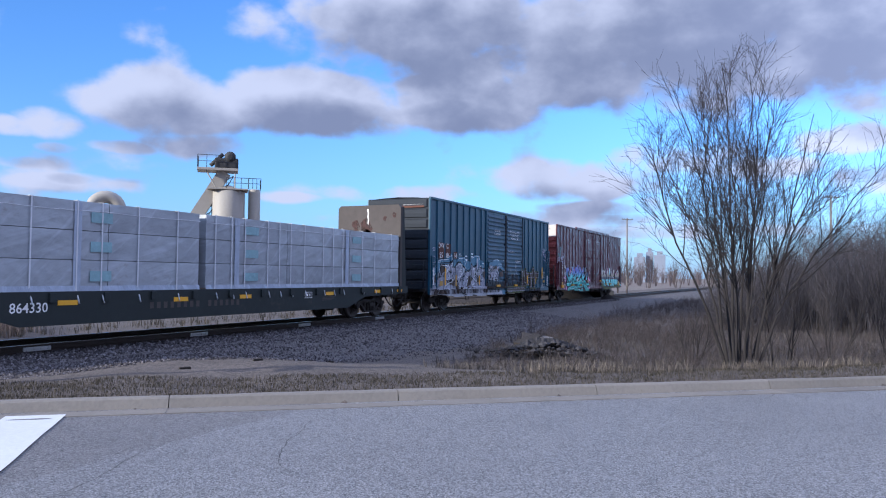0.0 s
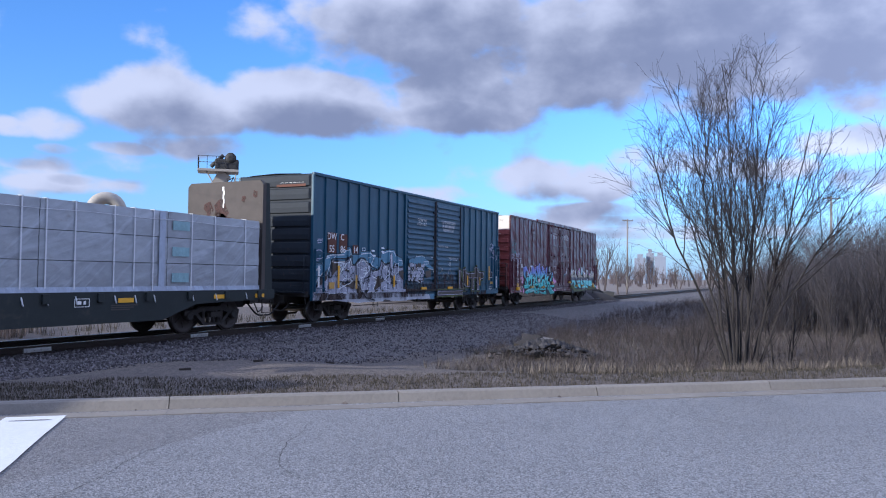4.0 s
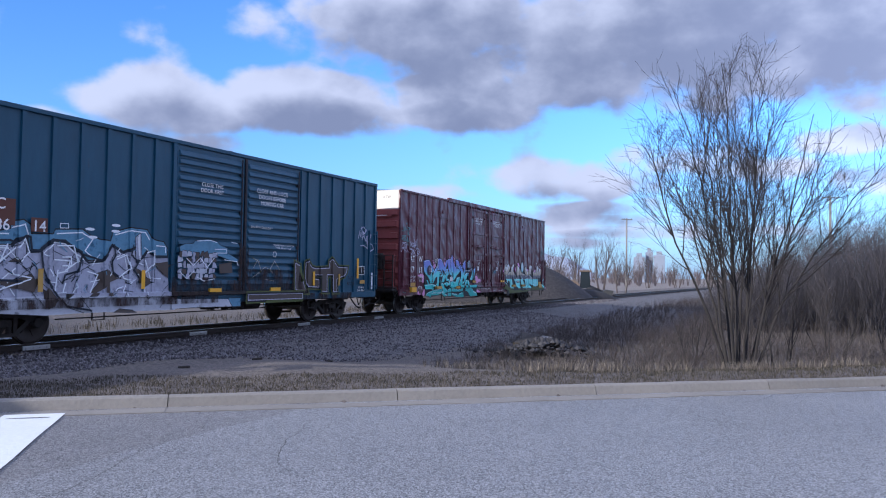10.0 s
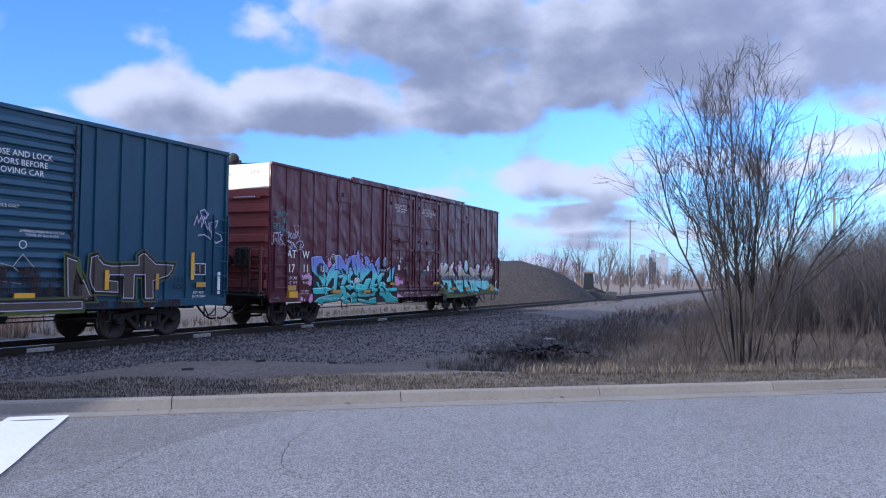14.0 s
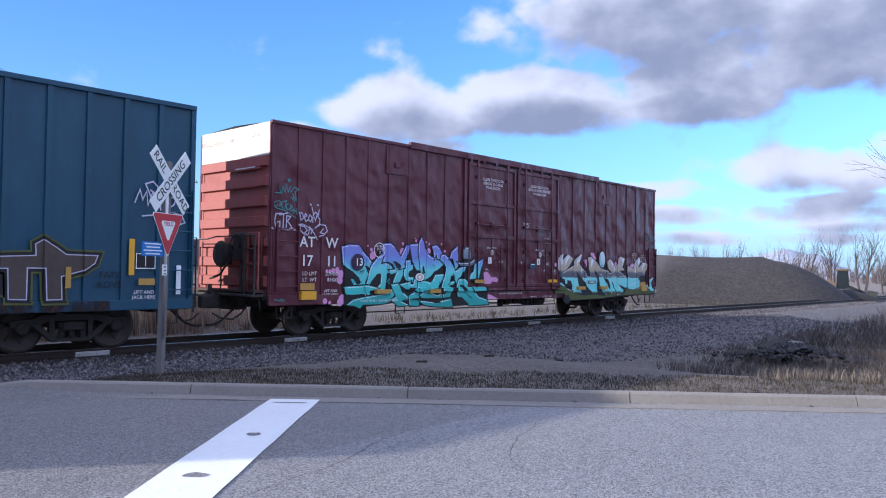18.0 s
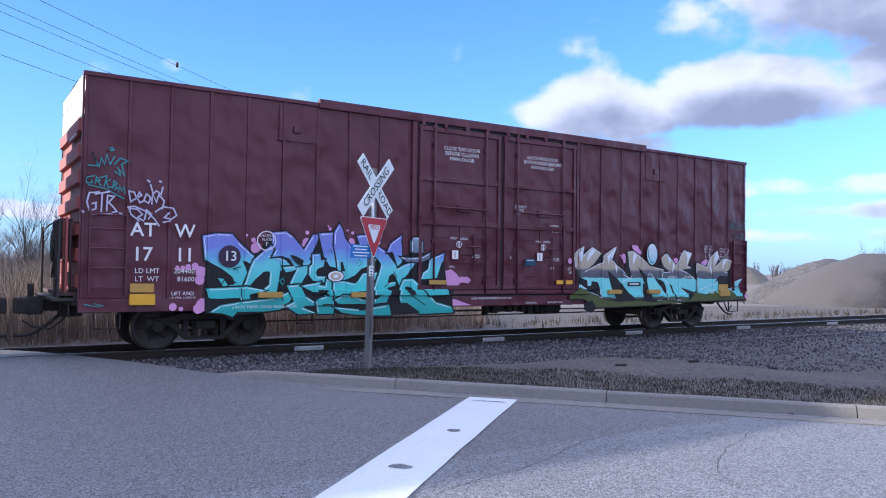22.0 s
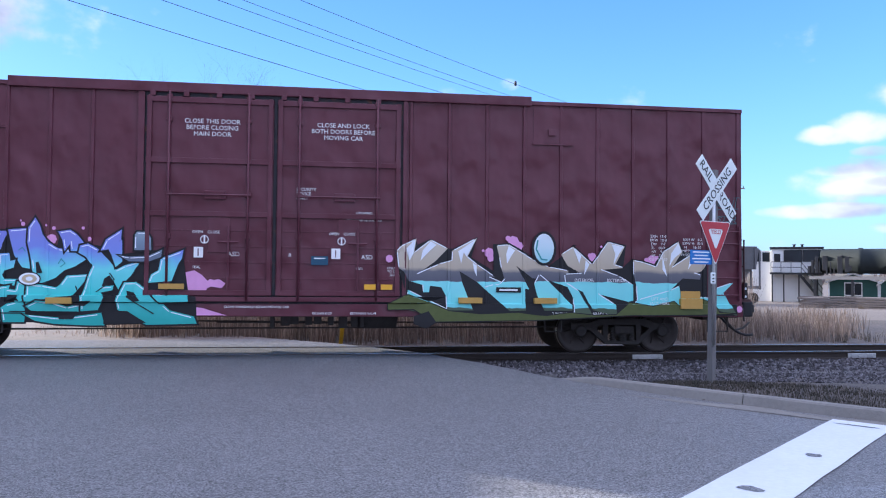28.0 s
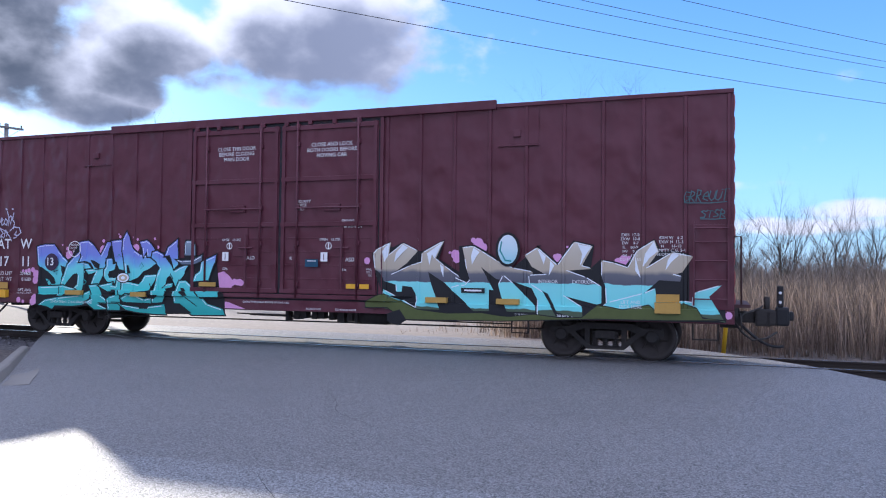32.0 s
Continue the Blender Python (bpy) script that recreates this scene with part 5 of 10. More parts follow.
M_SILL = mat("white_overspray", (0.5, 0.52, 0.58), 0.6, s1=1.5, s2=7, v1=0.25, v2=0.2, bump=0.05, dirt=(0.1, 0.07, 0.06), dirt_at=0.57)
M_TEAL = paint_fade("teal_to_violet", ((0.0, (0.04, 0.4, 0.36)), (0.3, (0.1, 0.6, 0.57)), (0.6, (0.2, 0.72, 0.73)), (0.72, (0.2, 0.45, 0.74)), (0.82, (0.21, 0.27, 0.7)), (1.0, (0.23, 0.25, 0.66))), 0.75, 2.3)
M_KNIFE = paint_fade("green_cyan_slate_tan", ((0.0, (0.075, 0.11, 0.06)), (0.15, (0.075, 0.11, 0.06)), (0.16, (0.22, 0.72, 0.71)), (0.48, (0.28, 0.76, 0.75)), (0.485, (0.1, 0.1, 0.13)),
                                              (0.6, (0.14, 0.14, 0.16)), (0.65, (0.5, 0.42, 0.31)), (0.9, (0.58, 0.51, 0.4)), (1.0, (0.66, 0.6, 0.5))), 0.73, 2.31, 0.5, 0.04)
M_ICEHAT = paint_fade("slate_blue_hat", ((0.0, (0.13, 0.17, 0.24)), (0.5, (0.2, 0.27, 0.34)), (1.0, (0.3, 0.38, 0.44))), 1.9, 2.45)
M_GREYINK = mat("grey_stencil", (0.22, 0.21, 0.2), 0.7, s1=3, s2=20, bump=0)
M_EGG = paint_fade("egg_blue", ((0.0, (0.35, 0.65, 0.7)), (0.5, (0.62, 0.78, 0.82)), (1.0, (0.75, 0.82, 0.86))), 1.9, 2.45)
M_FROST = mat("chalky_lilac_white", (0.4, 0.41, 0.5), 0.6, s1=2.2, s2=9, v1=0.5, v2=0.45, bump=0, dirt=(0.13, 0.15, 0.21), dirt_at=0.53, stretch=(1, 1, 0.8))

M_ICE = mat("pale_blue_spray", (0.12, 0.26, 0.38), 0.55, s1=2.4, s2=8, v1=0.45, v2=0.45, bump=0, dirt=(0.03, 0.1, 0.17), dirt_at=0.52)
M_LINEART = mat("dark_blue_outline", (0.012, 0.02, 0.035), 0.55, s1=2, s2=12, bump=0)
M_GRIME = mat("rust_stain", (0.035, 0.022, 0.02), 0.9, s1=2, s2=9, v1=0.3, v2=0.3, bump=0, dirt=(0.1, 0.045, 0.03), dirt_at=0.6)


def patchy(mt, scale, lo, hi, stretch=(1, 1, 1)):
    """Lets a thin coat of paint or dirt cover in patches only."""
    nt = mt.node_tree
    N, L = nt.nodes.new, nt.links.new
    tc, mp, no, mr = N("ShaderNodeTexCoord"), N("ShaderNodeMapping"), N("ShaderNodeTexNoise"), N("ShaderNodeMapRange")
    mp.inputs["Scale"].default_value = stretch
    L(tc.outputs["Object"], mp.inputs["Vector"])
    L(mp.outputs[0], no.inputs["Vector"])
    no.inputs["Scale"].default_value, no.inputs["Detail"].default_value, no.inputs["Roughness"].default_value = scale, 6, 0.65
    mr.inputs["From Min"].default_value, mr.inputs["From Max"].default_value = lo, hi
    L(no.outputs[0], mr.inputs["Value"])
    L(mr.outputs[0], nt.nodes["Principled BSDF"].inputs["Alpha"])


patchy(M_GRIME, 3.0, 0.4, 0.62, (1.5, 1, 0.5))
patchy(M_BULKRUST, 5.0, 0.38, 0.5)
patchy(M_SILL, 2.2, 0.28, 0.42)
patchy(M_FROST, 4.0, 0.3, 0.42, (1, 1, 0.7))


class Paint:
    """Flat painted shapes that follow a car's side, layer over layer."""

    def __init__(self, car, surface, xcuts, zcuts):
        self.car, self.surface, self.xcuts, self.zcuts, self.n = car, surface, xcuts, zcuts, 0
        self.group = 0
        self.bms = {}

    def poly(self, material, pts, name="graffiti", tx=None):
        if tx:
            pts = [tx(*p) for p in pts]
        self.n += 1
        self.group += 1
        bm = bmesh.new()
        vs = [bm.verts.new((x, 0, z)) for x, z in pts]
        try:
            bm.faces.new(vs).normal_update()
        except ValueError:
            bm.free()
            return
        bmesh.ops.triangulate(bm, faces=bm.faces[:])
        self.lay(bm, material, pts, name)

    def lay(self, bm, material, pts, name):
        x0, x1 = min(p[0] for p in pts), max(p[0] for p in pts)
        z0, z1 = min(p[1] for p in pts), max(p[1] for p in pts)
        for cuts, axis, lo, hi in ((self.xcuts, 0, x0, x1), (self.zcuts, 2, z0, z1)):
            for c in cuts:
                if lo < c < hi:
                    co, no = [0, 0, 0], [0, 0, 0]
                    co[axis], no[axis] = c, 1
                    bmesh.ops.bisect_plane(bm, geom=bm.verts[:] + bm.edges[:] + bm.faces[:], plane_co=co, plane_no=no)
        off = 0.003 + 0.00016 * self.n
        key = (name, material.name, self.group)
        V, F = self.bms.setdefault(key, ([], [], material))[:2]
        base = len(V)
        bm.verts.index_update()
        for v in bm.verts:
            V.append((v.co.x, self.surface(v.co.x, v.co.z) - off, v.co.z))
        for f in bm.faces:
            idx = [base + v.index for v in f.verts]
            F.append(idx if f.normal.y < 0 else idx[::-1])
        bm.free()

    def stroke(self, material, pts, w, name="graffiti", tx=None, closed=False):
        if tx:
            pts = [tx(*p) for p in pts]
        ps = [Vector(p) for p in pts]
        if closed:
            ps = ps + ps[:1]
        self.n += 1
        self.group += 1
        m, last = len(ps), len(ps) - 1
        rows = []
        bm = bmesh.new()
        for i, p in enumerate(ps):
            if closed and i in (0, last):
                d0, d1 = ps[last] - ps[last - 1], ps[1] - ps[0]
            else:
                d0, d1 = ps[i] - ps[max(i - 1, 0)], ps[min(i + 1, last)] - ps[i]
                d0, d1 = (d1 if i == 0 else d0), (d0 if i == last else d1)
            d0, d1 = d0.normalized(), d1.normalized()
            t = d0 + d1
            t = t.normalized() if t.length > 0.2 else d1
            q = Vector((-t.y, t.x))
            k = min(2.2, 1 / max(0.3, q.dot(Vector((-d1.y, d1.x)))))
            e = Vector((0, 0)) if closed else (-d1 if i == 0 else d0 if i == last else Vector((0, 0))) * w * 0.4
            rows.append([bm.verts.new((c.x, 0, c.y)) for c in (p + e - q * w / 2 * k, p + e + q * w / 2 * k)])
        if closed:
            bm.verts.remove(rows[-1][0])
            bm.verts.remove(rows[-1][1])
            rows[-1] = rows[0]
        for a, b in zip(rows, rows[1:]):
            try:
                bm.faces.new((a[0], b[0], b[1], a[1]))
            except ValueError:
                pass
        self.lay(bm, material, [(v.co.x, v.co.z) for v in bm.verts], name)

    def oval(self, material, x, z, rx, rz, name="graffiti", n=16):
        self.poly(material, [(x + rx * math.cos(2 * math.pi * i / n), z + rz * math.sin(2 * math.pi * i / n)) for i in range(n)], name)

    def ring(self, material, x, z, r, w, name="graffiti"):
        self.stroke(material, [(x + r * math.cos(2 * math.pi * i / 20), z + r * math.sin(2 * math.pi * i / 20)) for i in range(20)], w, name, closed=True)

    def shape(self, fill, line, pts, w=0.035, tx=None, name="graffiti"):
        self.poly(fill, pts, name, tx)
        self.stroke(line, pts, w, name, tx, closed=True)

    def done(self, labels):
        for (name, mname, _), (V, F, material) in self.bms.items():
            part(name, bars_mesh(name, V, F, material), None, self.car, labels.get(mname, ""))


GLYPHS = (
    ((0.1, 0), (0.15, 1), (0.6, 0.85), (0.55, 0.5), (0.15, 0.45), (0.7, 0.0)),
    ((0.8, 0.9), (0.3, 1.0), (0.1, 0.5), (0.3, 0.0), (0.8, 0.1), (0.75, 0.5), (0.45, 0.45)),
    ((0.0, 0.95), (0.85, 1.0), (0.45, 0.95), (0.4, 0.0)),
    ((0.8, 0.85), (0.4, 1.0), (0.15, 0.75), (0.65, 0.45), (0.6, 0.1), (0.1, 0.0)),
    ((0.1, 0.0), (0.1, 0.9), (0.5, 0.35), (0.85, 1.0), (0.8, 0.0)),
    ((0.15, 1.0), (0.1, 0.2), (0.45, 0.0), (0.75, 0.25), (0.8, 1.0)),
    ((0.1, 0.5), (0.8, 0.55), (0.6, 1.0), (0.2, 0.8), (0.15, 0.2), (0.75, 0.05)),
)


def scribble(paint, material, x, z, w, h, n, seed, width=0.03, name="tag"):
    """A quick handwritten tag: crowded, slanting strokes and an underline."""
    rng = random.Random(seed)
    for i in range(n):
        g = rng.choice(GLYPHS)
        cw = w / n * 1.25
        k = rng.uniform(0.8, 1.15)
        paint.stroke(material, [(x + w * i / n + px * cw + 0.15 * pz * h, z + pz * h * k + rng.uniform(-0.02, 0.02)) for px, pz in g], width, name)
    paint.stroke(material, [(x + 0.05 * w, z - 0.14 * h), (x + 0.6 * w, z - 0.2 * h), (x + w, z - 0.1 * h)], width, name)


def paint_red(car, f, cuts):
    def surface(x, z):
        y = f(x) if not -2.62 <= x <= 2.42 else -1.612
        if z < 1.055:
            y = min(y, -1.617)
        if 1.07 <= z <= 1.18 and -4.6 < x < 2.6:
            y = -1.664
        return y
    P = Paint(car, surface, [c for c in cuts] + [-2.63, -2.62, 2.42, 2.43, -4.6, 2.6], [1.05, 1.06, 1.07, 1.18, 1.19])

    def glints(pts, w, gap):
        # pale lines just inside the edges that look up and to the left
        area = sum(a[0] * b[1] - b[0] * a[1] for a, b in zip(pts, pts[1:] + pts[:1]))
        k = 1 if area > 0 else -1
        for a, b in zip(pts, pts[1:] + pts[:1]):
            e = Vector(b) - Vector(a)
            if e.length < 0.11:
                continue
            n = Vector((e.y, -e.x)).normalized() * k
            if n.y - 0.55 * n.x > 0.35:
                p, q = Vector(a) - n * gap + e * 0.08, Vector(b) - n * gap - e * 0.08
                P.stroke(M_PALE, [tuple(p), tuple(q)], w)

    def letter(fill, pts):
        P.stroke(M_BLACK, pts, 0.115, closed=True)
        P.stroke(fill, pts, 0.05, closed=True)
        P.poly(fill, pts)
        glints(pts, 0.016, 0.004)

    def knife(pts):
        P.stroke(M_KNIFE, pts, 0.03, closed=True)
        P.poly(M_KNIFE, pts)
        glints(pts, 0.018, -0.012)

    # pink clouds behind
    for x, z, r in ((-7.26, 1.54, 0.128), (-7.28, 1.39, 0.116), (-7.37, 1.65, 0.081), (-7.5, 1.63, 0.07), (-7.6, 1.61, 0.058), (-7.7, 1.62, 0.046), (-7.23, 0.91, 0.151), (-7.31, 0.81, 0.116), (-7.78, 0.88, 0.087), (-7.63, 0.83, 0.052), (-6.18, 2.03, 0.139), (-6.24, 2.19, 0.058), (-6.09, 1.95, 0.104), (-6.38, 2.28, 0.029), (-5.11, 2.17, 0.116), (-5.1, 2.38, 0.052), (-5.19, 2.09, 0.07), (-4.09, 2.21, 0.104), (-4.06, 2.41, 0.041), (-4.19, 2.46, 0.029), (-3.11, 2.12, 0.07), (-3.13, 2.2, 0.041), (-2.54, 2.06, 0.093), (-2.53, 2.3, 0.046), (-4.59, 2.48, 0.046), (-4.63, 2.54, 0.023), (-3.55, 2.42, 0.035), (-3.43, 2.22, 0.046), (-1.54, 1.47, 0.139), (-1.25, 1.43, 0.081), (-1.02, 1.41, 0.035), (-1.39, 1.31, 0.081)):
        P.oval(M_PINK, x, max(z, 0.84), r * 0.85, r * 0.9, "pink_cloud", 7)
    for pts in ([(-1.72, 1.62), (-1.55, 1.66), (-1.42, 1.58), (-1.3, 1.46), (-1.1, 1.5), (-0.98, 1.42), (-1.05, 1.33), (-1.25, 1.36), (-1.4, 1.28), (-1.5, 1.22), (-1.72, 1.2)], [(-1.6, 0.98), (-1.4, 0.96), (-1.15, 0.88), (-0.95, 0.82), (-1.5, 0.82)]):
        P.poly(M_PINK, pts, "pink_cloud")
    P.poly(M_BLACK, [(-7.26, 2.23), (-6.98, 2.31), (-6.67, 2.31), (-6.52, 2.19), (-6.38, 2.05), (-6.23, 1.92), (-6.12, 1.96), (-5.88, 2.32), (-5.85, 2.37), (-5.55, 2.39), (-5.4, 2.3), (-5.17, 2.03), (-4.98, 2.35), (-4.83, 2.39), (-4.51, 2.4), (-4.38, 2.61), (-4.3, 2.48), (-4.19, 2.21), (-4.0, 2.06), (-3.94, 2.37), (-3.72, 2.38), (-3.44, 2.05), (-3.57, 2.14), (-3.31, 2.11), (-3.2, 2.08), (-3.14, 2.23), (-2.88, 2.39), (-2.84, 2.2), (-2.84, 1.95), (-2.62, 1.99), (-2.65, 2.28), (-2.57, 2.37), (-2.4, 2.37), (-2.32, 2.2), (-2.32, 2.03), (-2.13, 2.01), (-2.17, 1.88), (-1.77, 2.02), (-1.65, 1.23), (-1.51, 1.16), (-1.49, 0.68), (-3.16, 0.64), (-3.99, 0.69), (-4.93, 0.69), (-5.28, 0.69), (-5.5, 0.78), (-6.7, 0.69), (-7.19, 0.77), (-7.2, 1.23), (-7.17, 1.67)])
    letter(M_TEAL, [(-7.22, 2.22), (-6.98, 2.27), (-6.68, 2.27), (-6.56, 2.13), (-6.38, 1.97), (-6.25, 1.86), (-6.24, 1.72), (-6.37, 1.78), (-6.5, 1.81), (-6.43, 1.65), (-6.37, 1.47), (-6.4, 1.27), (-6.47, 1.22), (-6.66, 1.21), (-6.79, 1.25), (-6.89, 1.4), (-6.84, 1.39), (-6.75, 1.27), (-6.6, 1.27), (-6.57, 1.34), (-6.63, 1.47), (-6.84, 1.63), (-7.0, 1.71), (-7.17, 1.8)])
    letter(M_TEAL, [(-6.21, 1.78), (-6.02, 1.95), (-5.77, 2.14), (-5.73, 2.01), (-5.94, 1.87), (-5.76, 1.84), (-5.57, 1.78), (-5.46, 1.66), (-5.57, 1.65), (-5.7, 1.59), (-5.72, 1.4), (-5.76, 1.18), (-5.86, 1.15), (-6.0, 1.13), (-5.99, 1.2), (-5.88, 1.29), (-5.86, 1.55), (-5.92, 1.6), (-6.03, 1.58), (-6.21, 1.42), (-6.35, 1.25), (-6.4, 1.28), (-6.33, 1.47), (-6.28, 1.62)])
    letter(M_TEAL, [(-7.13, 1.2), (-6.47, 1.23), (-6.36, 1.24), (-6.0, 1.18), (-6.3, 1.13), (-6.36, 0.95), (-6.48, 0.95), (-6.47, 1.07), (-6.92, 1.05), (-7.09, 1.06)])
    letter(M_TEAL, [(-7.05, 0.78), (-6.88, 0.88), (-6.5, 0.94), (-5.74, 1.02), (-5.49, 1.13), (-5.4, 1.14), (-5.55, 0.89), (-5.7, 0.82), (-6.0, 0.79), (-6.57, 0.79), (-6.65, 0.7), (-6.84, 0.77)])
    letter(M_TEAL, [(-5.83, 2.33), (-5.57, 2.36), (-5.43, 2.27), (-5.17, 1.98), (-4.96, 2.32), (-4.87, 2.32), (-4.98, 2.03), (-5.08, 1.82), (-4.98, 1.72), (-5.06, 1.62), (-5.26, 1.31), (-5.45, 1.29), (-5.35, 1.51), (-5.27, 1.65), (-5.43, 1.6), (-5.54, 1.58), (-5.58, 1.64), (-5.33, 1.66), (-5.46, 1.85), (-5.64, 1.91), (-5.81, 1.89), (-5.75, 2.01), (-5.83, 2.15)])
    letter(M_TEAL, [(-5.49, 1.26), (-5.26, 1.28), (-5.13, 1.04), (-4.93, 0.92), (-4.95, 0.87), (-5.16, 0.87), (-5.22, 0.82), (-4.93, 0.72), (-5.28, 0.72), (-5.46, 0.83), (-5.52, 0.87), (-5.36, 0.94), (-5.41, 1.11)])
    letter(M_TEAL, [(-4.81, 2.35), (-4.5, 2.38), (-4.46, 2.03), (-4.42, 1.83), (-4.41, 1.68), (-4.57, 1.71), (-4.7, 1.91), (-4.77, 2.17)])
    letter(M_TEAL, [(-4.96, 1.91), (-4.83, 1.92), (-4.81, 1.77), (-4.73, 1.79), (-4.75, 1.7), (-4.89, 1.65), (-4.94, 1.55), (-4.89, 1.45), (-4.69, 1.45), (-4.72, 1.38), (-4.95, 1.41), (-5.03, 1.51), (-5.03, 1.65), (-4.96, 1.74)])
    letter(M_TEAL, [(-4.64, 1.4), (-4.5, 1.37), (-4.54, 1.14), (-4.52, 0.87), (-4.53, 0.72), (-4.85, 0.72), (-4.89, 0.94), (-4.81, 1.0), (-4.66, 1.04), (-4.72, 1.18), (-4.94, 1.17), (-5.17, 1.27), (-4.82, 1.33), (-4.84, 1.27), (-4.67, 1.25)])
    letter(M_TEAL, [(-4.48, 2.14), (-4.47, 2.41), (-4.38, 2.55), (-4.32, 2.45), (-4.27, 2.28), (-4.14, 2.12), (-3.98, 2.02), (-3.67, 1.98), (-3.42, 1.95), (-3.5, 1.86), (-3.69, 1.73), (-3.87, 1.66), (-4.02, 1.52), (-4.18, 1.45), (-4.31, 1.41), (-4.35, 1.52), (-4.39, 1.66), (-4.41, 1.83), (-4.45, 2.02)])
    letter(M_TEAL, [(-4.48, 1.36), (-4.24, 1.35), (-3.98, 1.3), (-3.9, 1.37), (-3.8, 1.52), (-3.43, 1.55), (-3.51, 1.47), (-3.65, 1.28), (-3.72, 1.2), (-3.96, 1.18), (-4.17, 1.14), (-4.33, 1.11), (-4.46, 1.0), (-4.49, 1.14)])
    letter(M_TEAL, [(-4.45, 0.98), (-4.3, 1.06), (-4.04, 1.04), (-3.78, 0.95), (-3.42, 1.04), (-3.34, 1.01), (-3.34, 0.95), (-3.64, 0.9), (-3.97, 0.9), (-4.23, 0.91), (-4.39, 0.93)])
    letter(M_TEAL, [(-3.94, 2.33), (-3.77, 2.36), (-3.67, 2.29), (-3.44, 2.01), (-3.73, 2.02), (-3.75, 2.18), (-3.85, 2.04), (-3.88, 2.21)])
    letter(M_TEAL, [(-4.47, 0.82), (-3.87, 0.75), (-3.2, 0.84), (-3.15, 0.66), (-3.43, 0.66), (-3.99, 0.69), (-4.31, 0.74)])
    letter(M_TEAL, [(-3.57, 2.08), (-3.45, 2.11), (-3.29, 2.02), (-3.09, 1.8), (-2.95, 1.63), (-2.79, 1.72), (-2.54, 1.8), (-2.64, 1.67), (-2.71, 1.56), (-2.83, 1.44), (-2.88, 1.29), (-2.98, 1.48), (-3.06, 1.59), (-3.18, 1.51), (-3.23, 1.32), (-3.02, 1.34), (-3.03, 1.3), (-3.27, 1.25), (-3.17, 1.15), (-3.21, 1.06), (-3.26, 0.94), (-3.52, 0.92), (-3.53, 1.17), (-3.49, 1.28), (-3.42, 1.51), (-3.34, 1.74), (-3.47, 1.91), (-3.59, 1.98)])
    letter(M_TEAL, [(-2.86, 1.25), (-2.79, 1.4), (-2.59, 1.41), (-2.39, 1.26), (-2.19, 1.15), (-2.1, 1.0), (-1.98, 0.89), (-1.56, 0.78), (-1.52, 0.69), (-2.38, 0.67), (-2.69, 0.82), (-2.88, 0.94), (-2.91, 1.1)])
    letter(M_TEAL, [(-3.19, 2.04), (-3.12, 2.2), (-2.89, 2.36), (-2.9, 2.22), (-2.96, 2.14), (-2.88, 2.18), (-2.87, 1.82), (-2.95, 1.75), (-3.02, 1.95), (-3.08, 2.06)])
    letter(M_TEAL, [(-2.34, 1.45), (-2.3, 1.56), (-2.17, 1.64), (-2.13, 1.86), (-1.78, 2.0), (-1.8, 1.88), (-1.86, 1.79), (-1.97, 1.48)])
    letter(M_TEAL, [(-2.27, 1.2), (-1.69, 1.22), (-1.67, 1.1), (-2.15, 1.08)])
    letter(M_ICEHAT, [(-2.61, 2.28), (-2.57, 2.34), (-2.42, 2.34), (-2.36, 2.24), (-2.35, 2.05), (-2.61, 2.05)])
    letter(M_ICEHAT, [(-2.86, 1.91), (-2.72, 1.88), (-2.37, 1.9), (-2.16, 2.0), (-2.17, 1.92), (-2.37, 1.84), (-2.72, 1.84)])
    P.poly(M_BLACK, [(-4.35, 1.78), (-4.3, 1.79), (-4.23, 1.59), (-4.33, 1.58)])
    P.poly(M_BLACK, [(-5.48, 1.91), (-5.35, 1.89), (-5.18, 1.8), (-5.2, 1.68), (-5.33, 1.73)])
    P.poly(M_BLACK, [(-2.76, 1.27), (-2.62, 1.24), (-2.5, 1.09), (-2.62, 1.07), (-2.74, 1.15)])
    P.poly(M_BLACK, [(-3.18, 1.36), (-3.12, 1.51), (-3.09, 1.36)])
    P.poly(M_BLACK, [(-2.38, 1.46), (-2.65, 1.46), (-2.71, 1.52), (-2.55, 1.56)])
    P.poly(M_BLACK, [(-3.58, 1.08), (-3.35, 1.09), (-3.48, 0.99), (-3.71, 1.0)])
    P.poly(M_BLACK, [(-3.93, 0.82), (-3.6, 0.85), (-3.67, 0.75), (-3.91, 0.75)])
    P.poly(M_BLACK, [(-3.13, 0.91), (-2.73, 0.9), (-2.38, 0.68), (-3.14, 0.66)])
    P.stroke(M_BLACK, [(-6.75, 1.27), (-6.67, 1.36), (-6.58, 1.34)], 0.02)
    P.stroke(M_BLACK, [(-6.64, 1.61), (-6.5, 1.65)], 0.02)
    P.stroke(M_BLACK, [(-6.86, 1.32), (-6.79, 1.43)], 0.02)
    P.stroke(M_BLACK, [(-5.36, 1.66), (-5.0, 1.72)], 0.02)
    P.stroke(M_BLACK, [(-5.65, 1.85), (-5.63, 0.97)], 0.02)
    P.stroke(M_BLACK, [(-6.47, 1.22), (-6.46, 0.97)], 0.02)
    P.stroke(M_BLACK, [(-3.06, 1.59), (-2.98, 1.48), (-3.29, 1.25)], 0.02)
    P.stroke(M_BLACK, [(-2.62, 1.07), (-2.26, 0.85)], 0.02)
    P.stroke(M_BLACK, [(-4.75, 0.89), (-3.6, 0.88)], 0.02)
    P.stroke(M_BLACK, [(-5.16, 0.86), (-4.54, 0.86)], 0.02)
    P.stroke(M_BLACK, [(-3.65, 1.35), (-3.6, 1.21)], 0.02)
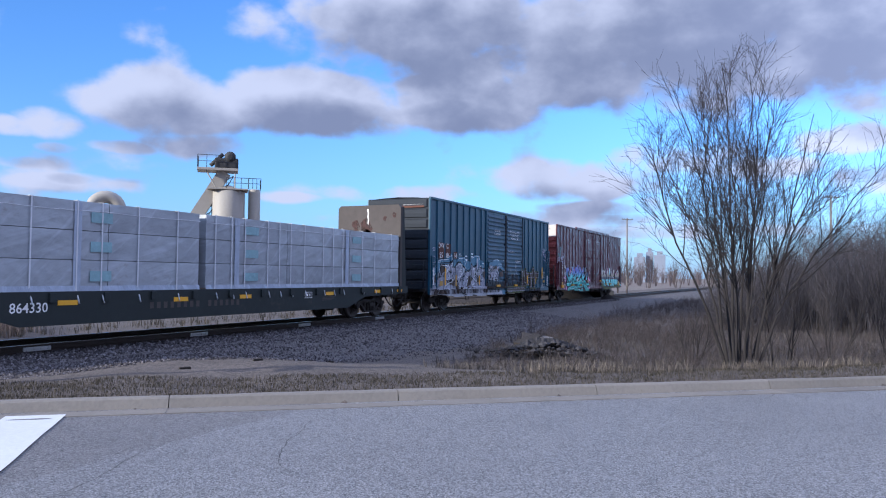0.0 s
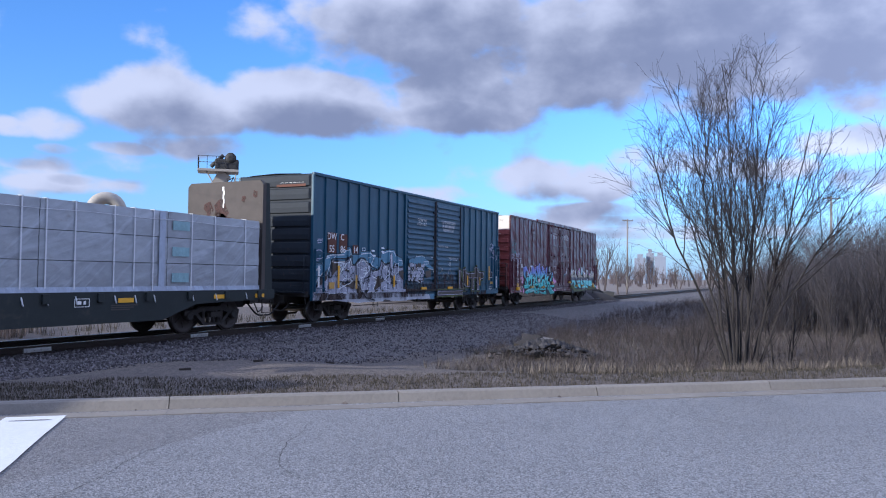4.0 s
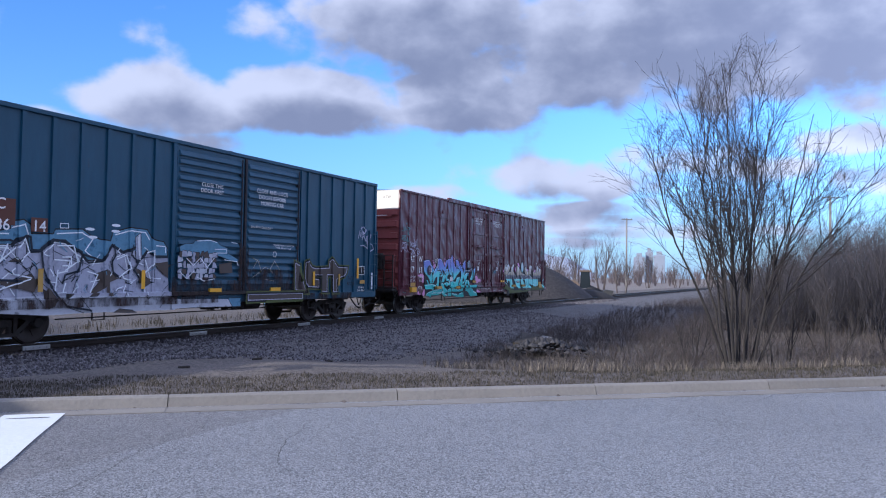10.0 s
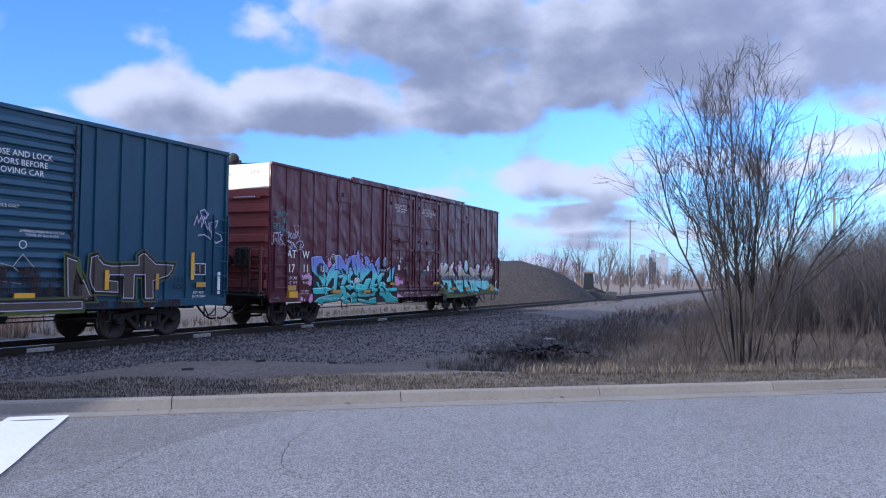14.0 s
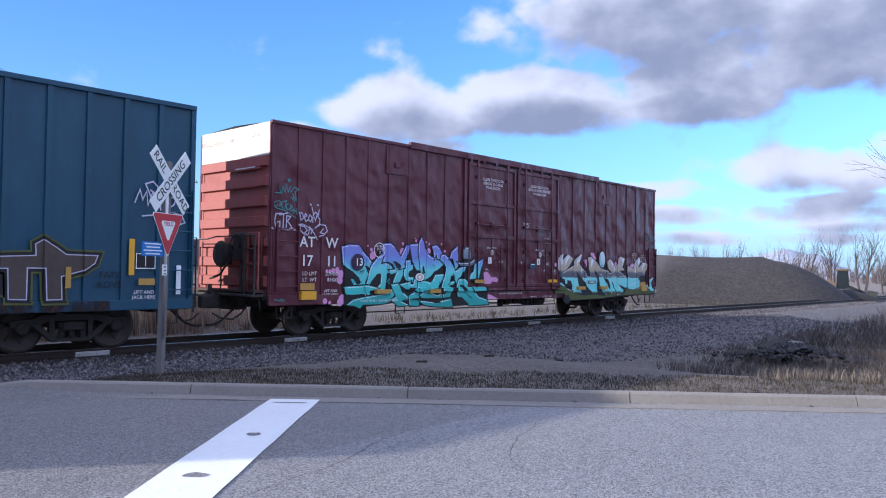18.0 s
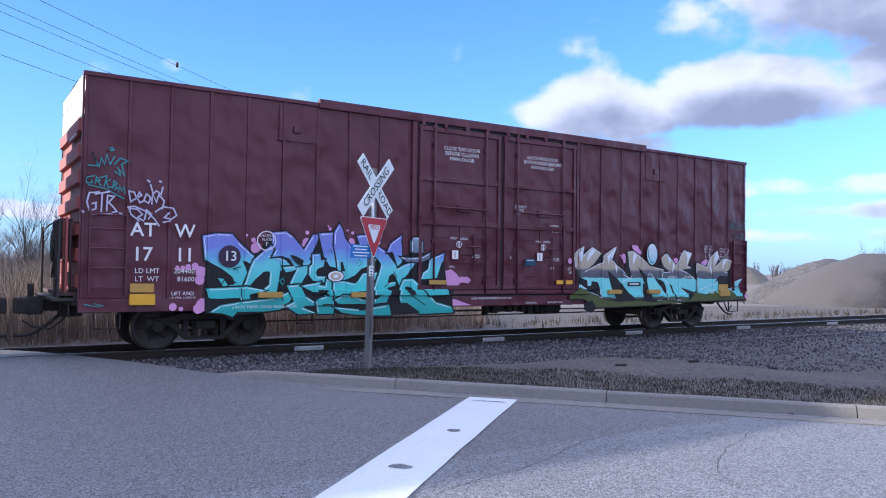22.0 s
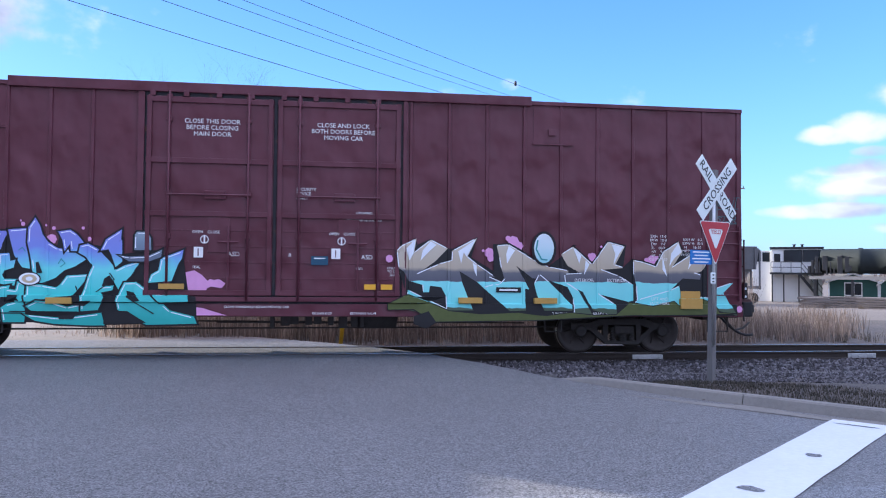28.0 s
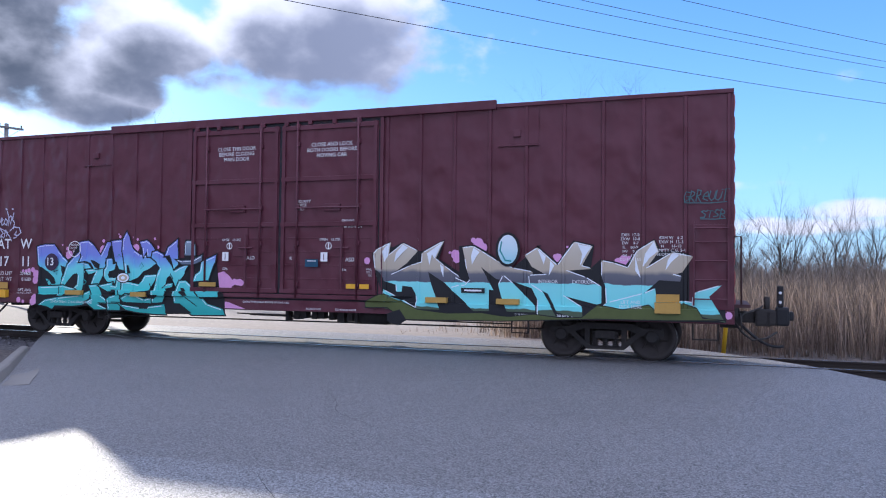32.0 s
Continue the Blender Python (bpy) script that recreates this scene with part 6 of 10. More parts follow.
    P.stroke(M_TAGTEAL, [(-5.68, 1.37), (-5.64, 1.42), (-5.58, 1.37), (-5.64, 1.29), (-5.68, 1.35)], 0.014)
    P.stroke(M_TAGTEAL, [(-6.64, 1.57), (-6.57, 1.63), (-6.55, 1.54)], 0.014)
    P.stroke(M_TAGTEAL, [(-5.69, 1.37), (-5.64, 1.44), (-5.58, 1.37), (-5.62, 1.31), (-5.69, 1.37)], 0.014)
    P.stroke(M_TAGTEAL, [(-3.96, 1.76), (-3.91, 1.85), (-3.84, 1.77), (-3.92, 1.7)], 0.014)
    P.stroke(M_TAGTEAL, [(-4.64, 2.0), (-4.58, 2.05), (-4.53, 1.98)], 0.014)
    P.oval(M_PURPLE, -6.72, 1.85, 0.22, 0.22)
    P.oval(M_BLACK, -4.45, 1.48, 0.2, 0.13)
    P.oval(M_PALE, -4.45, 1.48, 0.18, 0.11)
    P.oval(M_CREAMEYE, -4.45, 1.48, 0.13, 0.08)
    P.oval(M_PALE, -4.45, 1.48, 0.06, 0.04)
    P.ring(M_INK, -5.98, 2.18, 0.19, 0.022, "plate_mark")

    # second piece: stacked bands of green, cyan, slate and tan
    for x, z, r in ((4.55, 2.28, 0.118), (4.66, 2.2, 0.088), (4.44, 2.35, 0.054), (4.06, 2.06, 0.098), (4.09, 1.96, 0.078), (3.94, 2.1, 0.029), (6.18, 2, 0.083), (6.12, 2.03, 0.044), (6.36, 2.21, 0.025), (7.43, 1.94, 0.108), (7.32, 1.94, 0.059), (7.53, 1.98, 0.059), (2.09, 1.92, 0.074), (8.96, 1.5, 0.064), (9.3, 0.96, 0.069)):
        P.oval(M_PINK, x, z, r, r * 1.05, "pink_cloud", 7)
    P.poly(M_BLACK, [(2.2, 2.09), (2.59, 2.33), (2.64, 2.2), (2.9, 2.32), (3.26, 2.13), (3.33, 2.13), (3.83, 2.37), (3.7, 1.97), (4.15, 1.7), (4.14, 2.23), (4.47, 2.26), (4.66, 2.16), (4.99, 1.95), (5.27, 1.8), (5.58, 2.04), (5.85, 2.24), (5.77, 2.24), (6.17, 1.9), (6.48, 2.34), (6.88, 2.25), (6.82, 1.8), (7.0, 1.97), (7.25, 1.94), (7.48, 1.87), (7.67, 2.16), (8.0, 2.36), (8.14, 2.12), (8.32, 2.15), (8.73, 2.05), (8.67, 1.34), (9.2, 1.53), (9.26, 0.83), (6.59, 0.81), (3.83, 0.69), (3.16, 0.7), (3.16, 0.92), (2.43, 1.24), (2.32, 1.57), (2.22, 1.94)])
    knife([(2.25, 2.07), (2.33, 2.16), (2.6, 2.29), (2.56, 2.02), (2.9, 2.28), (3.21, 2.13), (2.98, 1.89), (2.61, 1.61), (3.08, 1.82), (3.33, 1.89), (3.34, 2.08), (3.79, 2.32), (3.61, 1.97), (3.81, 1.82), (4.15, 1.59), (4.04, 1.58), (4.4, 1.43), (4.15, 1.42), (3.97, 1.37), (3.85, 1.48), (3.45, 1.72), (3.52, 1.44), (3.72, 0.94), (3.23, 0.94), (3.22, 1.21), (3.12, 1.39), (2.88, 1.42), (2.86, 1.29), (2.77, 1.29), (2.76, 1.43), (2.48, 1.51), (2.39, 1.68), (2.29, 1.75)])
    knife([(3.97, 1.37), (4.15, 1.42), (4.77, 1.43), (4.78, 0.94), (4.48, 0.93)])
    knife([(2.47, 1.3), (2.88, 1.1), (3.22, 0.94), (2.83, 0.88), (2.44, 0.95)])
    knife([(4.23, 2.19), (4.44, 2.21), (4.61, 2.12), (4.94, 1.92), (5.27, 1.78), (5.66, 1.71), (5.66, 1.41), (5.27, 1.54), (4.94, 1.58), (4.59, 1.83), (4.7, 1.63), (4.85, 1.36), (4.52, 1.41), (4.28, 1.43), (4.39, 1.54), (4.32, 1.76), (4.28, 1.98)])
    knife([(5.08, 1.63), (5.27, 1.48), (5.51, 1.25), (5.73, 1.03), (5.73, 0.94), (5.18, 0.94), (5.05, 1.23), (4.99, 1.45)])
    knife([(5.54, 2.04), (5.77, 2.18), (6.17, 1.83), (6.5, 2.29), (6.83, 2.21), (6.63, 1.84), (6.8, 1.79), (6.32, 1.75), (6.72, 1.61), (7.01, 1.44), (7.01, 1.14), (6.93, 1.12), (6.26, 1.27), (6.64, 1.04), (6.66, 0.83), (6.18, 0.95), (5.99, 1.31), (5.63, 1.47), (5.61, 1.64), (5.97, 1.66), (5.67, 1.83)])
    knife([(5.63, 1.47), (5.88, 1.31), (6.14, 0.85), (5.8, 0.84), (5.79, 1.18)])
    knife([(7.04, 1.93), (7.25, 1.89), (7.52, 1.8), (7.69, 2.12), (7.99, 2.31), (8.06, 2.12), (7.83, 1.78), (8.32, 2.09), (8.67, 2.02), (8.49, 1.75), (8.33, 1.69), (8.47, 1.65), (8.45, 1.58), (8.08, 1.6), (7.83, 1.37), (7.59, 1.24), (7.13, 1.11), (7.11, 1.45), (7.04, 1.65)])
    knife([(6.8, 0.86), (7.13, 1.13), (7.83, 1.33), (8.0, 1.41), (8.04, 1.19), (8.53, 1.19), (8.68, 1.17), (8.67, 0.99), (8.08, 0.87), (7.59, 0.85)])
    knife([(8.69, 1.26), (8.75, 1.36), (9.16, 1.49), (8.95, 1.3), (9.22, 0.85), (8.65, 0.99), (8.69, 1.11)])
    P.poly(M_PALE, [(2.56, 2.27), (2.6, 2.29), (2.56, 2.02), (2.48, 1.89), (2.42, 2.12)])
    P.poly(M_PALE, [(2.9, 2.27), (3.01, 2.2), (2.89, 2.09), (2.78, 1.98), (2.7, 1.89), (2.74, 2.09)])
    P.poly(M_PALE, [(3.79, 2.32), (3.61, 1.97), (3.55, 2.06), (3.5, 1.84), (3.44, 2.08)])
    P.poly(M_PALE, [(3.73, 1.86), (3.81, 1.81), (3.81, 1.59), (3.76, 1.71)])
    P.poly(M_PALE, [(4.45, 2.2), (4.58, 2.11), (4.51, 2.01), (4.42, 1.85), (4.4, 2.03)])
    P.poly(M_PALE, [(5.77, 2.18), (5.94, 2.02), (5.9, 1.87), (5.82, 2.06)])
    P.poly(M_PALE, [(6.03, 1.94), (6.11, 1.85), (6.0, 1.64)])
    P.poly(M_PALE, [(6.57, 2.26), (6.83, 2.21), (6.73, 2.07), (6.61, 1.84), (6.65, 2.07)])
    P.poly(M_PALE, [(7.99, 2.31), (8.06, 2.12), (7.91, 2.0), (7.79, 1.83), (7.83, 2.08)])
    P.poly(M_PALE, [(8.32, 2.09), (8.45, 2.06), (8.3, 1.92), (8.2, 1.77), (8.24, 1.96)])
    P.poly(M_PALE, [(7.65, 2.04), (7.71, 1.79), (7.75, 1.62), (7.65, 1.76)])
    P.shape(M_OLIVETAG, M_BLACK, [(2.06, 1.05), (2.36, 1.2), (2.47, 1.23), (3.06, 1.01), (3.26, 0.92), (3.9, 0.86), (4.64, 0.89), (5.03, 0.84), (5.22, 0.83), (5.71, 0.89), (6.19, 0.84), (6.65, 0.85), (6.95, 1.1), (7.43, 1.02), (7.9, 1.12), (8.09, 0.96), (8.52, 1.16), (8.75, 1.08), (8.86, 0.9), (9.23, 0.87), (8.37, 0.84), (6.95, 0.83), (5.03, 0.73), (2.97, 0.7), (2.57, 0.94), (2.07, 0.93)], 0.018)
    P.poly(M_BLACK, [(2.57, 0.81), (2.86, 0.91), (3.02, 0.69), (2.82, 0.57), (2.57, 0.66)])
    P.shape(M_EGG, M_BLACK, [(5.17 + 0.23 * math.cos(a), 2.16 + 0.32 * math.sin(a)) for a in np.linspace(0, 5.93, 18)], 0.05)
    P.stroke(M_TAGTEAL, [(5.04, 2.31), (5.01, 2.14), (5.12, 1.94), (5.23, 1.93)], 0.03)
    # tags
    P.stroke(M_TAGTEAL, [(-9.29, 3.42), (-9.13, 3.42), (-9.23, 3.65), (-9.11, 3.41), (-9.08, 3.57), (-9.02, 3.45), (-8.99, 3.64), (-8.93, 3.46), (-8.86, 3.61)], 0.022, "tag")
    P.stroke(M_TAGTEAL, [(-8.95, 3.75), (-8.9, 3.77), (-8.87, 3.73), (-8.92, 3.71), (-8.95, 3.75)], 0.022, "tag")
    P.stroke(M_TAGTEAL, [(-8.86, 3.47), (-8.76, 3.59), (-8.63, 3.55), (-8.74, 3.48), (-8.68, 3.27), (-8.81, 3.42)], 0.022, "tag")
    P.stroke(M_TAGTEAL, [(-8.85, 3.34), (-8.75, 3.27), (-8.79, 3.4)], 0.022, "tag")
    P.stroke(M_TAGTEAL, [(-9.18, 3.24), (-9.31, 3.2), (-9.32, 3.1), (-9.22, 3.11), (-9.23, 3.16)], 0.02, "tag")
    P.stroke(M_TAGTEAL, [(-9.17, 3.1), (-9.15, 3.22), (-9.09, 3.16), (-9.14, 3.15), (-9.07, 3.07)], 0.02, "tag")
    P.stroke(M_TAGTEAL, [(-9.1, 3.21), (-8.98, 3.25), (-9.02, 3.06)], 0.02, "tag")
    P.stroke(M_TAGTEAL, [(-8.92, 3.19), (-8.99, 3.14), (-8.95, 3.04), (-8.89, 3.06)], 0.02, "tag")
    P.stroke(M_TAGTEAL, [(-8.88, 3.03), (-8.86, 3.17), (-8.8, 3.12), (-8.86, 3.09), (-8.79, 3.04), (-8.85, 3.01)], 0.02, "tag")
    P.stroke(M_TAGTEAL, [(-8.78, 2.97), (-8.76, 3.09), (-8.73, 3), (-8.69, 3.08), (-8.67, 2.95)], 0.02, "tag")
    P.stroke(M_TAGTEAL, [(-9.28, 3.07), (-9, 3.02), (-8.69, 2.86)], 0.018, "tag")
    P.stroke(M_TAGWHITE, [(-9.1, 2.95), (-9.26, 2.93), (-9.3, 2.76), (-9.25, 2.61), (-9.15, 2.65), (-9.15, 2.76), (-9.21, 2.74)], 0.028, "tag")
    P.stroke(M_TAGWHITE, [(-9.16, 2.91), (-8.93, 2.97)], 0.028, "tag")
    P.stroke(M_TAGWHITE, [(-9.05, 2.93), (-9.06, 2.61)], 0.028, "tag")
    P.stroke(M_TAGWHITE, [(-8.97, 2.63), (-8.96, 2.9), (-8.85, 2.89), (-8.94, 2.77), (-8.88, 2.72), (-8.8, 2.62), (-8.87, 2.6)], 0.028, "tag")
    P.stroke(M_TAGWHITE, [(-9.24, 2.54), (-8.89, 2.57)], 0.024, "tag")
    P.stroke(M_TAGWHITE, [(-9.37, 2.6), (-9.35, 2.58)], 0.03, "tag")
    P.stroke(M_TAGWHITE, [(-8.75, 2.59), (-8.72, 2.58)], 0.03, "tag")
    P.stroke(M_TAGWHITE, [(-8.61, 3), (-8.57, 2.81), (-8.47, 2.88), (-8.51, 2.99), (-8.61, 3)], 0.028, "tag")
    P.stroke(M_TAGWHITE, [(-8.46, 2.88), (-8.38, 2.94), (-8.42, 2.99), (-8.46, 2.9), (-8.41, 2.8), (-8.34, 2.84)], 0.028, "tag")
    P.stroke(M_TAGWHITE, [(-8.3, 2.96), (-8.34, 2.85), (-8.26, 2.8), (-8.22, 2.9), (-8.29, 2.97)], 0.028, "tag")
    P.stroke(M_TAGWHITE, [(-8.2, 2.79), (-8.19, 2.98), (-8.12, 2.83), (-8.08, 2.97), (-7.98, 2.86), (-8.01, 2.71)], 0.028, "tag")
    P.stroke(M_TAGWHITE, [(-8.62, 2.71), (-8.5, 2.73), (-8.3, 2.65), (-8.15, 2.52), (-8.06, 2.39)], 0.026, "tag")
    P.stroke(M_TAGWHITE, [(-8.42, 2.47), (-8.56, 2.58), (-8.6, 2.69), (-8.45, 2.68), (-8.36, 2.59), (-8.44, 2.53), (-8.34, 2.47)], 0.028, "tag")
    P.stroke(M_TAGWHITE, [(-8.32, 2.5), (-8.29, 2.67), (-8.2, 2.6), (-8.25, 2.51)], 0.028, "tag")
    P.stroke(M_TAGWHITE, [(-8.13, 2.65), (-8, 2.75), (-7.81, 2.73), (-7.75, 2.6), (-7.85, 2.52), (-7.97, 2.55), (-7.89, 2.64)], 0.028, "tag")
    P.stroke(M_TAGWHITE, [(-7.99, 2.46), (-7.87, 2.49)], 0.026, "tag")
    P.stroke(M_TAGWHITE, [(-8.23, 3.15), (-8.18, 2.98), (-8.12, 3.04), (-8.04, 2.98), (-8.01, 3.11)], 0.028, "tag")
    P.stroke(M_TAGWHITE, [(-8.28, 3.22), (-8.25, 3.2)], 0.034, "tag")
    P.stroke(M_TAGWHITE, [(-8.07, 3.22), (-8.04, 3.21)], 0.034, "tag")
    scribble(P, M_FAINTTEAL, 8.5, 3.05, 0.78, 0.2, 7, 8, 0.017)
    scribble(P, M_FAINTTEAL, 8.8, 2.74, 0.45, 0.14, 4, 9, 0.017)
    P.stroke(M_TAGTEAL, [(-9.3, 0.95), (-9.05, 0.9), (-9.15, 0.97), (-9.0, 0.92)], 0.02, "tag")
    # dials and data panels on the doors
    for x in (-1.37, 1.17):
        P.ring(M_INK, x, 2.24, 0.07, 0.016, "dial")
        P.stroke(M_INK, [(x, 2.19), (x, 2.29)], 0.03, "dial")
        P.poly(M_INK, [(x - 0.19, 1.9), (x - 0.02, 1.9), (x - 0.02, 2.1), (x - 0.19, 2.1)], "data_panel")
        P.poly(M_RED, [(x - 0.12, 1.93), (x - 0.1, 1.93), (x - 0.1, 2.07), (x - 0.12, 2.07)], "data_panel")
    P.poly(M_BLUE, [(0.6, 1.78), (0.92, 1.78), (0.92, 1.95), (0.6, 1.95)], "notice")
    P.stroke(M_INK, [(0.66, 1.91), (0.86, 1.91)], 0.02, "notice")
    P.poly(M_BLACK, [(4.2, 1.28), (4.7, 1.28), (4.7, 1.38), (4.2, 1.38)], "maker_plate")
    P.stroke(M_INK, [(4.28, 1.33), (4.62, 1.33)], 0.035, "maker_plate")
    P.done({M_TEAL.name: "teal to violet sprayed letters", M_KNIFE.name: "angular sprayed letters banded green, cyan, slate and tan", M_BLACK.name: "black sprayed outlines",
            M_PINK.name: "pink sprayed bubbles", M_PALE.name: "pale sprayed glints"})
    # reflectors
    for x, z, w, h, mm in ((-8.34, 1.03, 0.44, 0.2, M_YELLOW), (-8.34, 1.24, 0.42, 0.16, M_AMBER), (8.24, 1.07, 0.46, 0.2, M_AMBER), (8.24, 1.25, 0.42, 0.15, M_AMBER), (1.72, 1.37, 0.22, 0.1, M_YELLOW), (2.04, 1.37, 0.22, 0.1, M_YELLOW),
                           (3.68, 1.12, 0.46, 0.11, M_AMBER), (5.19, 1.12, 0.46, 0.11, M_AMBER), (-3.91, 1.09, 0.44, 0.11, M_AMBER), (-1.95, 1.36, 0.46, 0.1, M_AMBER), (-5.9, 1.1, 0.5, 0.11, M_AMBER)):
        yy = -1.72 if 1.0 < z < 1.2 else -1.69 if -2.62 < x < 2.42 else -1.655
        strip(car, "reflector", x - w / 2, x + w / 2, z - h / 2, z + h / 2, mm, yy, 0.012 if yy > -1.7 else 0.1, 0.002, "yellow reflector strip")
    Y, YD, YP = -1.612, -1.614, -1.634

    def w(body, size, x, z, y=Y, **kw):
        letters(body, size, M_INK, car, x, z, y, **kw)
    w("AT", 0.36, -8.33, 2.3, bold=0.012)
    w("W", 0.36, -7.58, 2.3, bold=0.012)
    w("17", 0.36, -8.34, 1.85, bold=0.012)
    w("11", 0.36, -7.58, 1.85, bold=0.012)
    w("LD LMT", 0.13, -8.25, 1.55)
    w("LT  WT", 0.13, -8.25, 1.4)
    w("204400", 0.13, -7.58, 1.55)
    w("81600", 0.13, -7.55, 1.4)
    w("LIFT AND\nJACK HERE", 0.1, -7.6, 1.08)
    w("CLOSE THIS DOOR\nBEFORE CLOSING\nMAIN DOOR", 0.12, -1.27, 4.35, YD)
    w("CLOSE AND LOCK\nBOTH DOORS BEFORE\nMOVING CAR", 0.12, 1.18, 4.35, YD)
    w("SECURITY\nDEVICE\nONLY", 0.085, 0.3, 3.14, YD, align="LEFT")
    w("OPENING\nMAIN  W  8-0  H  12-9\nTOTAL W 16-0 H 12-9", 0.07, 1.6, 2.72, YD)
    w("ASD", 0.12, -0.84, 1.97, YD)
    w("ASD", 0.12, 1.66, 1.94, YD)
    w("R", 0.1, 0.2, 1.96, YD)
    w("OPEN    CLOSE", 0.075, -1.35, 2.38, YP)
    w("OPEN    CLOSE", 0.075, 1.18, 2.38, YP)
    w("SEAL", 0.07, -1.52, 1.72, YD)
    w("SEAL", 0.07, 1.52, 1.72, YD)
    w("UNLATCH\nTO CLOSE\nDOOR", 0.064, 2.2, 1.67, YD)
    w("UNLATCH\nTO CLOSE\nDOOR", 0.064, -2.24, 1.67, YD)
    w("CLEAN THRESHOLD BEFORE MOVING CAR", 0.062, -0.4, 0.98, -1.66)
    w("RELEASE ROD", 0.06, 0.82, 0.86, -1.66)
    w("RETAINING VALVE", 0.06, 1.6, 0.86, -1.66)
    w("2 INCH TREAD, COND BRAKE SHOES", 0.08, 6.0, 0.86, -1.66)
    w("2 INCH TREAD, COND BRAKE SHOES", 0.08, -6.0, 0.86, -1.66)
    w("LIFT AND\nJACK HERE", 0.085, 7.57, 1.12, -1.68)
    w("EXH  17-0\nEXW  10-8\nEW    9-7\nIL    60-9\nIW    9-6\nIH   13-1\nCU FT 7550", 0.078, 7.56, 2.2, -1.63)
    w("EXH W   6-2\nEXW H  15-3\nH      16-10\nEMPTY C.G. 5-1\nFLOOR HT 3-8", 0.078, 8.3, 2.22, -1.63)
    w("EXTERIOR\n\n", 0.09, 6.67, 1.44, -1.66)
    w("INTERIOR\n\n", 0.09, 5.99, 1.44, -1.66)
    w("13", 0.27, -6.72, 1.85, -1.66, bold=0.015)
    w("EXCEEDS\nPLATE", 0.075, -5.98, 2.24, -1.63)
    w("F", 0.12, -5.98, 2.11, -1.63)
    letters("EXCESS HEIGHT CAR", 0.16, M_GREYINK, car, 0, 0, 0, turn=pose(-9.387, 0.75, 4.78, 90, 0, -90))
    letters("ATW", 0.16, M_GREYINK, car, 0, 0, 0, turn=pose(-9.387, -0.95, 4.8, 90, 0, -90))
    for k2, z in enumerate((4.1, 3.68, 3.26)):
        bm = bmesh.new()
        box(bm, -9.428, -9.424, -1.2, 0.1, z - 0.1, z + 0.1)
        pl = part("end_plate", bm, M_REDEND, car, "lettered plate on the end")
        bm = bmesh.new()
        for j in range(2):
            box(bm, -9.432, -9.429, -1.0, -0.15, z + 0.02 - j * 0.08, z + 0.05 - j * 0.08)
        part("writing", bm, M_INK, pl)


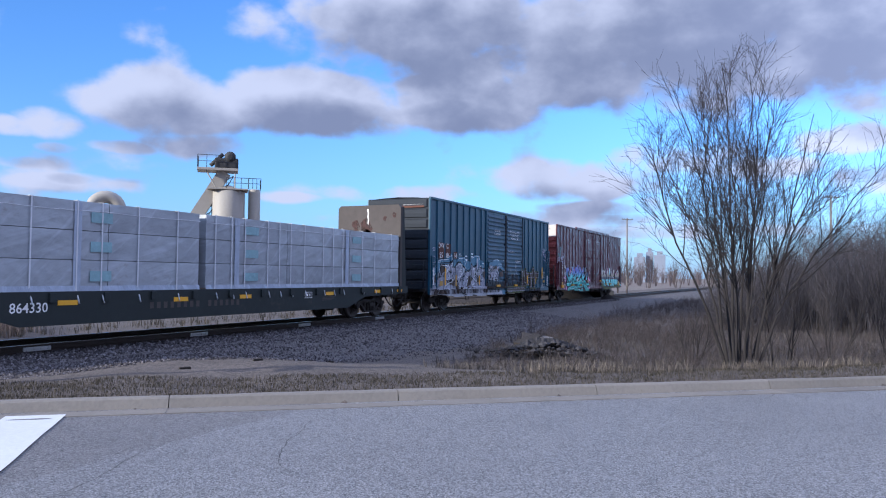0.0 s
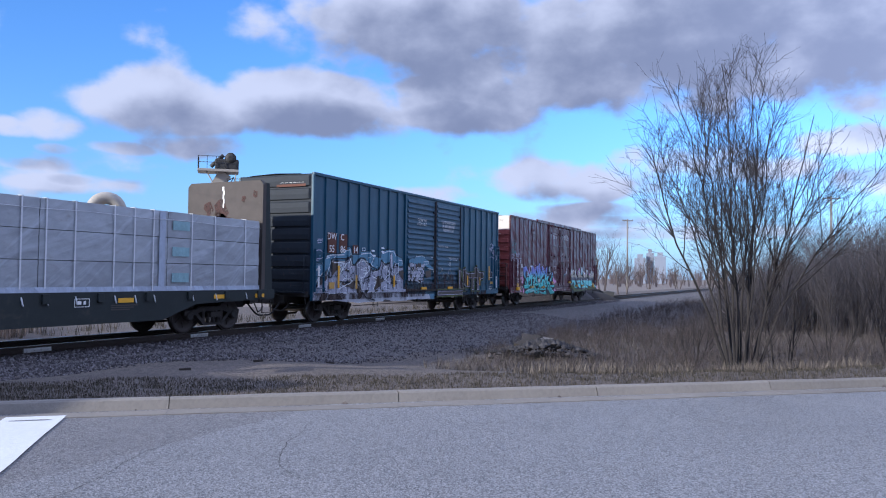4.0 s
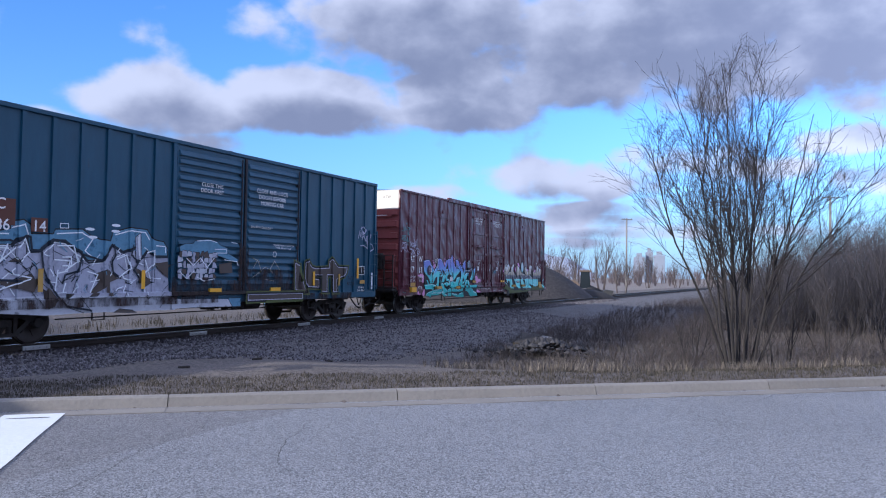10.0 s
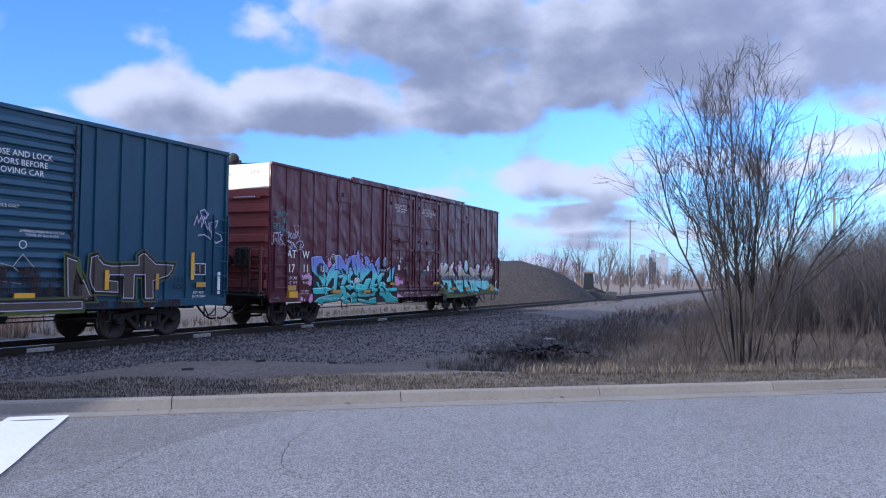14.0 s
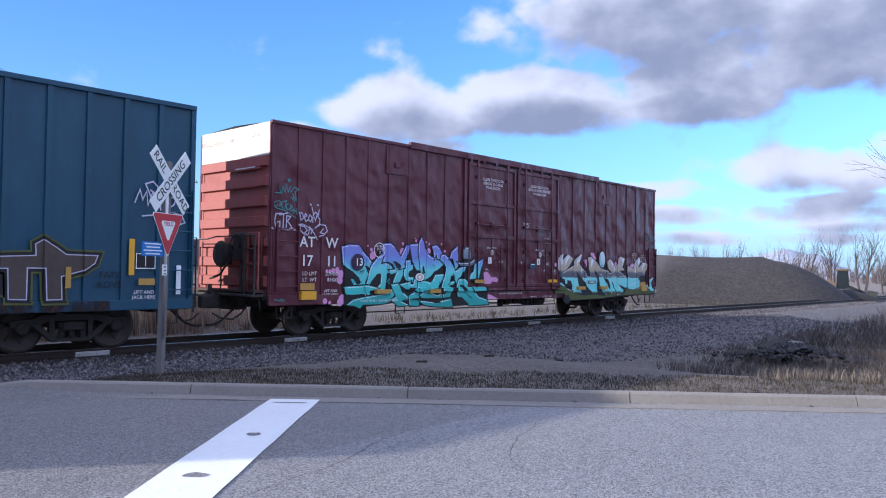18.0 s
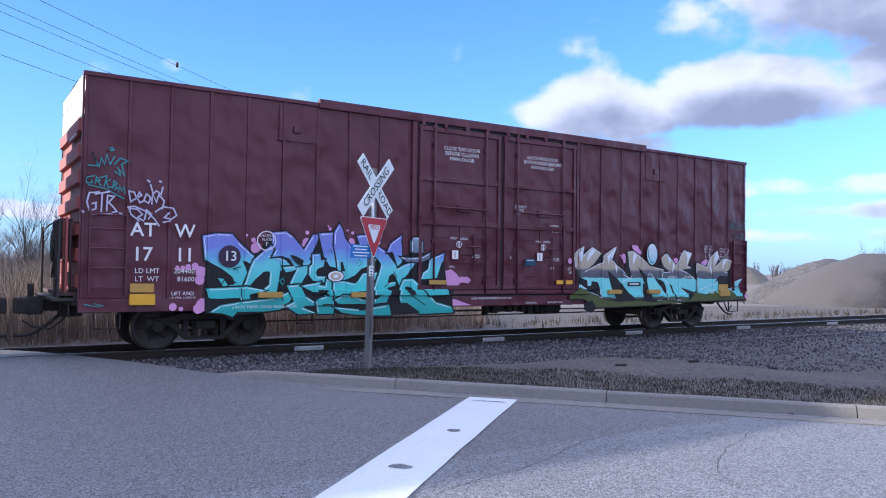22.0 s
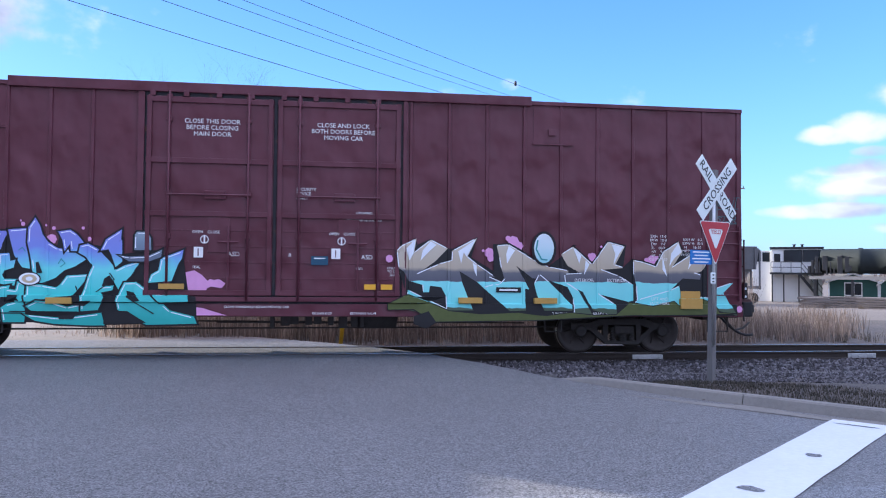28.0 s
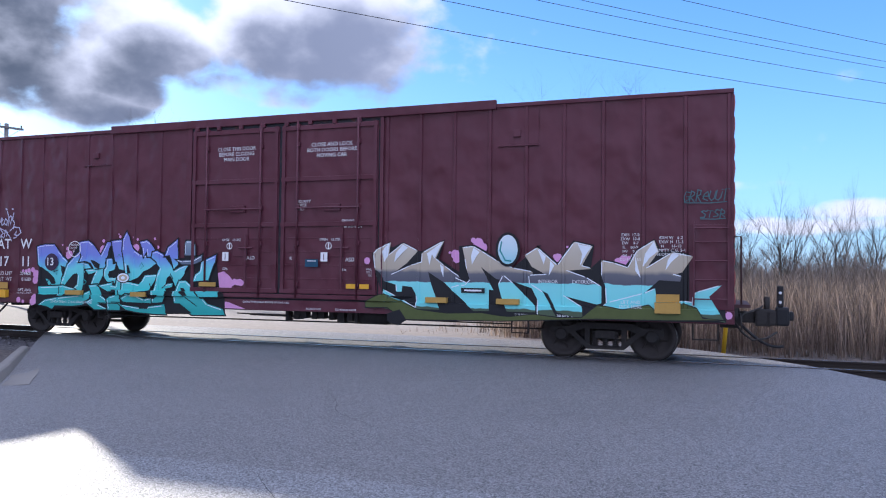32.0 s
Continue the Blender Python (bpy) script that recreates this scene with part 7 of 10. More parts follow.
def paint_blue(car, f, cuts):
    def surface(x, z):
        y = f(x) if not -1.98 <= x <= 3.64 else -1.662
        if z < 1.01:
            y = min(y, -1.622)
        if 1.015 <= z <= 1.125 and -5.0 < x < 3.9:
            y = -1.684
        return y
    P = Paint(car, surface, [c for c in cuts] + [-1.99, -1.98, 3.64, 3.65, -5.0, 3.9], [1.005, 1.012, 1.018, 1.125, 1.13])
    # overspray over the lower side and sill
    P.poly(M_SILL, [(-8.32, 0.81), (-8.27, 1.25), (-7.58, 1.2), (-6.75, 1.23), (-5.84, 1.22), (-4.84, 1.11), (-1.84, 1.01), (-1.85, 0.66), (-4.69, 0.68), (-5.52, 0.66), (-6.17, 0.71), (-7.26, 0.79)])
    P.poly(M_SILL, [(-1.96, 0.94), (-1.49, 0.93), (0.17, 0.89), (0.32, 0.68), (-1.29, 0.7), (-1.96, 0.68)])
    P.shape(M_ICE, M_BLACK, [(0.14, 0.92), (0.68, 0.92), (0.69, 0.67), (0.34, 0.67)], 0.02)
    P.poly(M_FROST, [(-8.25, 0.95), (-8.27, 1.8), (-8.11, 1.98), (-7.78, 1.99), (-7.55, 1.82), (-7.21, 2.18), (-6.34, 2.18), (-5.97, 2.34), (-5.63, 2.11), (-5.08, 2.33), (-4.61, 2.09), (-4.12, 1.89), (-3.63, 2.34), (-2.86, 2.14), (-2.06, 2.11), (-1.98, 1.02), (-4.84, 1.08), (-5.84, 1.08), (-7.57, 1.02)])
    P.shape(M_ICE, M_BLACK, [(-8.27, 1.89), (-8.09, 2.06), (-7.78, 2.05), (-7.54, 2.33), (-7.16, 2.41), (-6.79, 2.39), (-6.36, 2.49), (-6.35, 2.64), (-6.07, 2.7), (-5.89, 2.6), (-5.87, 2.41), (-5.4, 2.43), (-5.3, 2.54), (-4.62, 2.58), (-4.4, 2.45), (-4.14, 2.37), (-3.84, 2.35), (-3.77, 2.57), (-3.27, 2.7), (-2.74, 2.68), (-2.55, 2.44), (-2.19, 2.4), (-2.05, 2.23), (-2.06, 2.04), (-2.49, 2.03), (-2.72, 2.18), (-2.9, 1.98), (-3.06, 1.89), (-3.12, 2.23), (-3.46, 2.11), (-3.79, 2.27), (-4.06, 1.89), (-4.45, 1.87), (-4.73, 2.09), (-5.06, 2.29), (-5.38, 2.32), (-5.67, 2.07), (-5.92, 2.05), (-5.96, 2.35), (-6.22, 2.29), (-6.33, 2.15), (-7.2, 2.16), (-7.24, 2.01), (-7.34, 1.61), (-7.58, 1.81), (-7.87, 1.57), (-8.19, 1.16)], 0.03)
    P.shape(M_FROST, M_LINEART, [(-5.39, 2.26), (-5.01, 2.23), (-4.8, 2.03), (-4.87, 1.93), (-4.39, 1.75), (-4.79, 1.57), (-5.04, 1.42), (-5.13, 1.37), (-5.3, 1.57), (-5.38, 1.92)], 0.018)
    P.shape(M_FROST, M_LINEART, [(-3.74, 2.01), (-3.47, 2.1), (-3.29, 1.97), (-3.31, 1.58), (-3.53, 1.5), (-3.75, 1.63), (-3.83, 1.85)], 0.018)
    P.shape(M_FROST, M_LINEART, [(-3.11, 2.47), (-2.94, 2.59), (-2.89, 1.98), (-3.07, 1.89)], 0.018)
    P.shape(M_FROST, M_LINEART, [(-2.83, 1.98), (-2.51, 2.01), (-2.52, 1.36), (-2.74, 1.42)], 0.018)
    P.shape(M_FROST, M_LINEART, [(-7.55, 1.73), (-7.36, 1.55), (-7.37, 1.1), (-7.59, 1.06)], 0.018)
    P.shape(M_FROST, M_LINEART, [(-6.67, 2.07), (-6.35, 2.11), (-6.39, 1.89), (-6.75, 1.6)], 0.018)
    P.shape(M_FROST, M_LINEART, [(-6.25, 2.13), (-5.99, 2.23), (-5.98, 1.95), (-5.74, 1.76), (-5.97, 1.66), (-6.21, 1.85)], 0.018)
    P.shape(M_BROWNTAG, M_LINEART, [(-7.24, 2.13), (-6.92, 2.09), (-7.08, 1.68), (-7.2, 1.78)], 0.016)
    P.shape(M_BROWNTAG, M_LINEART, [(-7.95, 1.28), (-7.8, 1.52), (-7.6, 1.72), (-7.66, 1.5)], 0.016)
    P.shape(M_BROWNTAG, M_LINEART, [(-6.63, 1.42), (-6.26, 1.43), (-5.85, 1.56), (-5.76, 1.42), (-5.92, 1.22), (-6.29, 1.29)], 0.016)
    P.shape(M_BROWNTAG, M_LINEART, [(-5.56, 1.22), (-5.35, 1.12), (-5.22, 0.97), (-5.51, 0.88)], 0.016)
    P.shape(M_BROWNTAG, M_LINEART, [(-4.46, 1.05), (-4.14, 1.37), (-4.27, 1.56), (-3.93, 1.67), (-3.62, 1.51), (-3.96, 1.41), (-4.08, 1.25), (-4.26, 1.06)], 0.016)
    P.shape(M_BROWNTAG, M_LINEART, [(-3.13, 1.74), (-2.91, 1.65), (-2.58, 1.36), (-2.8, 1.24), (-2.97, 1.47)], 0.016)
    P.shape(M_BROWNTAG, M_LINEART, [(-2.53, 1.86), (-1.94, 1.82), (-2.21, 1.59)], 0.016)
    P.shape(M_BROWNTAG, M_LINEART, [(-8.01, 0.8), (-7.82, 1.02), (-7.61, 1.05), (-7.6, 0.8)], 0.016)
    P.shape(M_BROWNTAG, M_LINEART, [(-7.53, 0.83), (-7.32, 1.01), (-6.85, 1), (-6.56, 0.8)], 0.016)
    P.shape(M_BROWNTAG, M_LINEART, [(-3.75, 0.66), (-3.58, 0.74), (-3.2, 0.7), (-3.05, 0.63)], 0.016)
    P.shape(M_BROWNTAG, M_LINEART, [(-6.38, 1.8), (-6.21, 1.9), (-6.1, 1.8)], 0.016)
    P.stroke(M_PALE, [(-7.54, 2.28), (-7.16, 2.35), (-6.4, 2.38)], 0.028)
    P.stroke(M_PALE, [(-6.32, 2.51), (-6.03, 2.6), (-5.95, 2.39)], 0.028)
    P.stroke(M_PALE, [(-7.3, 2.01), (-7.25, 2.12), (-6.39, 2.08)], 0.028)
    P.stroke(M_PALE, [(-5.57, 2.01), (-5.33, 2.25), (-5.07, 2.23), (-4.74, 1.98), (-4.39, 1.8), (-4.07, 1.83)], 0.028)
    P.stroke(M_PALE, [(-5.27, 2.44), (-4.65, 2.5), (-4.34, 2.36), (-4.54, 2.09), (-4.33, 1.94)], 0.028)
    P.stroke(M_PALE, [(-3.71, 2.5), (-3.27, 2.62), (-2.8, 2.6), (-2.67, 2.43)], 0.028)
    P.stroke(M_PALE, [(-3.03, 2.47), (-2.98, 2.03)], 0.028)
    P.stroke(M_PALE, [(-2.48, 2.29), (-2.14, 2.28), (-2.13, 2.13)], 0.028)
    P.stroke(M_PALE, [(-5.31, 1.87), (-4.92, 1.85), (-4.99, 1.62), (-5.24, 1.57)], 0.028)
    P.stroke(M_PALE, [(-8.22, 1.76), (-7.99, 1.85), (-7.84, 1.83)], 0.028)
    P.stroke(M_PALE, [(-8.16, 1.33), (-7.98, 1.55), (-7.65, 1.77)], 0.028)
    P.stroke(M_PALE, [(-6.75, 1.23), (-6.37, 1.56), (-5.85, 1.47)], 0.028)
    P.stroke(M_PALE, [(-5.87, 2.05), (-5.63, 2.06), (-5.39, 2.26)], 0.028)
    P.stroke(M_PALE, [(-6.56, 2.03), (-6.71, 1.74)], 0.028)
    P.stroke(M_PALE, [(-2.78, 1.92), (-2.6, 1.42)], 0.028)
    P.stroke(M_PALE, [(-3.72, 1.96), (-3.43, 2.04), (-3.34, 1.69)], 0.028)
    P.stroke(M_PALE, [(-7.56, 2.22), (-7.31, 2.26)], 0.028)
    P.stroke(M_PALE, [(-8.2, 1.08), (-8.02, 1.25)], 0.028)
    P.stroke(M_LINEART, [(-8.2, 1.14), (-7.87, 1.55), (-7.58, 1.77), (-7.34, 1.57), (-7.23, 2.01), (-7.18, 2.14)], 0.05)
    P.stroke(M_LINEART, [(-6.31, 2.12), (-6.2, 2.27), (-5.97, 2.31), (-5.93, 2.02), (-5.65, 2.04), (-5.37, 2.29), (-5.05, 2.26), (-4.71, 2.05), (-4.44, 1.82), (-4.06, 1.86)], 0.05)
    P.stroke(M_LINEART, [(-4.06, 1.86), (-3.79, 2.23), (-3.46, 2.08), (-3.14, 2.18)], 0.05)
    P.stroke(M_LINEART, [(-3.06, 1.86), (-2.86, 1.98), (-2.71, 2.15), (-2.49, 2), (-2.06, 2.01)], 0.05)
    P.stroke(M_LINEART, [(-6.74, 1), (-6.2, 1.47), (-5.68, 1.81)], 0.014)
    P.stroke(M_LINEART, [(-5.61, 1.37), (-4.96, 0.81), (-4.56, 0.68)], 0.014)
    P.stroke(M_LINEART, [(-5.38, 2.07), (-4.6, 1.78), (-4.66, 1.57)], 0.014)
    P.stroke(M_LINEART, [(-4.84, 1.16), (-4.72, 1.52), (-5.04, 1.42)], 0.014)
    P.stroke(M_LINEART, [(-6.56, 2.03), (-6.21, 1.8), (-5.85, 1.56)], 0.014)
    P.stroke(M_LINEART, [(-5.84, 1.18), (-5.59, 0.88)], 0.014)
    P.stroke(M_LINEART, [(-3.88, 1.04), (-3.59, 1.2), (-3.14, 1.14)], 0.014)
    P.stroke(M_LINEART, [(-4.7, 1.06), (-4.35, 0.69)], 0.014)
    P.stroke(M_LINEART, [(-2.34, 1.02), (-2.02, 1.3)], 0.014)
    P.stroke(M_LINEART, [(-7.57, 0.93), (-7.11, 1.01), (-6.52, 0.95)], 0.014)
    P.stroke(M_LINEART, [(-8.29, 1.08), (-8.06, 1.29), (-7.92, 1.24)], 0.014)
    P.stroke(M_LINEART, [(-3.61, 1.8), (-3.38, 1.64)], 0.014)
    P.stroke(M_LINEART, [(-6.86, 1.28), (-6.2, 1.37)], 0.014)
    P.stroke(M_LINEART, [(-6.07, 0.99), (-5.83, 0.98), (-5.83, 0.88)], 0.014)
    P.stroke(M_LINEART, [(-2.17, 0.9), (-2.33, 0.73)], 0.014)
    P.oval(M_PALE, -4.43, 2.59, 0.13, 0.035, n=12)
    P.oval(M_PALE, -3.7, 2.72, 0.13, 0.035, n=12)
    P.oval(M_PALE, -3.71, 2.58, 0.13, 0.035, n=12)
    P.oval(M_PALE, -4.35, 2.41, 0.13, 0.035, n=12)
    P.stroke(M_PALE, [(-5.2, 2.67), (-5, 2.68), (-4.99, 2.58), (-5.2, 2.57)], 0.016, closed=True)
    rng = random.Random(71)
    for k in range(70):
        x, z = rng.uniform(-8.1, -2.2), rng.uniform(1.05, 2.35)
        dx, dz = rng.uniform(-0.25, 0.25), rng.uniform(-0.3, 0.3)
        P.stroke(rng.choice((M_PALE, M_PALE, M_LINEART, M_ICE)), [(x, z), (x + dx * 0.5 + rng.uniform(-0.08, 0.08), z + dz * 0.6), (x + dx, min(max(z + dz, 1.02), 2.3))], rng.uniform(0.012, 0.03))
    P.poly(M_BROWNTAG, [(-7.15, 2.13), (-6.89, 2.14), (-6.88, 1.85), (-7.21, 1.6), (-7.15, 1.84)])
    P.poly(M_BROWNTAG, [(-7.92, 1.29), (-7.56, 1.7), (-7.53, 1.53), (-7.76, 1.36)])
    P.poly(M_BROWNTAG, [(-6.69, 1.42), (-6.33, 1.35), (-5.89, 1.42), (-5.65, 1.47), (-5.79, 1.16), (-6.11, 1.23), (-6.38, 1.26)])
    P.poly(M_BROWNTAG, [(-5.47, 1.25), (-5.25, 1.05), (-5.3, 0.86), (-5.48, 0.79), (-5.51, 1.16)])
    P.poly(M_BROWNTAG, [(-4.21, 1.6), (-3.58, 1.47), (-3.86, 1.37), (-4.06, 1.19), (-4.39, 1.06), (-4.06, 1.39)])
    P.poly(M_BROWNTAG, [(-3.97, 1.65), (-3.85, 1.65), (-3.83, 1.05), (-3.95, 1.06)])
    P.poly(M_BROWNTAG, [(-2.54, 1.83), (-2.06, 1.9), (-2.04, 1.47), (-2.29, 1.64)])
    P.poly(M_BROWNTAG, [(-2.99, 1.53), (-2.6, 1.45), (-2.75, 1.28), (-2.98, 1.36)])
    P.poly(M_BROWNTAG, [(-7.97, 0.83), (-7.56, 1.05), (-7.53, 0.92), (-7.67, 0.82)])
    P.poly(M_BROWNTAG, [(-7.5, 0.84), (-6.78, 0.97), (-6.59, 0.83), (-7.1, 0.8)])
    P.stroke(M_LINEART, [(-7.25, 2.19), (-7.18, 1.6), (-7.31, 1.57), (-7.48, 1.83), (-7.61, 1.77)], 0.045)
    P.stroke(M_LINEART, [(-7.2, 2.21), (-6.36, 2.25), (-6.25, 2.2), (-6.0, 2.36), (-5.91, 2.34), (-5.87, 2.06), (-5.67, 2.06), (-5.44, 2.29), (-5.08, 2.3), (-4.65, 2.04)], 0.045)
    P.stroke(M_LINEART, [(-5.44, 2.27), (-5.65, 2.11), (-5.59, 1.68), (-5.41, 1.25)], 0.045)
    P.stroke(M_LINEART, [(-4.65, 2.04), (-4.74, 1.62), (-5.05, 1.54), (-5.11, 1.35)], 0.045)
    P.stroke(M_LINEART, [(-4.62, 2.01), (-4.08, 1.88), (-3.87, 2.17)], 0.045)
    P.stroke(M_LINEART, [(-3.75, 2.26), (-3.7, 2.0), (-3.8, 1.86), (-3.76, 1.6), (-3.54, 1.47)], 0.045)
    P.stroke(M_LINEART, [(-3.2, 2.28), (-3.27, 2.03), (-3.0, 1.88)], 0.045)
    P.stroke(M_LINEART, [(-3.0, 1.88), (-3.14, 1.66), (-2.99, 1.5)], 0.045)
    P.stroke(M_LINEART, [(-8.21, 1.1), (-7.95, 1.42), (-7.61, 1.77)], 0.045)
    P.stroke(M_LINEART, [(-5.53, 1.44), (-5.03, 0.85), (-4.38, 0.73)], 0.045)
    P.stroke(M_LINEART, [(-6.82, 1.44), (-6.11, 1.4)], 0.045)
    P.stroke(M_PALE, [(-6.42, 2.16), (-6.57, 1.81), (-6.77, 1.62)], 0.03)
    P.stroke(M_PALE, [(-6.57, 1.81), (-6.25, 2.09)], 0.03)
    P.stroke(M_PALE, [(-5.26, 2.18), (-4.85, 2.19), (-4.74, 1.84), (-5.05, 1.64)], 0.03)
    P.stroke(M_PALE, [(-5.13, 1.93), (-4.91, 1.94), (-4.9, 1.74), (-5.12, 1.74)], 0.03)
    P.stroke(M_PALE, [(-5.24, 1.64), (-5.29, 1.2)], 0.03)
    P.stroke(M_PALE, [(-7.07, 2.09), (-6.47, 2.13)], 0.03)
    P.stroke(M_PALE, [(-6.19, 2.1), (-6.03, 2.29), (-5.93, 2.01), (-6.13, 1.82)], 0.03)
    P.stroke(M_PALE, [(-3.02, 2.53), (-2.97, 1.93)], 0.03)
    P.stroke(M_PALE, [(-2.74, 2.1), (-2.55, 2.16), (-2.54, 1.83), (-2.8, 1.61)], 0.03)
    P.stroke(M_PALE, [(-3.66, 1.92), (-3.38, 2.03), (-3.26, 1.71), (-3.58, 1.5)], 0.03)
    P.stroke(M_PALE, [(-8.21, 1.82), (-7.92, 1.91), (-7.96, 1.74)], 0.03)
    P.stroke(M_PALE, [(-6.76, 1.17), (-5.89, 1.44)], 0.03)
    P.stroke(M_PALE, [(-4.47, 1.62), (-4.2, 1.55), (-4.39, 1.14)], 0.03)
    P.stroke(M_PALE, [(-7.54, 1.79), (-7.49, 1.18)], 0.03)
    P.stroke(M_PALE, [(-7.18, 1.49), (-7.12, 1.13)], 0.03)
    P.stroke(M_PALE, [(-5.04, 1.35), (-5.1, 1.15)], 0.03)
    # crowned scrawl at the corner
    P.stroke(M_TAGWHITE, [(-8.17, 2.14), (-8.1, 2.2), (-7.86, 2.21), (-7.74, 2.27), (-7.72, 2.32)], 0.02, "tag")
    P.stroke(M_TAGWHITE, [(-8.15, 2.45), (-8.06, 2.49), (-7.92, 2.5), (-7.8, 2.45)], 0.02, "tag")
    P.stroke(M_TAGWHITE, [(-8.19, 2.14), (-8, 2.12)], 0.02, "tag")
    P.stroke(M_TAGWHITE, [(-8.07, 2.85), (-7.78, 2.87)], 0.02, "tag")
    P.stroke(M_TAGWHITE, [(-8.09, 2.8), (-7.8, 2.81)], 0.02, "tag")
    P.stroke(M_TAGWHITE, [(-8.07, 2.73), (-7.83, 2.75)], 0.02, "tag")
    # crowded pale piece on the first door
    P.shape(M_ICE, M_LINEART, [(-1.77, 2.3), (-1.54, 2.39), (-1.29, 2.39), (-1.21, 2.48), (-0.71, 2.54), (-0.36, 2.48), (-0.26, 2.4), (0.05, 2.32), (0.07, 2.18), (0.47, 2.03), (0.52, 1.94), (0.21, 1.97), (-0.36, 2.1), (-0.63, 2.03), (-1.53, 2.12), (-1.74, 2.15)], 0.016)
    rng = random.Random(61)
    for j in range(5):
        for k in range(9):
            x, z = -1.82 + 1.42 * k / 9, 1.46 + 0.73 * j / 5
            if rng.random() < 0.78:
                pts = [(x + rng.uniform(-0.03, 0.05), z + rng.uniform(-0.02, 0.03)), (x + rng.uniform(0.12, 0.22), z + rng.uniform(-0.03, 0.04)),
                       (x + rng.uniform(0.1, 0.2), z + rng.uniform(0.1, 0.2)), (x + rng.uniform(-0.02, 0.06), z + rng.uniform(0.1, 0.18))]
                P.poly(rng.choice((M_FROST, M_SILL, M_FROST, M_BROWNTAG)), pts)
                P.stroke(M_LINEART, pts[1:], 0.016)
    P.poly(M_BROWNTAG, [(-0.3, 1.86), (0.21, 1.93), (0.25, 1.63), (-0.26, 1.61)])
    P.stroke(M_PALE, [(-1.52, 2), (-1.27, 1.81), (-1.02, 2.02), (-0.75, 1.77), (-0.49, 2.03)], 0.018)
    P.stroke(M_PALE, [(-1.13, 1.51), (-0.87, 1.4), (-0.47, 1.46)], 0.018)
    P.stroke(M_PALE, [(-0.47, 2.27), (-0.02, 2.29), (0.01, 2.18), (-0.43, 2.17)], 0.018)
    P.stroke(M_PALE, [(-0.08, 1.99), (0.43, 1.95), (0.49, 1.84)], 0.018)
    P.stroke(M_PALE, [(-1.75, 1.65), (-1.5, 1.46), (-1.26, 1.66)], 0.018)
    P.stroke(M_PALE, [(0.19, 2.49), (0.43, 2.47)], 0.018)
    P.stroke(M_PALE, [(-1.16, 2.47), (-0.64, 2.51), (-0.4, 2.46)], 0.018)
    P.stroke(M_OLIVETAG, [(1.16, 1.8), (1.35, 2.03), (1.52, 1.69), (1.13, 1.51)], 0.03)
    P.stroke(M_TAGWHITE, [(1.16, 1.8), (1.35, 2.03), (1.52, 1.69), (1.13, 1.51)], 0.01)
    P.stroke(M_OLIVETAG, [(1.48, 1.69), (1.68, 1.81), (1.93, 1.75), (2.07, 1.64)], 0.03)
    P.stroke(M_TAGWHITE, [(1.48, 1.69), (1.68, 1.81), (1.93, 1.75), (2.07, 1.64)], 0.01)
    P.stroke(M_OLIVETAG, [(1.93, 1.75), (2.14, 2.01), (2.44, 1.7)], 0.03)
    P.stroke(M_TAGWHITE, [(1.93, 1.75), (2.14, 2.01), (2.44, 1.7)], 0.01)
    P.stroke(M_OLIVETAG, [(1.11, 2.08), (1.43, 1.97)], 0.03)
    P.stroke(M_TAGWHITE, [(1.11, 2.08), (1.43, 1.97)], 0.01)
    P.stroke(M_OLIVETAG, [(1.61, 1.46), (2.11, 1.4)], 0.03)
    P.stroke(M_TAGWHITE, [(1.61, 1.46), (2.11, 1.4)], 0.01)
    for x0, x1, z0, z1 in ((-2.0, -0.7, 1.0, 1.5), (-0.6, 0.8, 1.13, 1.42), (0.5, 0.95, 1.13, 2.4), (0.95, 3.6, 1.13, 1.75), (0.7, 6.6, 0.8, 1.0), (-8.3, -4.0, 0.81, 1.04), (-4.0, -0.3, 0.81, 1.0)):
        P.poly(M_GRIME, [(x0, z0), (x1, z0), (x1, z1), (x0, z1)], "rust_stain")
    for pts in ([(3.2, 1.96), (3.44, 1.89), (3.71, 1.44), (3.92, 1.05), (3.24, 1.06)],
                [(3.89, 1.99), (4.01, 2.04), (4.22, 1.84), (4.47, 1.8), (5.26, 1.84), (5.25, 2.05), (5.38, 2.13), (5.61, 2.0), (5.79, 1.87), (6.37, 1.86), (6.32, 1.71), (6.1, 1.57), (5.71, 1.46), (5.73, 1.03), (5.45, 1.03), (5.42, 1.61), (5.12, 1.61), (5.12, 1.04), (4.82, 1.05), (4.8, 1.6), (4.4, 1.6), (4.38, 1.46), (4.64, 1.44), (4.65, 1.19), (3.97, 1.22), (3.86, 1.52)],
                [(0.95, 0.84), (3.6, 0.84), (3.6, 1.0), (0.95, 1.0)]):
        P.stroke(M_OLIVETAG, pts, 0.2, closed=True)
        P.stroke(M_BLACK, pts, 0.13, closed=True)
        P.poly(M_BROWNTAG, pts)
        P.stroke(M_TAGWHITE, pts, 0.02, closed=True)
    P.stroke(M_TAGWHITE, [(7.07, 2.94), (7.17, 3.21), (7.23, 3.01), (7.31, 3.18), (7.34, 2.9), (7.44, 3.18), (7.55, 2.87)], 0.03, "tag")
    P.stroke(M_TAGWHITE, [(7.43, 3.02), (7.28, 3.33), (7.44, 3.39), (7.55, 3.28), (7.51, 3.14), (7.39, 3.21)], 0.03, "tag")
    P.stroke(M_TAGWHITE, [(7.65, 2.77), (7.66, 3.04), (7.96, 3.12), (7.9, 2.95), (7.73, 2.83), (8.08, 2.74), (8.15, 2.59), (7.91, 2.5), (7.75, 2.63), (7.72, 2.8)], 0.03, "tag")
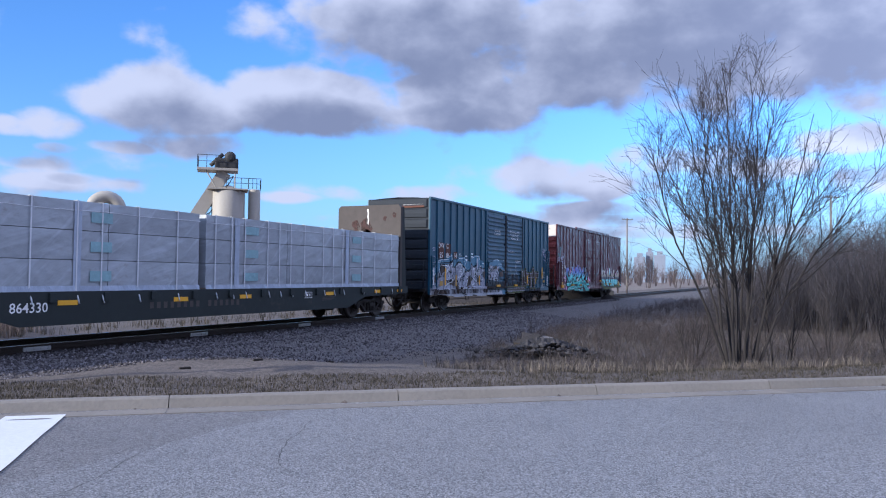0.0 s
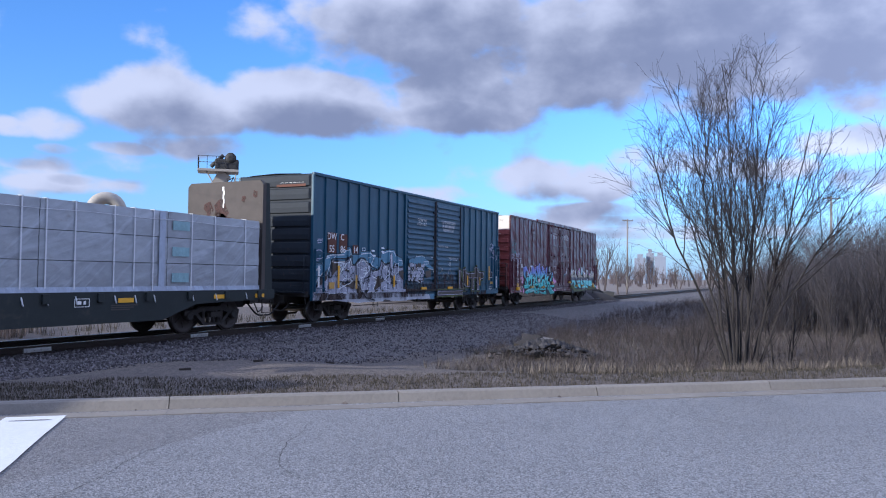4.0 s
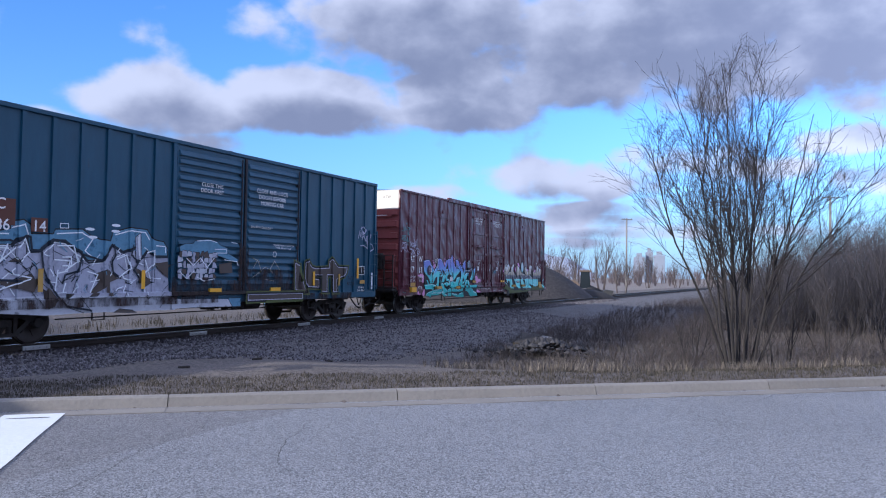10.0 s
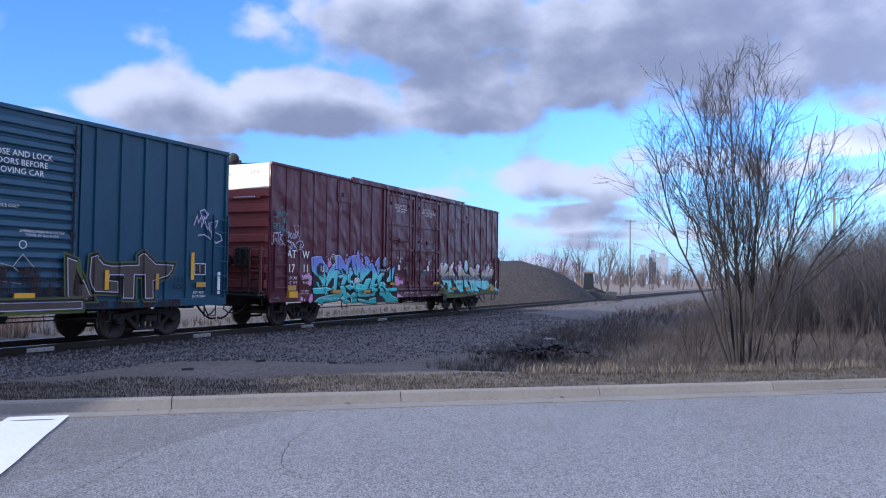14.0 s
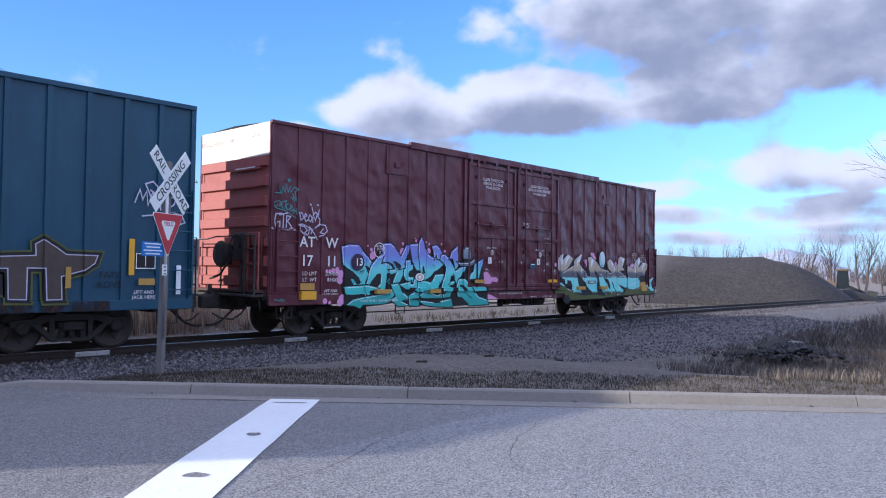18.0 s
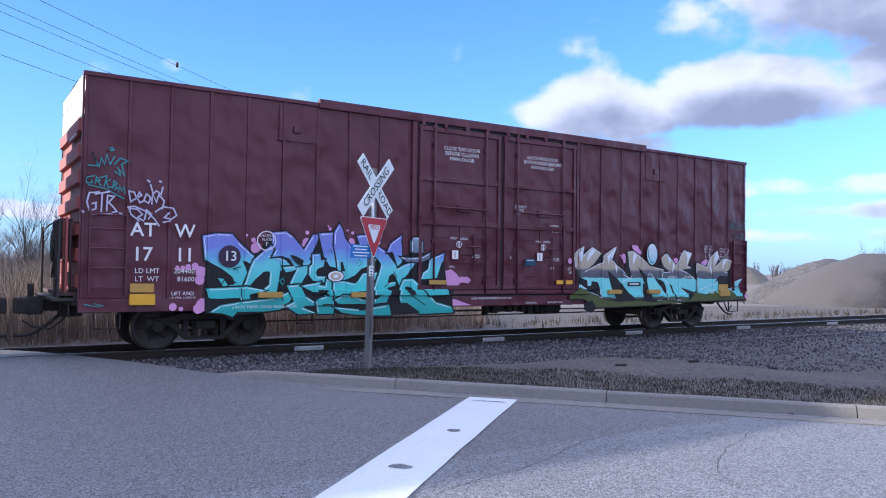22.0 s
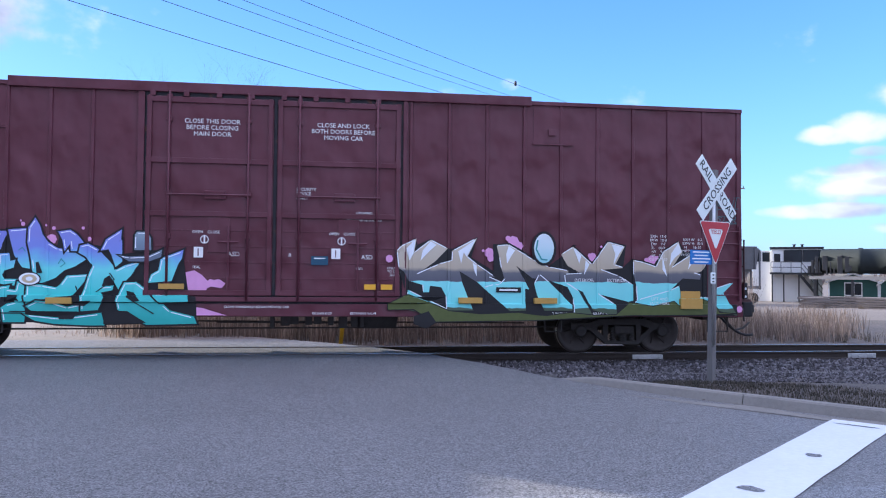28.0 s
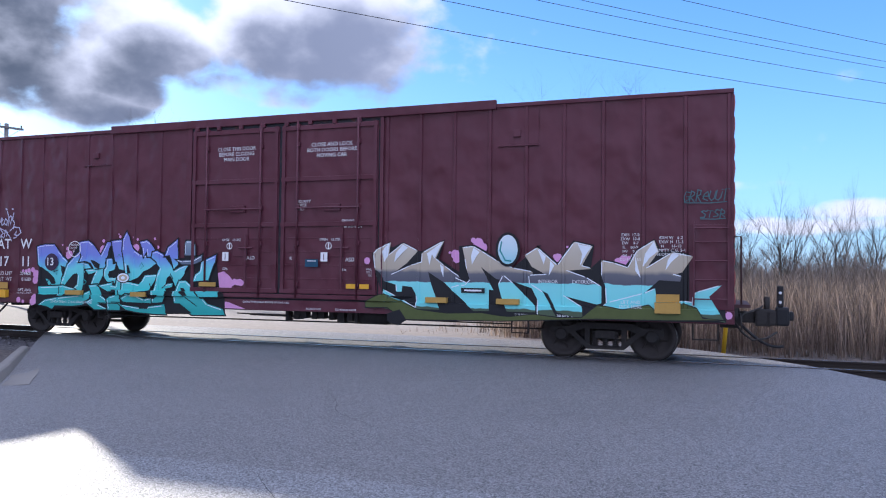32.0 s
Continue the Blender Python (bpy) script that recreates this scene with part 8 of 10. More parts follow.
    P.stroke(M_TAGWHITE, [(7.23, 2.68), (7.46, 2.71), (7.65, 2.59)], 0.03, "tag")
    P.stroke(M_TAGWHITE, [(7.57, 3.04), (7.59, 2.82)], 0.03, "tag")
    P.stroke(M_TAGWHITE, [(7.82, 2.72), (7.84, 2.7)], 0.03, "tag")
    letters("FATS\nROVE", 0.19, M_BLACK, car, 6.60, 1.39, -1.632, 0.004, name="tag")
    # brown repaint squares under the marks
    for x0, x1, z0, z1 in ((-7.53, -6.98, 2.42, 3.12), (-6.8, -6.29, 2.55, 3.1), (-5.93, -5.54, 2.45, 2.75)):
        P.poly(M_RUST, [(x0, z0), (x1, z0), (x1, z1), (x0, z1)], "repaint_square")
    P.poly(M_BLACK, [(7.13, 1.63), (7.52, 1.63), (7.52, 1.92), (7.13, 1.92)], "data_panel")
    P.stroke(M_INK, [(7.13, 1.63), (7.52, 1.63), (7.52, 1.92), (7.13, 1.92)], 0.018, "data_panel", closed=True)
    P.stroke(M_INK, [(7.32, 1.68), (7.32, 1.88)], 0.015, "data_panel")
    P.ring(M_INK, 2.13, 2.21, 0.08, 0.016, "dial")
    P.done({M_FROST.name: "white to pale blue sprayed letters", M_BLACK.name: "black sprayed outlines", M_BROWNTAG.name: "brown sprayed letters", M_SILL.name: "chalky white overspray"})
    for x, z, w0, h, mm in ((-6.85, 1.6, 0.11, 0.78, M_YELLOW), (-5.69, 1.42, 0.12, 0.5, M_AMBER), (-2.9, 1.44, 0.11, 0.46, M_YELLOW), (-0.43, 1.15, 0.46, 0.1, M_YELLOW), (2.2, 1.15, 0.46, 0.1, M_YELLOW), (-8.05, 1.6, 0.1, 0.72, M_INK),
                            (4.3, 1.48, 0.11, 0.46, M_YELLOW), (5.82, 1.44, 0.1, 0.4, M_AMBER), (7.02, 1.85, 0.11, 0.72, M_YELLOW), (7.34, 1.36, 0.34, 0.13, M_AMBER), (8.02, 1.4, 0.1, 0.6, M_PALE), (-7.27, 1.3, 0.32, 0.22, M_AMBER)):
        yy = -1.735 if z < 1.2 else -1.66
        strip(car, "reflector", x - w0 / 2, x + w0 / 2, z - h / 2, z + h / 2, mm, yy, 0.012 if z > 1.2 else 0.06, 0.002, "yellow reflector strip")
    Y, YD = -1.63, -1.68

    def w(body, size, x, z, y=Y, **kw):
        letters(body, size, M_INK, car, x, z, y, **kw)
    w("DW", 0.33, -7.26, 2.98, bold=0.008)
    w("C", 0.33, -6.62, 2.98, bold=0.008)
    w("55", 0.34, -7.26, 2.55, bold=0.008)
    w("86", 0.34, -6.57, 2.55, bold=0.008)
    w("14", 0.34, -5.74, 2.56, bold=0.008)
    w("CLOSE THIS\nDOOR FIRST", 0.16, -0.58, 3.93, YD)
    w("CLOSE AND LOCK\nDOORS BEFORE\nMOVING CAR", 0.18, 2.03, 3.9, YD)
    w("SECURITY DEVICE ONLY", 0.09, 1.55, 2.99, YD)
    w("OPENING MAIN W 8-0 H 12-8\nTOTAL W 16-0 H 12-8", 0.08, 2.6, 2.45, YD)
    w("LIFT AND\nJACK HERE", 0.1, 7.3, 1.1)
    bm = bmesh.new()
    box(bm, -8.385, -8.381, -1.3, -0.1, 4.62, 4.95)
    rp = part("repaint_square", bm, M_RUST, car)
    for z, n in ((3.6, 2), (3.15, 3)):
        bm = bmesh.new()
        for j in range(n):
            box(bm, -8.402, -8.396, 0.25 - 0.05 * j, 0.6, z - j * 0.07, z - j * 0.07 + 0.018)
        part("writing", bm, M_INK, car, "small unreadable white stencilling")
    bm = bmesh.new()
    for j in range(6):
        box(bm, -8.39, -8.386, -1.25 + j * 0.17, -1.13 + j * 0.17, 4.75, 4.83)
    part("writing", bm, M_INK, rp)


def paint_flat(car):
    for x, z, w0 in ((-5.17, 0.95, 0.5), (-1.77, 0.95, 0.5), (0.78, 0.97, 0.5), (5.13, 0.99, 0.46), (8.38, 1.02, 0.46), (10.1, 1.02, 0.4)):
        strip(car, "reflector", x - w0 / 2, x + w0 / 2, z - 0.055, z + 0.055, M_YELLOW, -1.575, 0.014, 0.002, "yellow reflector strip")
    letters("864330", 0.3, M_INK, car, -6.1, 0.85, -1.566, 0.01)
    # the owner's name, worn to dull blocks
    for k, x in enumerate(np.linspace(-2.75, 0.45, 15)):
        if k == 8:
            continue
        strip(car, "worn_letter", x - 0.06, x + 0.06, 0.74, 0.9, M_BULK, -1.564, 0.003, 0.0)
    bm = bmesh.new()
    for a, b, c, d in ((3.7, 4.1, 0.86, 0.875), (3.7, 4.1, 1.04, 1.055), (3.7, 3.715, 0.875, 1.04), (4.085, 4.1, 0.875, 1.04), (3.78, 3.88, 0.92, 1.0), (3.94, 4.0, 0.92, 1.0)):
        box(bm, a, b, -1.566, -1.561, c, d)
    part("data_panel", bm, M_INK, car, "small white stencilled panel")
    for k in range(3):
        strip(car, "writing", 4.7, 5.5 - 0.12 * k, 0.86 - 0.05 * k, 0.885 - 0.05 * k, M_BULK, -1.564, 0.003, 0.0)
    rng = random.Random(88)
    for y0, z0, w0, h0 in ((0.1, 3.62, 0.34, 0.42), (0.62, 3.7, 0.2, 0.3), (-0.75, 3.95, 0.1, 0.14), (0.25, 3.35, 0.5, 0.2), (-1.2, 4.1, 0.12, 0.16)):
        bm = bmesh.new()
        ring = [(y0 + w0 * math.cos(a) * rng.uniform(0.5, 1.1), z0 + h0 * math.sin(a) * rng.uniform(0.5, 1.1)) for a in np.linspace(0, 5.9, 13)]
        bm.faces.new([bm.verts.new((H_BULK - 0.556, y, z)) for y, z in ring])
        part("rust_patch", bm, M_BULKRUST, car, "flaking rust patch on the bulkhead")
    bm = bmesh.new()
    for k in range(5):
        box(bm, H_BULK - 0.557, H_BULK - 0.554, 0.02 - 0.02 * (k % 2), 0.06 - 0.02 * (k % 2) + 0.008 * k, 3.72 + 0.13 * k, 3.85 + 0.13 * k)
    part("paint_streak", bm, M_WHITE, car, "white streak run down the bulkhead")


H_BULK = 10.8
paint_red(red, red_f, red_cuts)
paint_blue(blue, blue_f, blue_cuts)
paint_flat(flat)

# ---- plants ----
def at_az(az, d, z=0.0):
    """The place d metres off in the direction of azimuth az (degrees left of +y)."""
    a = radians(az)
    return Vector((-math.sin(a) * d, math.cos(a) * d, z))


class Twigs:
    """Collects tapered limbs as plain vertex and face lists."""

    def __init__(self):
        self.v, self.f = [], []

    def limb(self, pts, radii, n):
        start = len(self.v)
        for i, (p, r) in enumerate(zip(pts, radii)):
            d = (pts[min(i + 1, len(pts) - 1)] - pts[max(i - 1, 0)]).normalized()
            u = d.cross(Vector((0.31, 0.95, 0.05))).normalized()
            w = d.cross(u)
            for k in range(n):
                a = 2 * math.pi * k / n
                q = p + r * (math.cos(a) * u + math.sin(a) * w)
                self.v.append((q.x, q.y, q.z))
        for i in range(len(pts) - 1):
            for k in range(n):
                j = (k + 1) % n
                a = start + i * n
                self.f.append((a + k, a + j, a + n + j, a + n + k))

    def mesh(self, name, material):
        return bars_mesh(name, self.v, self.f, material)


def grow(rng, wood, fine, p, d, length, r, level, top, up=0.12, wander=0.16, kids=(6, 5, 4), angle=0.55, sides=(6, 5, 4, 3, 3), ratio=(0.55, 0.5, 0.5), thin=0.5):
    n = 6 if level == 0 else 4 if level == 1 else 3
    pts, rad = [p.copy()], [r]
    q, dd = p.copy(), d.copy()
    tip = 0.28 if level == 0 else 0.35
    for i in range(n):
        dd = (dd + Vector((rng.uniform(-1, 1), rng.uniform(-1, 1), rng.uniform(-0.6, 1))) * wander + Vector((0, 0, up))).normalized()
        q = q + dd * (length / n)
        pts.append(q.copy())
        rad.append(r * (1 - (1 - tip) * (i + 1) / n))
    (wood if level <= 1 else fine).limb(pts, rad, sides[min(level, 4)])
    if level >= top:
        return
    for k in range(kids[min(level, len(kids) - 1)]):
        f = rng.uniform(0.25, 1.0) * n
        i = min(int(f), n - 1)
        s = pts[i].lerp(pts[i + 1], f - i)
        ax = Vector((rng.uniform(-1, 1), rng.uniform(-1, 1), rng.uniform(-0.2, 0.5))).normalized()
        nd = ((pts[i + 1] - pts[i]).normalized() * math.cos(angle) + ax * math.sin(angle)).normalized()
        grow(rng, wood, fine, s, nd, length * ratio[min(level, 2)] * rng.uniform(0.7, 1.2), rad[i] * thin, level + 1, top, up, wander * 1.1, kids, angle, sides, ratio, thin)


def clump_tree(label, loc, stems, height, wide, r, seed):
    """A clump of slim stems in a tight bundle that opens into a round crown of fine twigs."""
    rng = random.Random(seed)
    wood, fine = Twigs(), Twigs()

    def line(p, d, length, n, wander, up, r0, r1, to, sides):
        pts, q, dd = [p.copy()], p.copy(), d.copy()
        for i in range(n):
            dd = (dd + Vector((rng.uniform(-1, 1), rng.uniform(-1, 1), rng.uniform(-0.7, 0.7))) * wander + Vector((0, 0, up))).normalized()
            q = q + dd * (length / n)
            pts.append(q.copy())
        to.limb(pts, [r0 + (r1 - r0) * i / n for i in range(n + 1)], sides)
        return pts

    def shoot(pts, f, angle, rise):
        g = f * (len(pts) - 1)
        i = min(int(g), len(pts) - 2)
        s, d = pts[i].lerp(pts[i + 1], g - i), (pts[i + 1] - pts[i]).normalized()
        side = d.cross(Vector((rng.uniform(-1, 1), rng.uniform(-1, 1), rng.uniform(-0.3, 1)))).normalized()
        return s, (d * math.cos(angle) + side * math.sin(angle) + Vector((0, 0, rise))).normalized()

    for k in range(stems):
        a = 2.4 * k + rng.uniform(-0.4, 0.4)
        out = wide * ((k + 0.5) / stems) ** 0.75 * rng.uniform(0.85, 1.1)
        base = Vector((math.cos(a), math.sin(a), 0)) * (0.06 + 0.28 * out / wide) + Vector((0, 0, -0.2))
        top = height * math.sqrt(max(0.2, 1 - 0.62 * (out / wide) ** 2)) * rng.uniform(0.9, 1.04)
        reach = Vector((math.cos(a) * out, math.sin(a) * out, top)) - base
        rr = r * rng.uniform(0.65, 1.15)
        stem, sway = [], Vector((0, 0, 0))
        for i in range(13):
            g = i / 12
            sway += Vector((rng.uniform(-1, 1), rng.uniform(-1, 1), 0)) * 0.075 * (0.3 + g)
            stem.append(base + Vector((reach.x * (0.65 * g + 0.35 * g * g), reach.y * (0.65 * g + 0.35 * g * g), reach.z * g)) + sway)
        wood.limb(stem, [rr + (0.006 - rr) * (i / 12) ** 0.8 for i in range(13)], 6)
        for b in range(13):
            f = rng.uniform(0.24, 0.98)
            s, nd = shoot(stem, f, rng.uniform(0.45, 0.85), 0.22)
            bl = (0.6 + 1.9 * (1 - f)) * rng.uniform(0.7, 1.2)
            br = min(0.014, rr * (1 - f) * 0.5 + 0.004)
            limb = line(s, nd, bl, 7, 0.11, 0.07, br, 0.004, wood, 4)
            for c in range(int(3 + 4 * bl)):
                g = rng.uniform(0.2, 1.0)
                s2, nd2 = shoot(limb, g, rng.uniform(0.4, 0.8), 0.12)
                tl = rng.uniform(0.3, 0.85) * (0.6 + 0.5 * min(bl, 1.2))
                tw = line(s2, nd2, tl, 5, 0.1, 0.04, 0.0046, 0.0022, fine, 3)
                for e in range(3):
                    s3, nd3 = shoot(tw, rng.uniform(0.2, 1.0), rng.uniform(0.5, 1.0), 0.0)
                    line(s3, nd3, tl * rng.uniform(0.25, 0.55), 3, 0.1, 0.05, 0.0032, 0.002, fine, 3)
    tr = thing("bare_tree", label, "tree", Matrix.Translation(loc))
    part("trunk", wood.mesh("trunk", M_BARK), None, tr, "brown-grey stems")
    part("crown", fine.mesh("crown", M_TWIG), None, tr, "leafless fine twigs")
    return tr


def bare_tree(label, loc, stems, height, lean, r, top, seed, kids, group="", spread=0.35, bark=None, twig=None, angle=0.55, up=0.12, thin=0.5, ratio=(0.55, 0.5, 0.5)):
    rng = random.Random(seed)
    wood, fine = Twigs(), Twigs()
    for k in range(stems):
        a = 2 * math.pi * k / stems + rng.uniform(-0.4, 0.4)
        out = lean * rng.uniform(0.15, 1.0)
        base = Vector((math.cos(a) * spread * rng.uniform(0.3, 1), math.sin(a) * spread * rng.uniform(0.3, 1), -0.15))
        d = Vector((math.cos(a) * out, math.sin(a) * out, 1)).normalized()
        grow(rng, wood, fine, base, d, height * rng.uniform(0.78, 1.02) * (1 - 0.22 * out), r * rng.uniform(0.6, 1.1), 0, top, up, 0.1, kids, angle, ratio=ratio, thin=thin)
    tr = thing("bare_tree", label, "tree", Matrix.Translation(loc), group)
    part("trunk", wood.mesh("trunk", bark or M_BARK), None, tr, "brown-grey stems")
    part("crown", fine.mesh("crown", twig or M_TWIG), None, tr, "leafless fine twigs")
    return tr


def brush(name, label, spots, low, high, stems, material, seed, r=0.008, lean=0.45, twigs=3):
    """Leafless undergrowth: clumps of thin stems with side twigs."""
    rng = random.Random(seed)
    tw = Twigs()
    for x, y, z, *tall in spots:
        h = tall[0] if tall else rng.uniform(low, high)
        for k in range(stems):
            a = rng.uniform(0, 6.283)
            d = Vector((math.cos(a) * lean * rng.random(), math.sin(a) * lean * rng.random(), 1)).normalized()
            p = Vector((x + rng.uniform(-0.15, 0.15), y + rng.uniform(-0.15, 0.15), z - 0.05))
            L = h * rng.uniform(0.6, 1.0)
            mid = p + d * L * 0.5 + Vector((rng.uniform(-1, 1), rng.uniform(-1, 1), 0)) * 0.05 * L
            end = p + d * L + Vector((math.cos(a), math.sin(a), 0)) * 0.12 * L * rng.random()
            tw.limb([p, mid, end], [r, r * 0.75, r * 0.3], 3)
            for j in range(twigs):
                f = rng.uniform(0.35, 0.95)
                s = p.lerp(end, f)
                v = Vector((rng.uniform(-1, 1), rng.uniform(-1, 1), rng.uniform(0.4, 1.4))).normalized()
                tw.limb([s, s + v * L * rng.uniform(0.12, 0.3)], [r * 0.5, r * 0.2], 3)
    ob = new(name, tw.mesh(name, material))
    return tagged(ob, label, "undergrowth", kind="stuff")


def grass(name, label, spots, low, high, blades, width, material, seed, lean=0.5):
    """Dry grass: tufts of narrow bent blades."""
    rng = random.Random(seed)
    v, f = [], []
    for x, y, z in spots:
        for k in range(blades):
            h = rng.uniform(low, high)
            a, b = rng.uniform(0, 6.283), rng.uniform(0, 6.283)
            px, py = x + rng.uniform(-0.09, 0.09), y + rng.uniform(-0.09, 0.09)
            wx, wy = math.cos(a) * width, math.sin(a) * width
            lx, ly = math.cos(b) * lean * h * rng.random(), math.sin(b) * lean * h * rng.random()
            n = len(v)
            v += [(px - wx, py - wy, z - 0.02), (px + wx, py + wy, z - 0.02), (px + lx * 0.4 + wx * 0.7, py + ly * 0.4 + wy * 0.7, z + h * 0.6),
                  (px + lx * 0.4 - wx * 0.7, py + ly * 0.4 - wy * 0.7, z + h * 0.6), (px + lx, py + ly, z + h)]
            f += [(n, n + 1, n + 2, n + 3), (n + 3, n + 2, n + 4)]
    return tagged(new(name, bars_mesh(name, v, f, material)), label, "grass", kind="stuff")


def verge_spots(n, q0, q1, s0, s1, seed, power=1.0):
    rng = random.Random(seed)
    out = []
    for i in range(n):
        s, q = s0 + (s1 - s0) * rng.random() ** power, rng.uniform(q0, q1)
        p = KERB0 + KDIR * s + KNOR * q
        if p.y < 12.9 - 0.3 * rng.random():
            out.append((p.x, p.y, ground_z(p.x, p.y)))
    return out


M_STRAW = island_stone("straw_blades", (0.075, 0.063, 0.052), (0.125, 0.106, 0.088), (0.22, 0.185, 0.155))
M_MATTED = island_stone("ditch_blades", (0.042, 0.036, 0.034), (0.08, 0.069, 0.062), (0.15, 0.13, 0.115))
M_OLIVE = island_stone("matted_grass", (0.036, 0.032, 0.024), (0.07, 0.06, 0.046), (0.15, 0.128, 0.102))
M_REEDS = island_stone("reed_stems", (0.13, 0.096, 0.078), (0.24, 0.185, 0.15), (0.42, 0.33, 0.27))


def let_through(mt, share):
    """Thin dry blades let some of the light behind them through."""
    nt = mt.node_tree
    p, out = nt.nodes["Principled BSDF"], nt.nodes["Material Output"]
    tr, mx = nt.nodes.new("ShaderNodeBsdfTranslucent"), nt.nodes.new("ShaderNodeMixShader")
    nt.links.new(p.inputs["Base Color"].links[0].from_socket, tr.inputs["Color"])
    mx.inputs[0].default_value = share
    nt.links.new(p.outputs[0], mx.inputs[1])
    nt.links.new(tr.outputs[0], mx.inputs[2])
    nt.links.new(mx.outputs[0], out.inputs["Surface"])


let_through(M_REEDS, 0.5)
let_through(M_OLIVE, 0.35)
M_BRUSH = island_stone("brush_stems", (0.036, 0.029, 0.028), (0.068, 0.054, 0.05), (0.15, 0.12, 0.105))
# brown stems greyed towards blue, the haze painted in
M_THICKET = island_stone("thicket_stems", (0.045, 0.042, 0.048), (0.075, 0.068, 0.075), (0.12, 0.106, 0.112))
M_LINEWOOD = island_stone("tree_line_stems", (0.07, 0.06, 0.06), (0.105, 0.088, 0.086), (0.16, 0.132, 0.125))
# horizon stems are paler because haze is put into their colours
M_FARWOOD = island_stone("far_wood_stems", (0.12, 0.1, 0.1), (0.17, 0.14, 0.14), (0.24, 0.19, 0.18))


def build_plants():
    grass("verge_grass", "short dry winter grass on the verge", verge_spots(9000, 0.2, 2.1, 1.5, 30, 1, 1.3), 0.02, 0.06, 4, 0.005, M_OLIVE, 2, 0.9)
    rng = random.Random(3)
    sp = [p for p in verge_spots(1100, 1.8, 2.7, 12, 36, 3) if rng.random() < 0.25 + 0.75 * (noise.noise(Vector(p) * 0.9) > 0)]
    grass("verge_tufts", "pale dry tufts along the ditch edge", sp, 0.06, 0.26, 6, 0.005, M_STRAW, 4, 0.7)
    sp = [p for p in verge_spots(5200, 2.0, 15.0, 10.5, 42, 5) if p[1] < ditch_edge(p[0]) + rng.gauss(0, 0.35) and p[0] > 13.6]
    grass("ditch_grass", "matted grey-brown grass in the ditch", sp, 0.05, 0.22, 7, 0.007, M_MATTED, 6, 1.0)
    sp = [p for p in verge_spots(3000, 2.6, 18.0, 12.5, 50, 7) if p[1] < ditch_edge(p[0]) - 0.4 + rng.gauss(0, 0.3) and p[0] > 14.5]
    for i in range(1500):
        x = rng.uniform(24, 75)
        y = rng.uniform(3.0, ditch_edge(x) + 0.2)
        sp.append((x, y, ground_z(x, y)))
    brush("ditch_brush", "tangled leafless brush in the ditch", [p for p in sp if math.hypot(p[0] - 19.6, p[1] - 6.4) > 1.3], 0.25, 0.8, 4, M_BRUSH, 8, 0.005, 0.9, 5)
    rng = random.Random(9)
    sp = []
    while len(sp) < 620:
        az, d = rng.uniform(-103, -84), rng.uniform(33, 52)
        el = float(np.interp(-az, [84, 86, 88, 90, 92, 94, 103], [0.3, 1.1, 2.6, 4.1, 5.2, 5.4, 5.8]))
        p = at_az(az, d)
        sp.append((p.x, p.y, -0.6, (2.25 + d * math.tan(radians(el))) * rng.uniform(0.35, 1.02)))
    brush("thicket", "dense brown leafless thicket", sp, 1.2, 4.0, 6, M_THICKET, 10, 0.016, 0.45, 12)
    # stand of stems behind the track
    rng = random.Random(11)
    sp = [(x, y, far_z(x, y)) for x, y in ((rng.uniform(-6, 20), rng.uniform(20.2, 28)) for i in range(4000)) if x < 0.76 * y - 0.6 + rng.uniform(-1, 0.4)]
    grass("reeds", "tall dry brown reeds behind the track", [p for p in sp if p[0] < 0.57 * p[1]], 0.6, 2.15, 6, 0.009, M_REEDS, 12, 0.35)
    grass("low_reeds", "lower dry reeds thinning out along the track", [p for p in sp if p[0] >= 0.57 * p[1]], 0.3, 0.95, 5, 0.009, M_REEDS, 16, 0.4)
    sp = [(x, y, far_z(x, y)) for x, y in ((rng.uniform(-7, 20), rng.uniform(22, 30)) for i in range(640)) if x < 0.5 * y - 1.0]
    brush("reed_brush", "leafless shrubs among the reeds", sp, 1.4, 2.9, 6, M_BRUSH, 13, 0.008, 0.45, 8)
    rng = random.Random(17)
    sp = []
    while len(sp) < 520:
        az, d = rng.uniform(-15, 16), rng.uniform(52, 88)
        p = at_az(az, d)
        sp.append((p.x, p.y, -0.9, rng.uniform(2.4, 3.2) + 3.4 * max(0.0, noise.noise(Vector((az * 0.45, d * 0.06, 2))) + 0.25) * rng.uniform(0.6, 1.0)))
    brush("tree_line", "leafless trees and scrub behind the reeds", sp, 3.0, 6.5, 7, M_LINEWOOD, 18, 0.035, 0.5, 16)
    sp = [(x, y, far_z(x, y)) for x, y in ((rng.uniform(13, 60), rng.uniform(19.6, 22.0)) for i in range(520))]
    grass("trackside_grass", "pale dry grass along the far side of the track", sp, 0.08, 0.35, 6, 0.008, M_OLIVE, 14, 0.6)
    sp = [(x, y, far_z(x, y)) for x, y in ((rng.uniform(-9, -6), rng.uniform(20, 30)) for i in range(120))]
    grass("roadside_grass", "dry grass at the far roadside", sp, 0.1, 0.4, 6, 0.008, M_REEDS, 15, 0.5)
    # the big multi-stemmed tree by the kerb and its lesser neighbours
    clump_tree("multi-stemmed bare tree with a round crown of fine twigs", (17.0, 1.3, -0.15), 16, 6.2, 2.8, 0.034, 21)
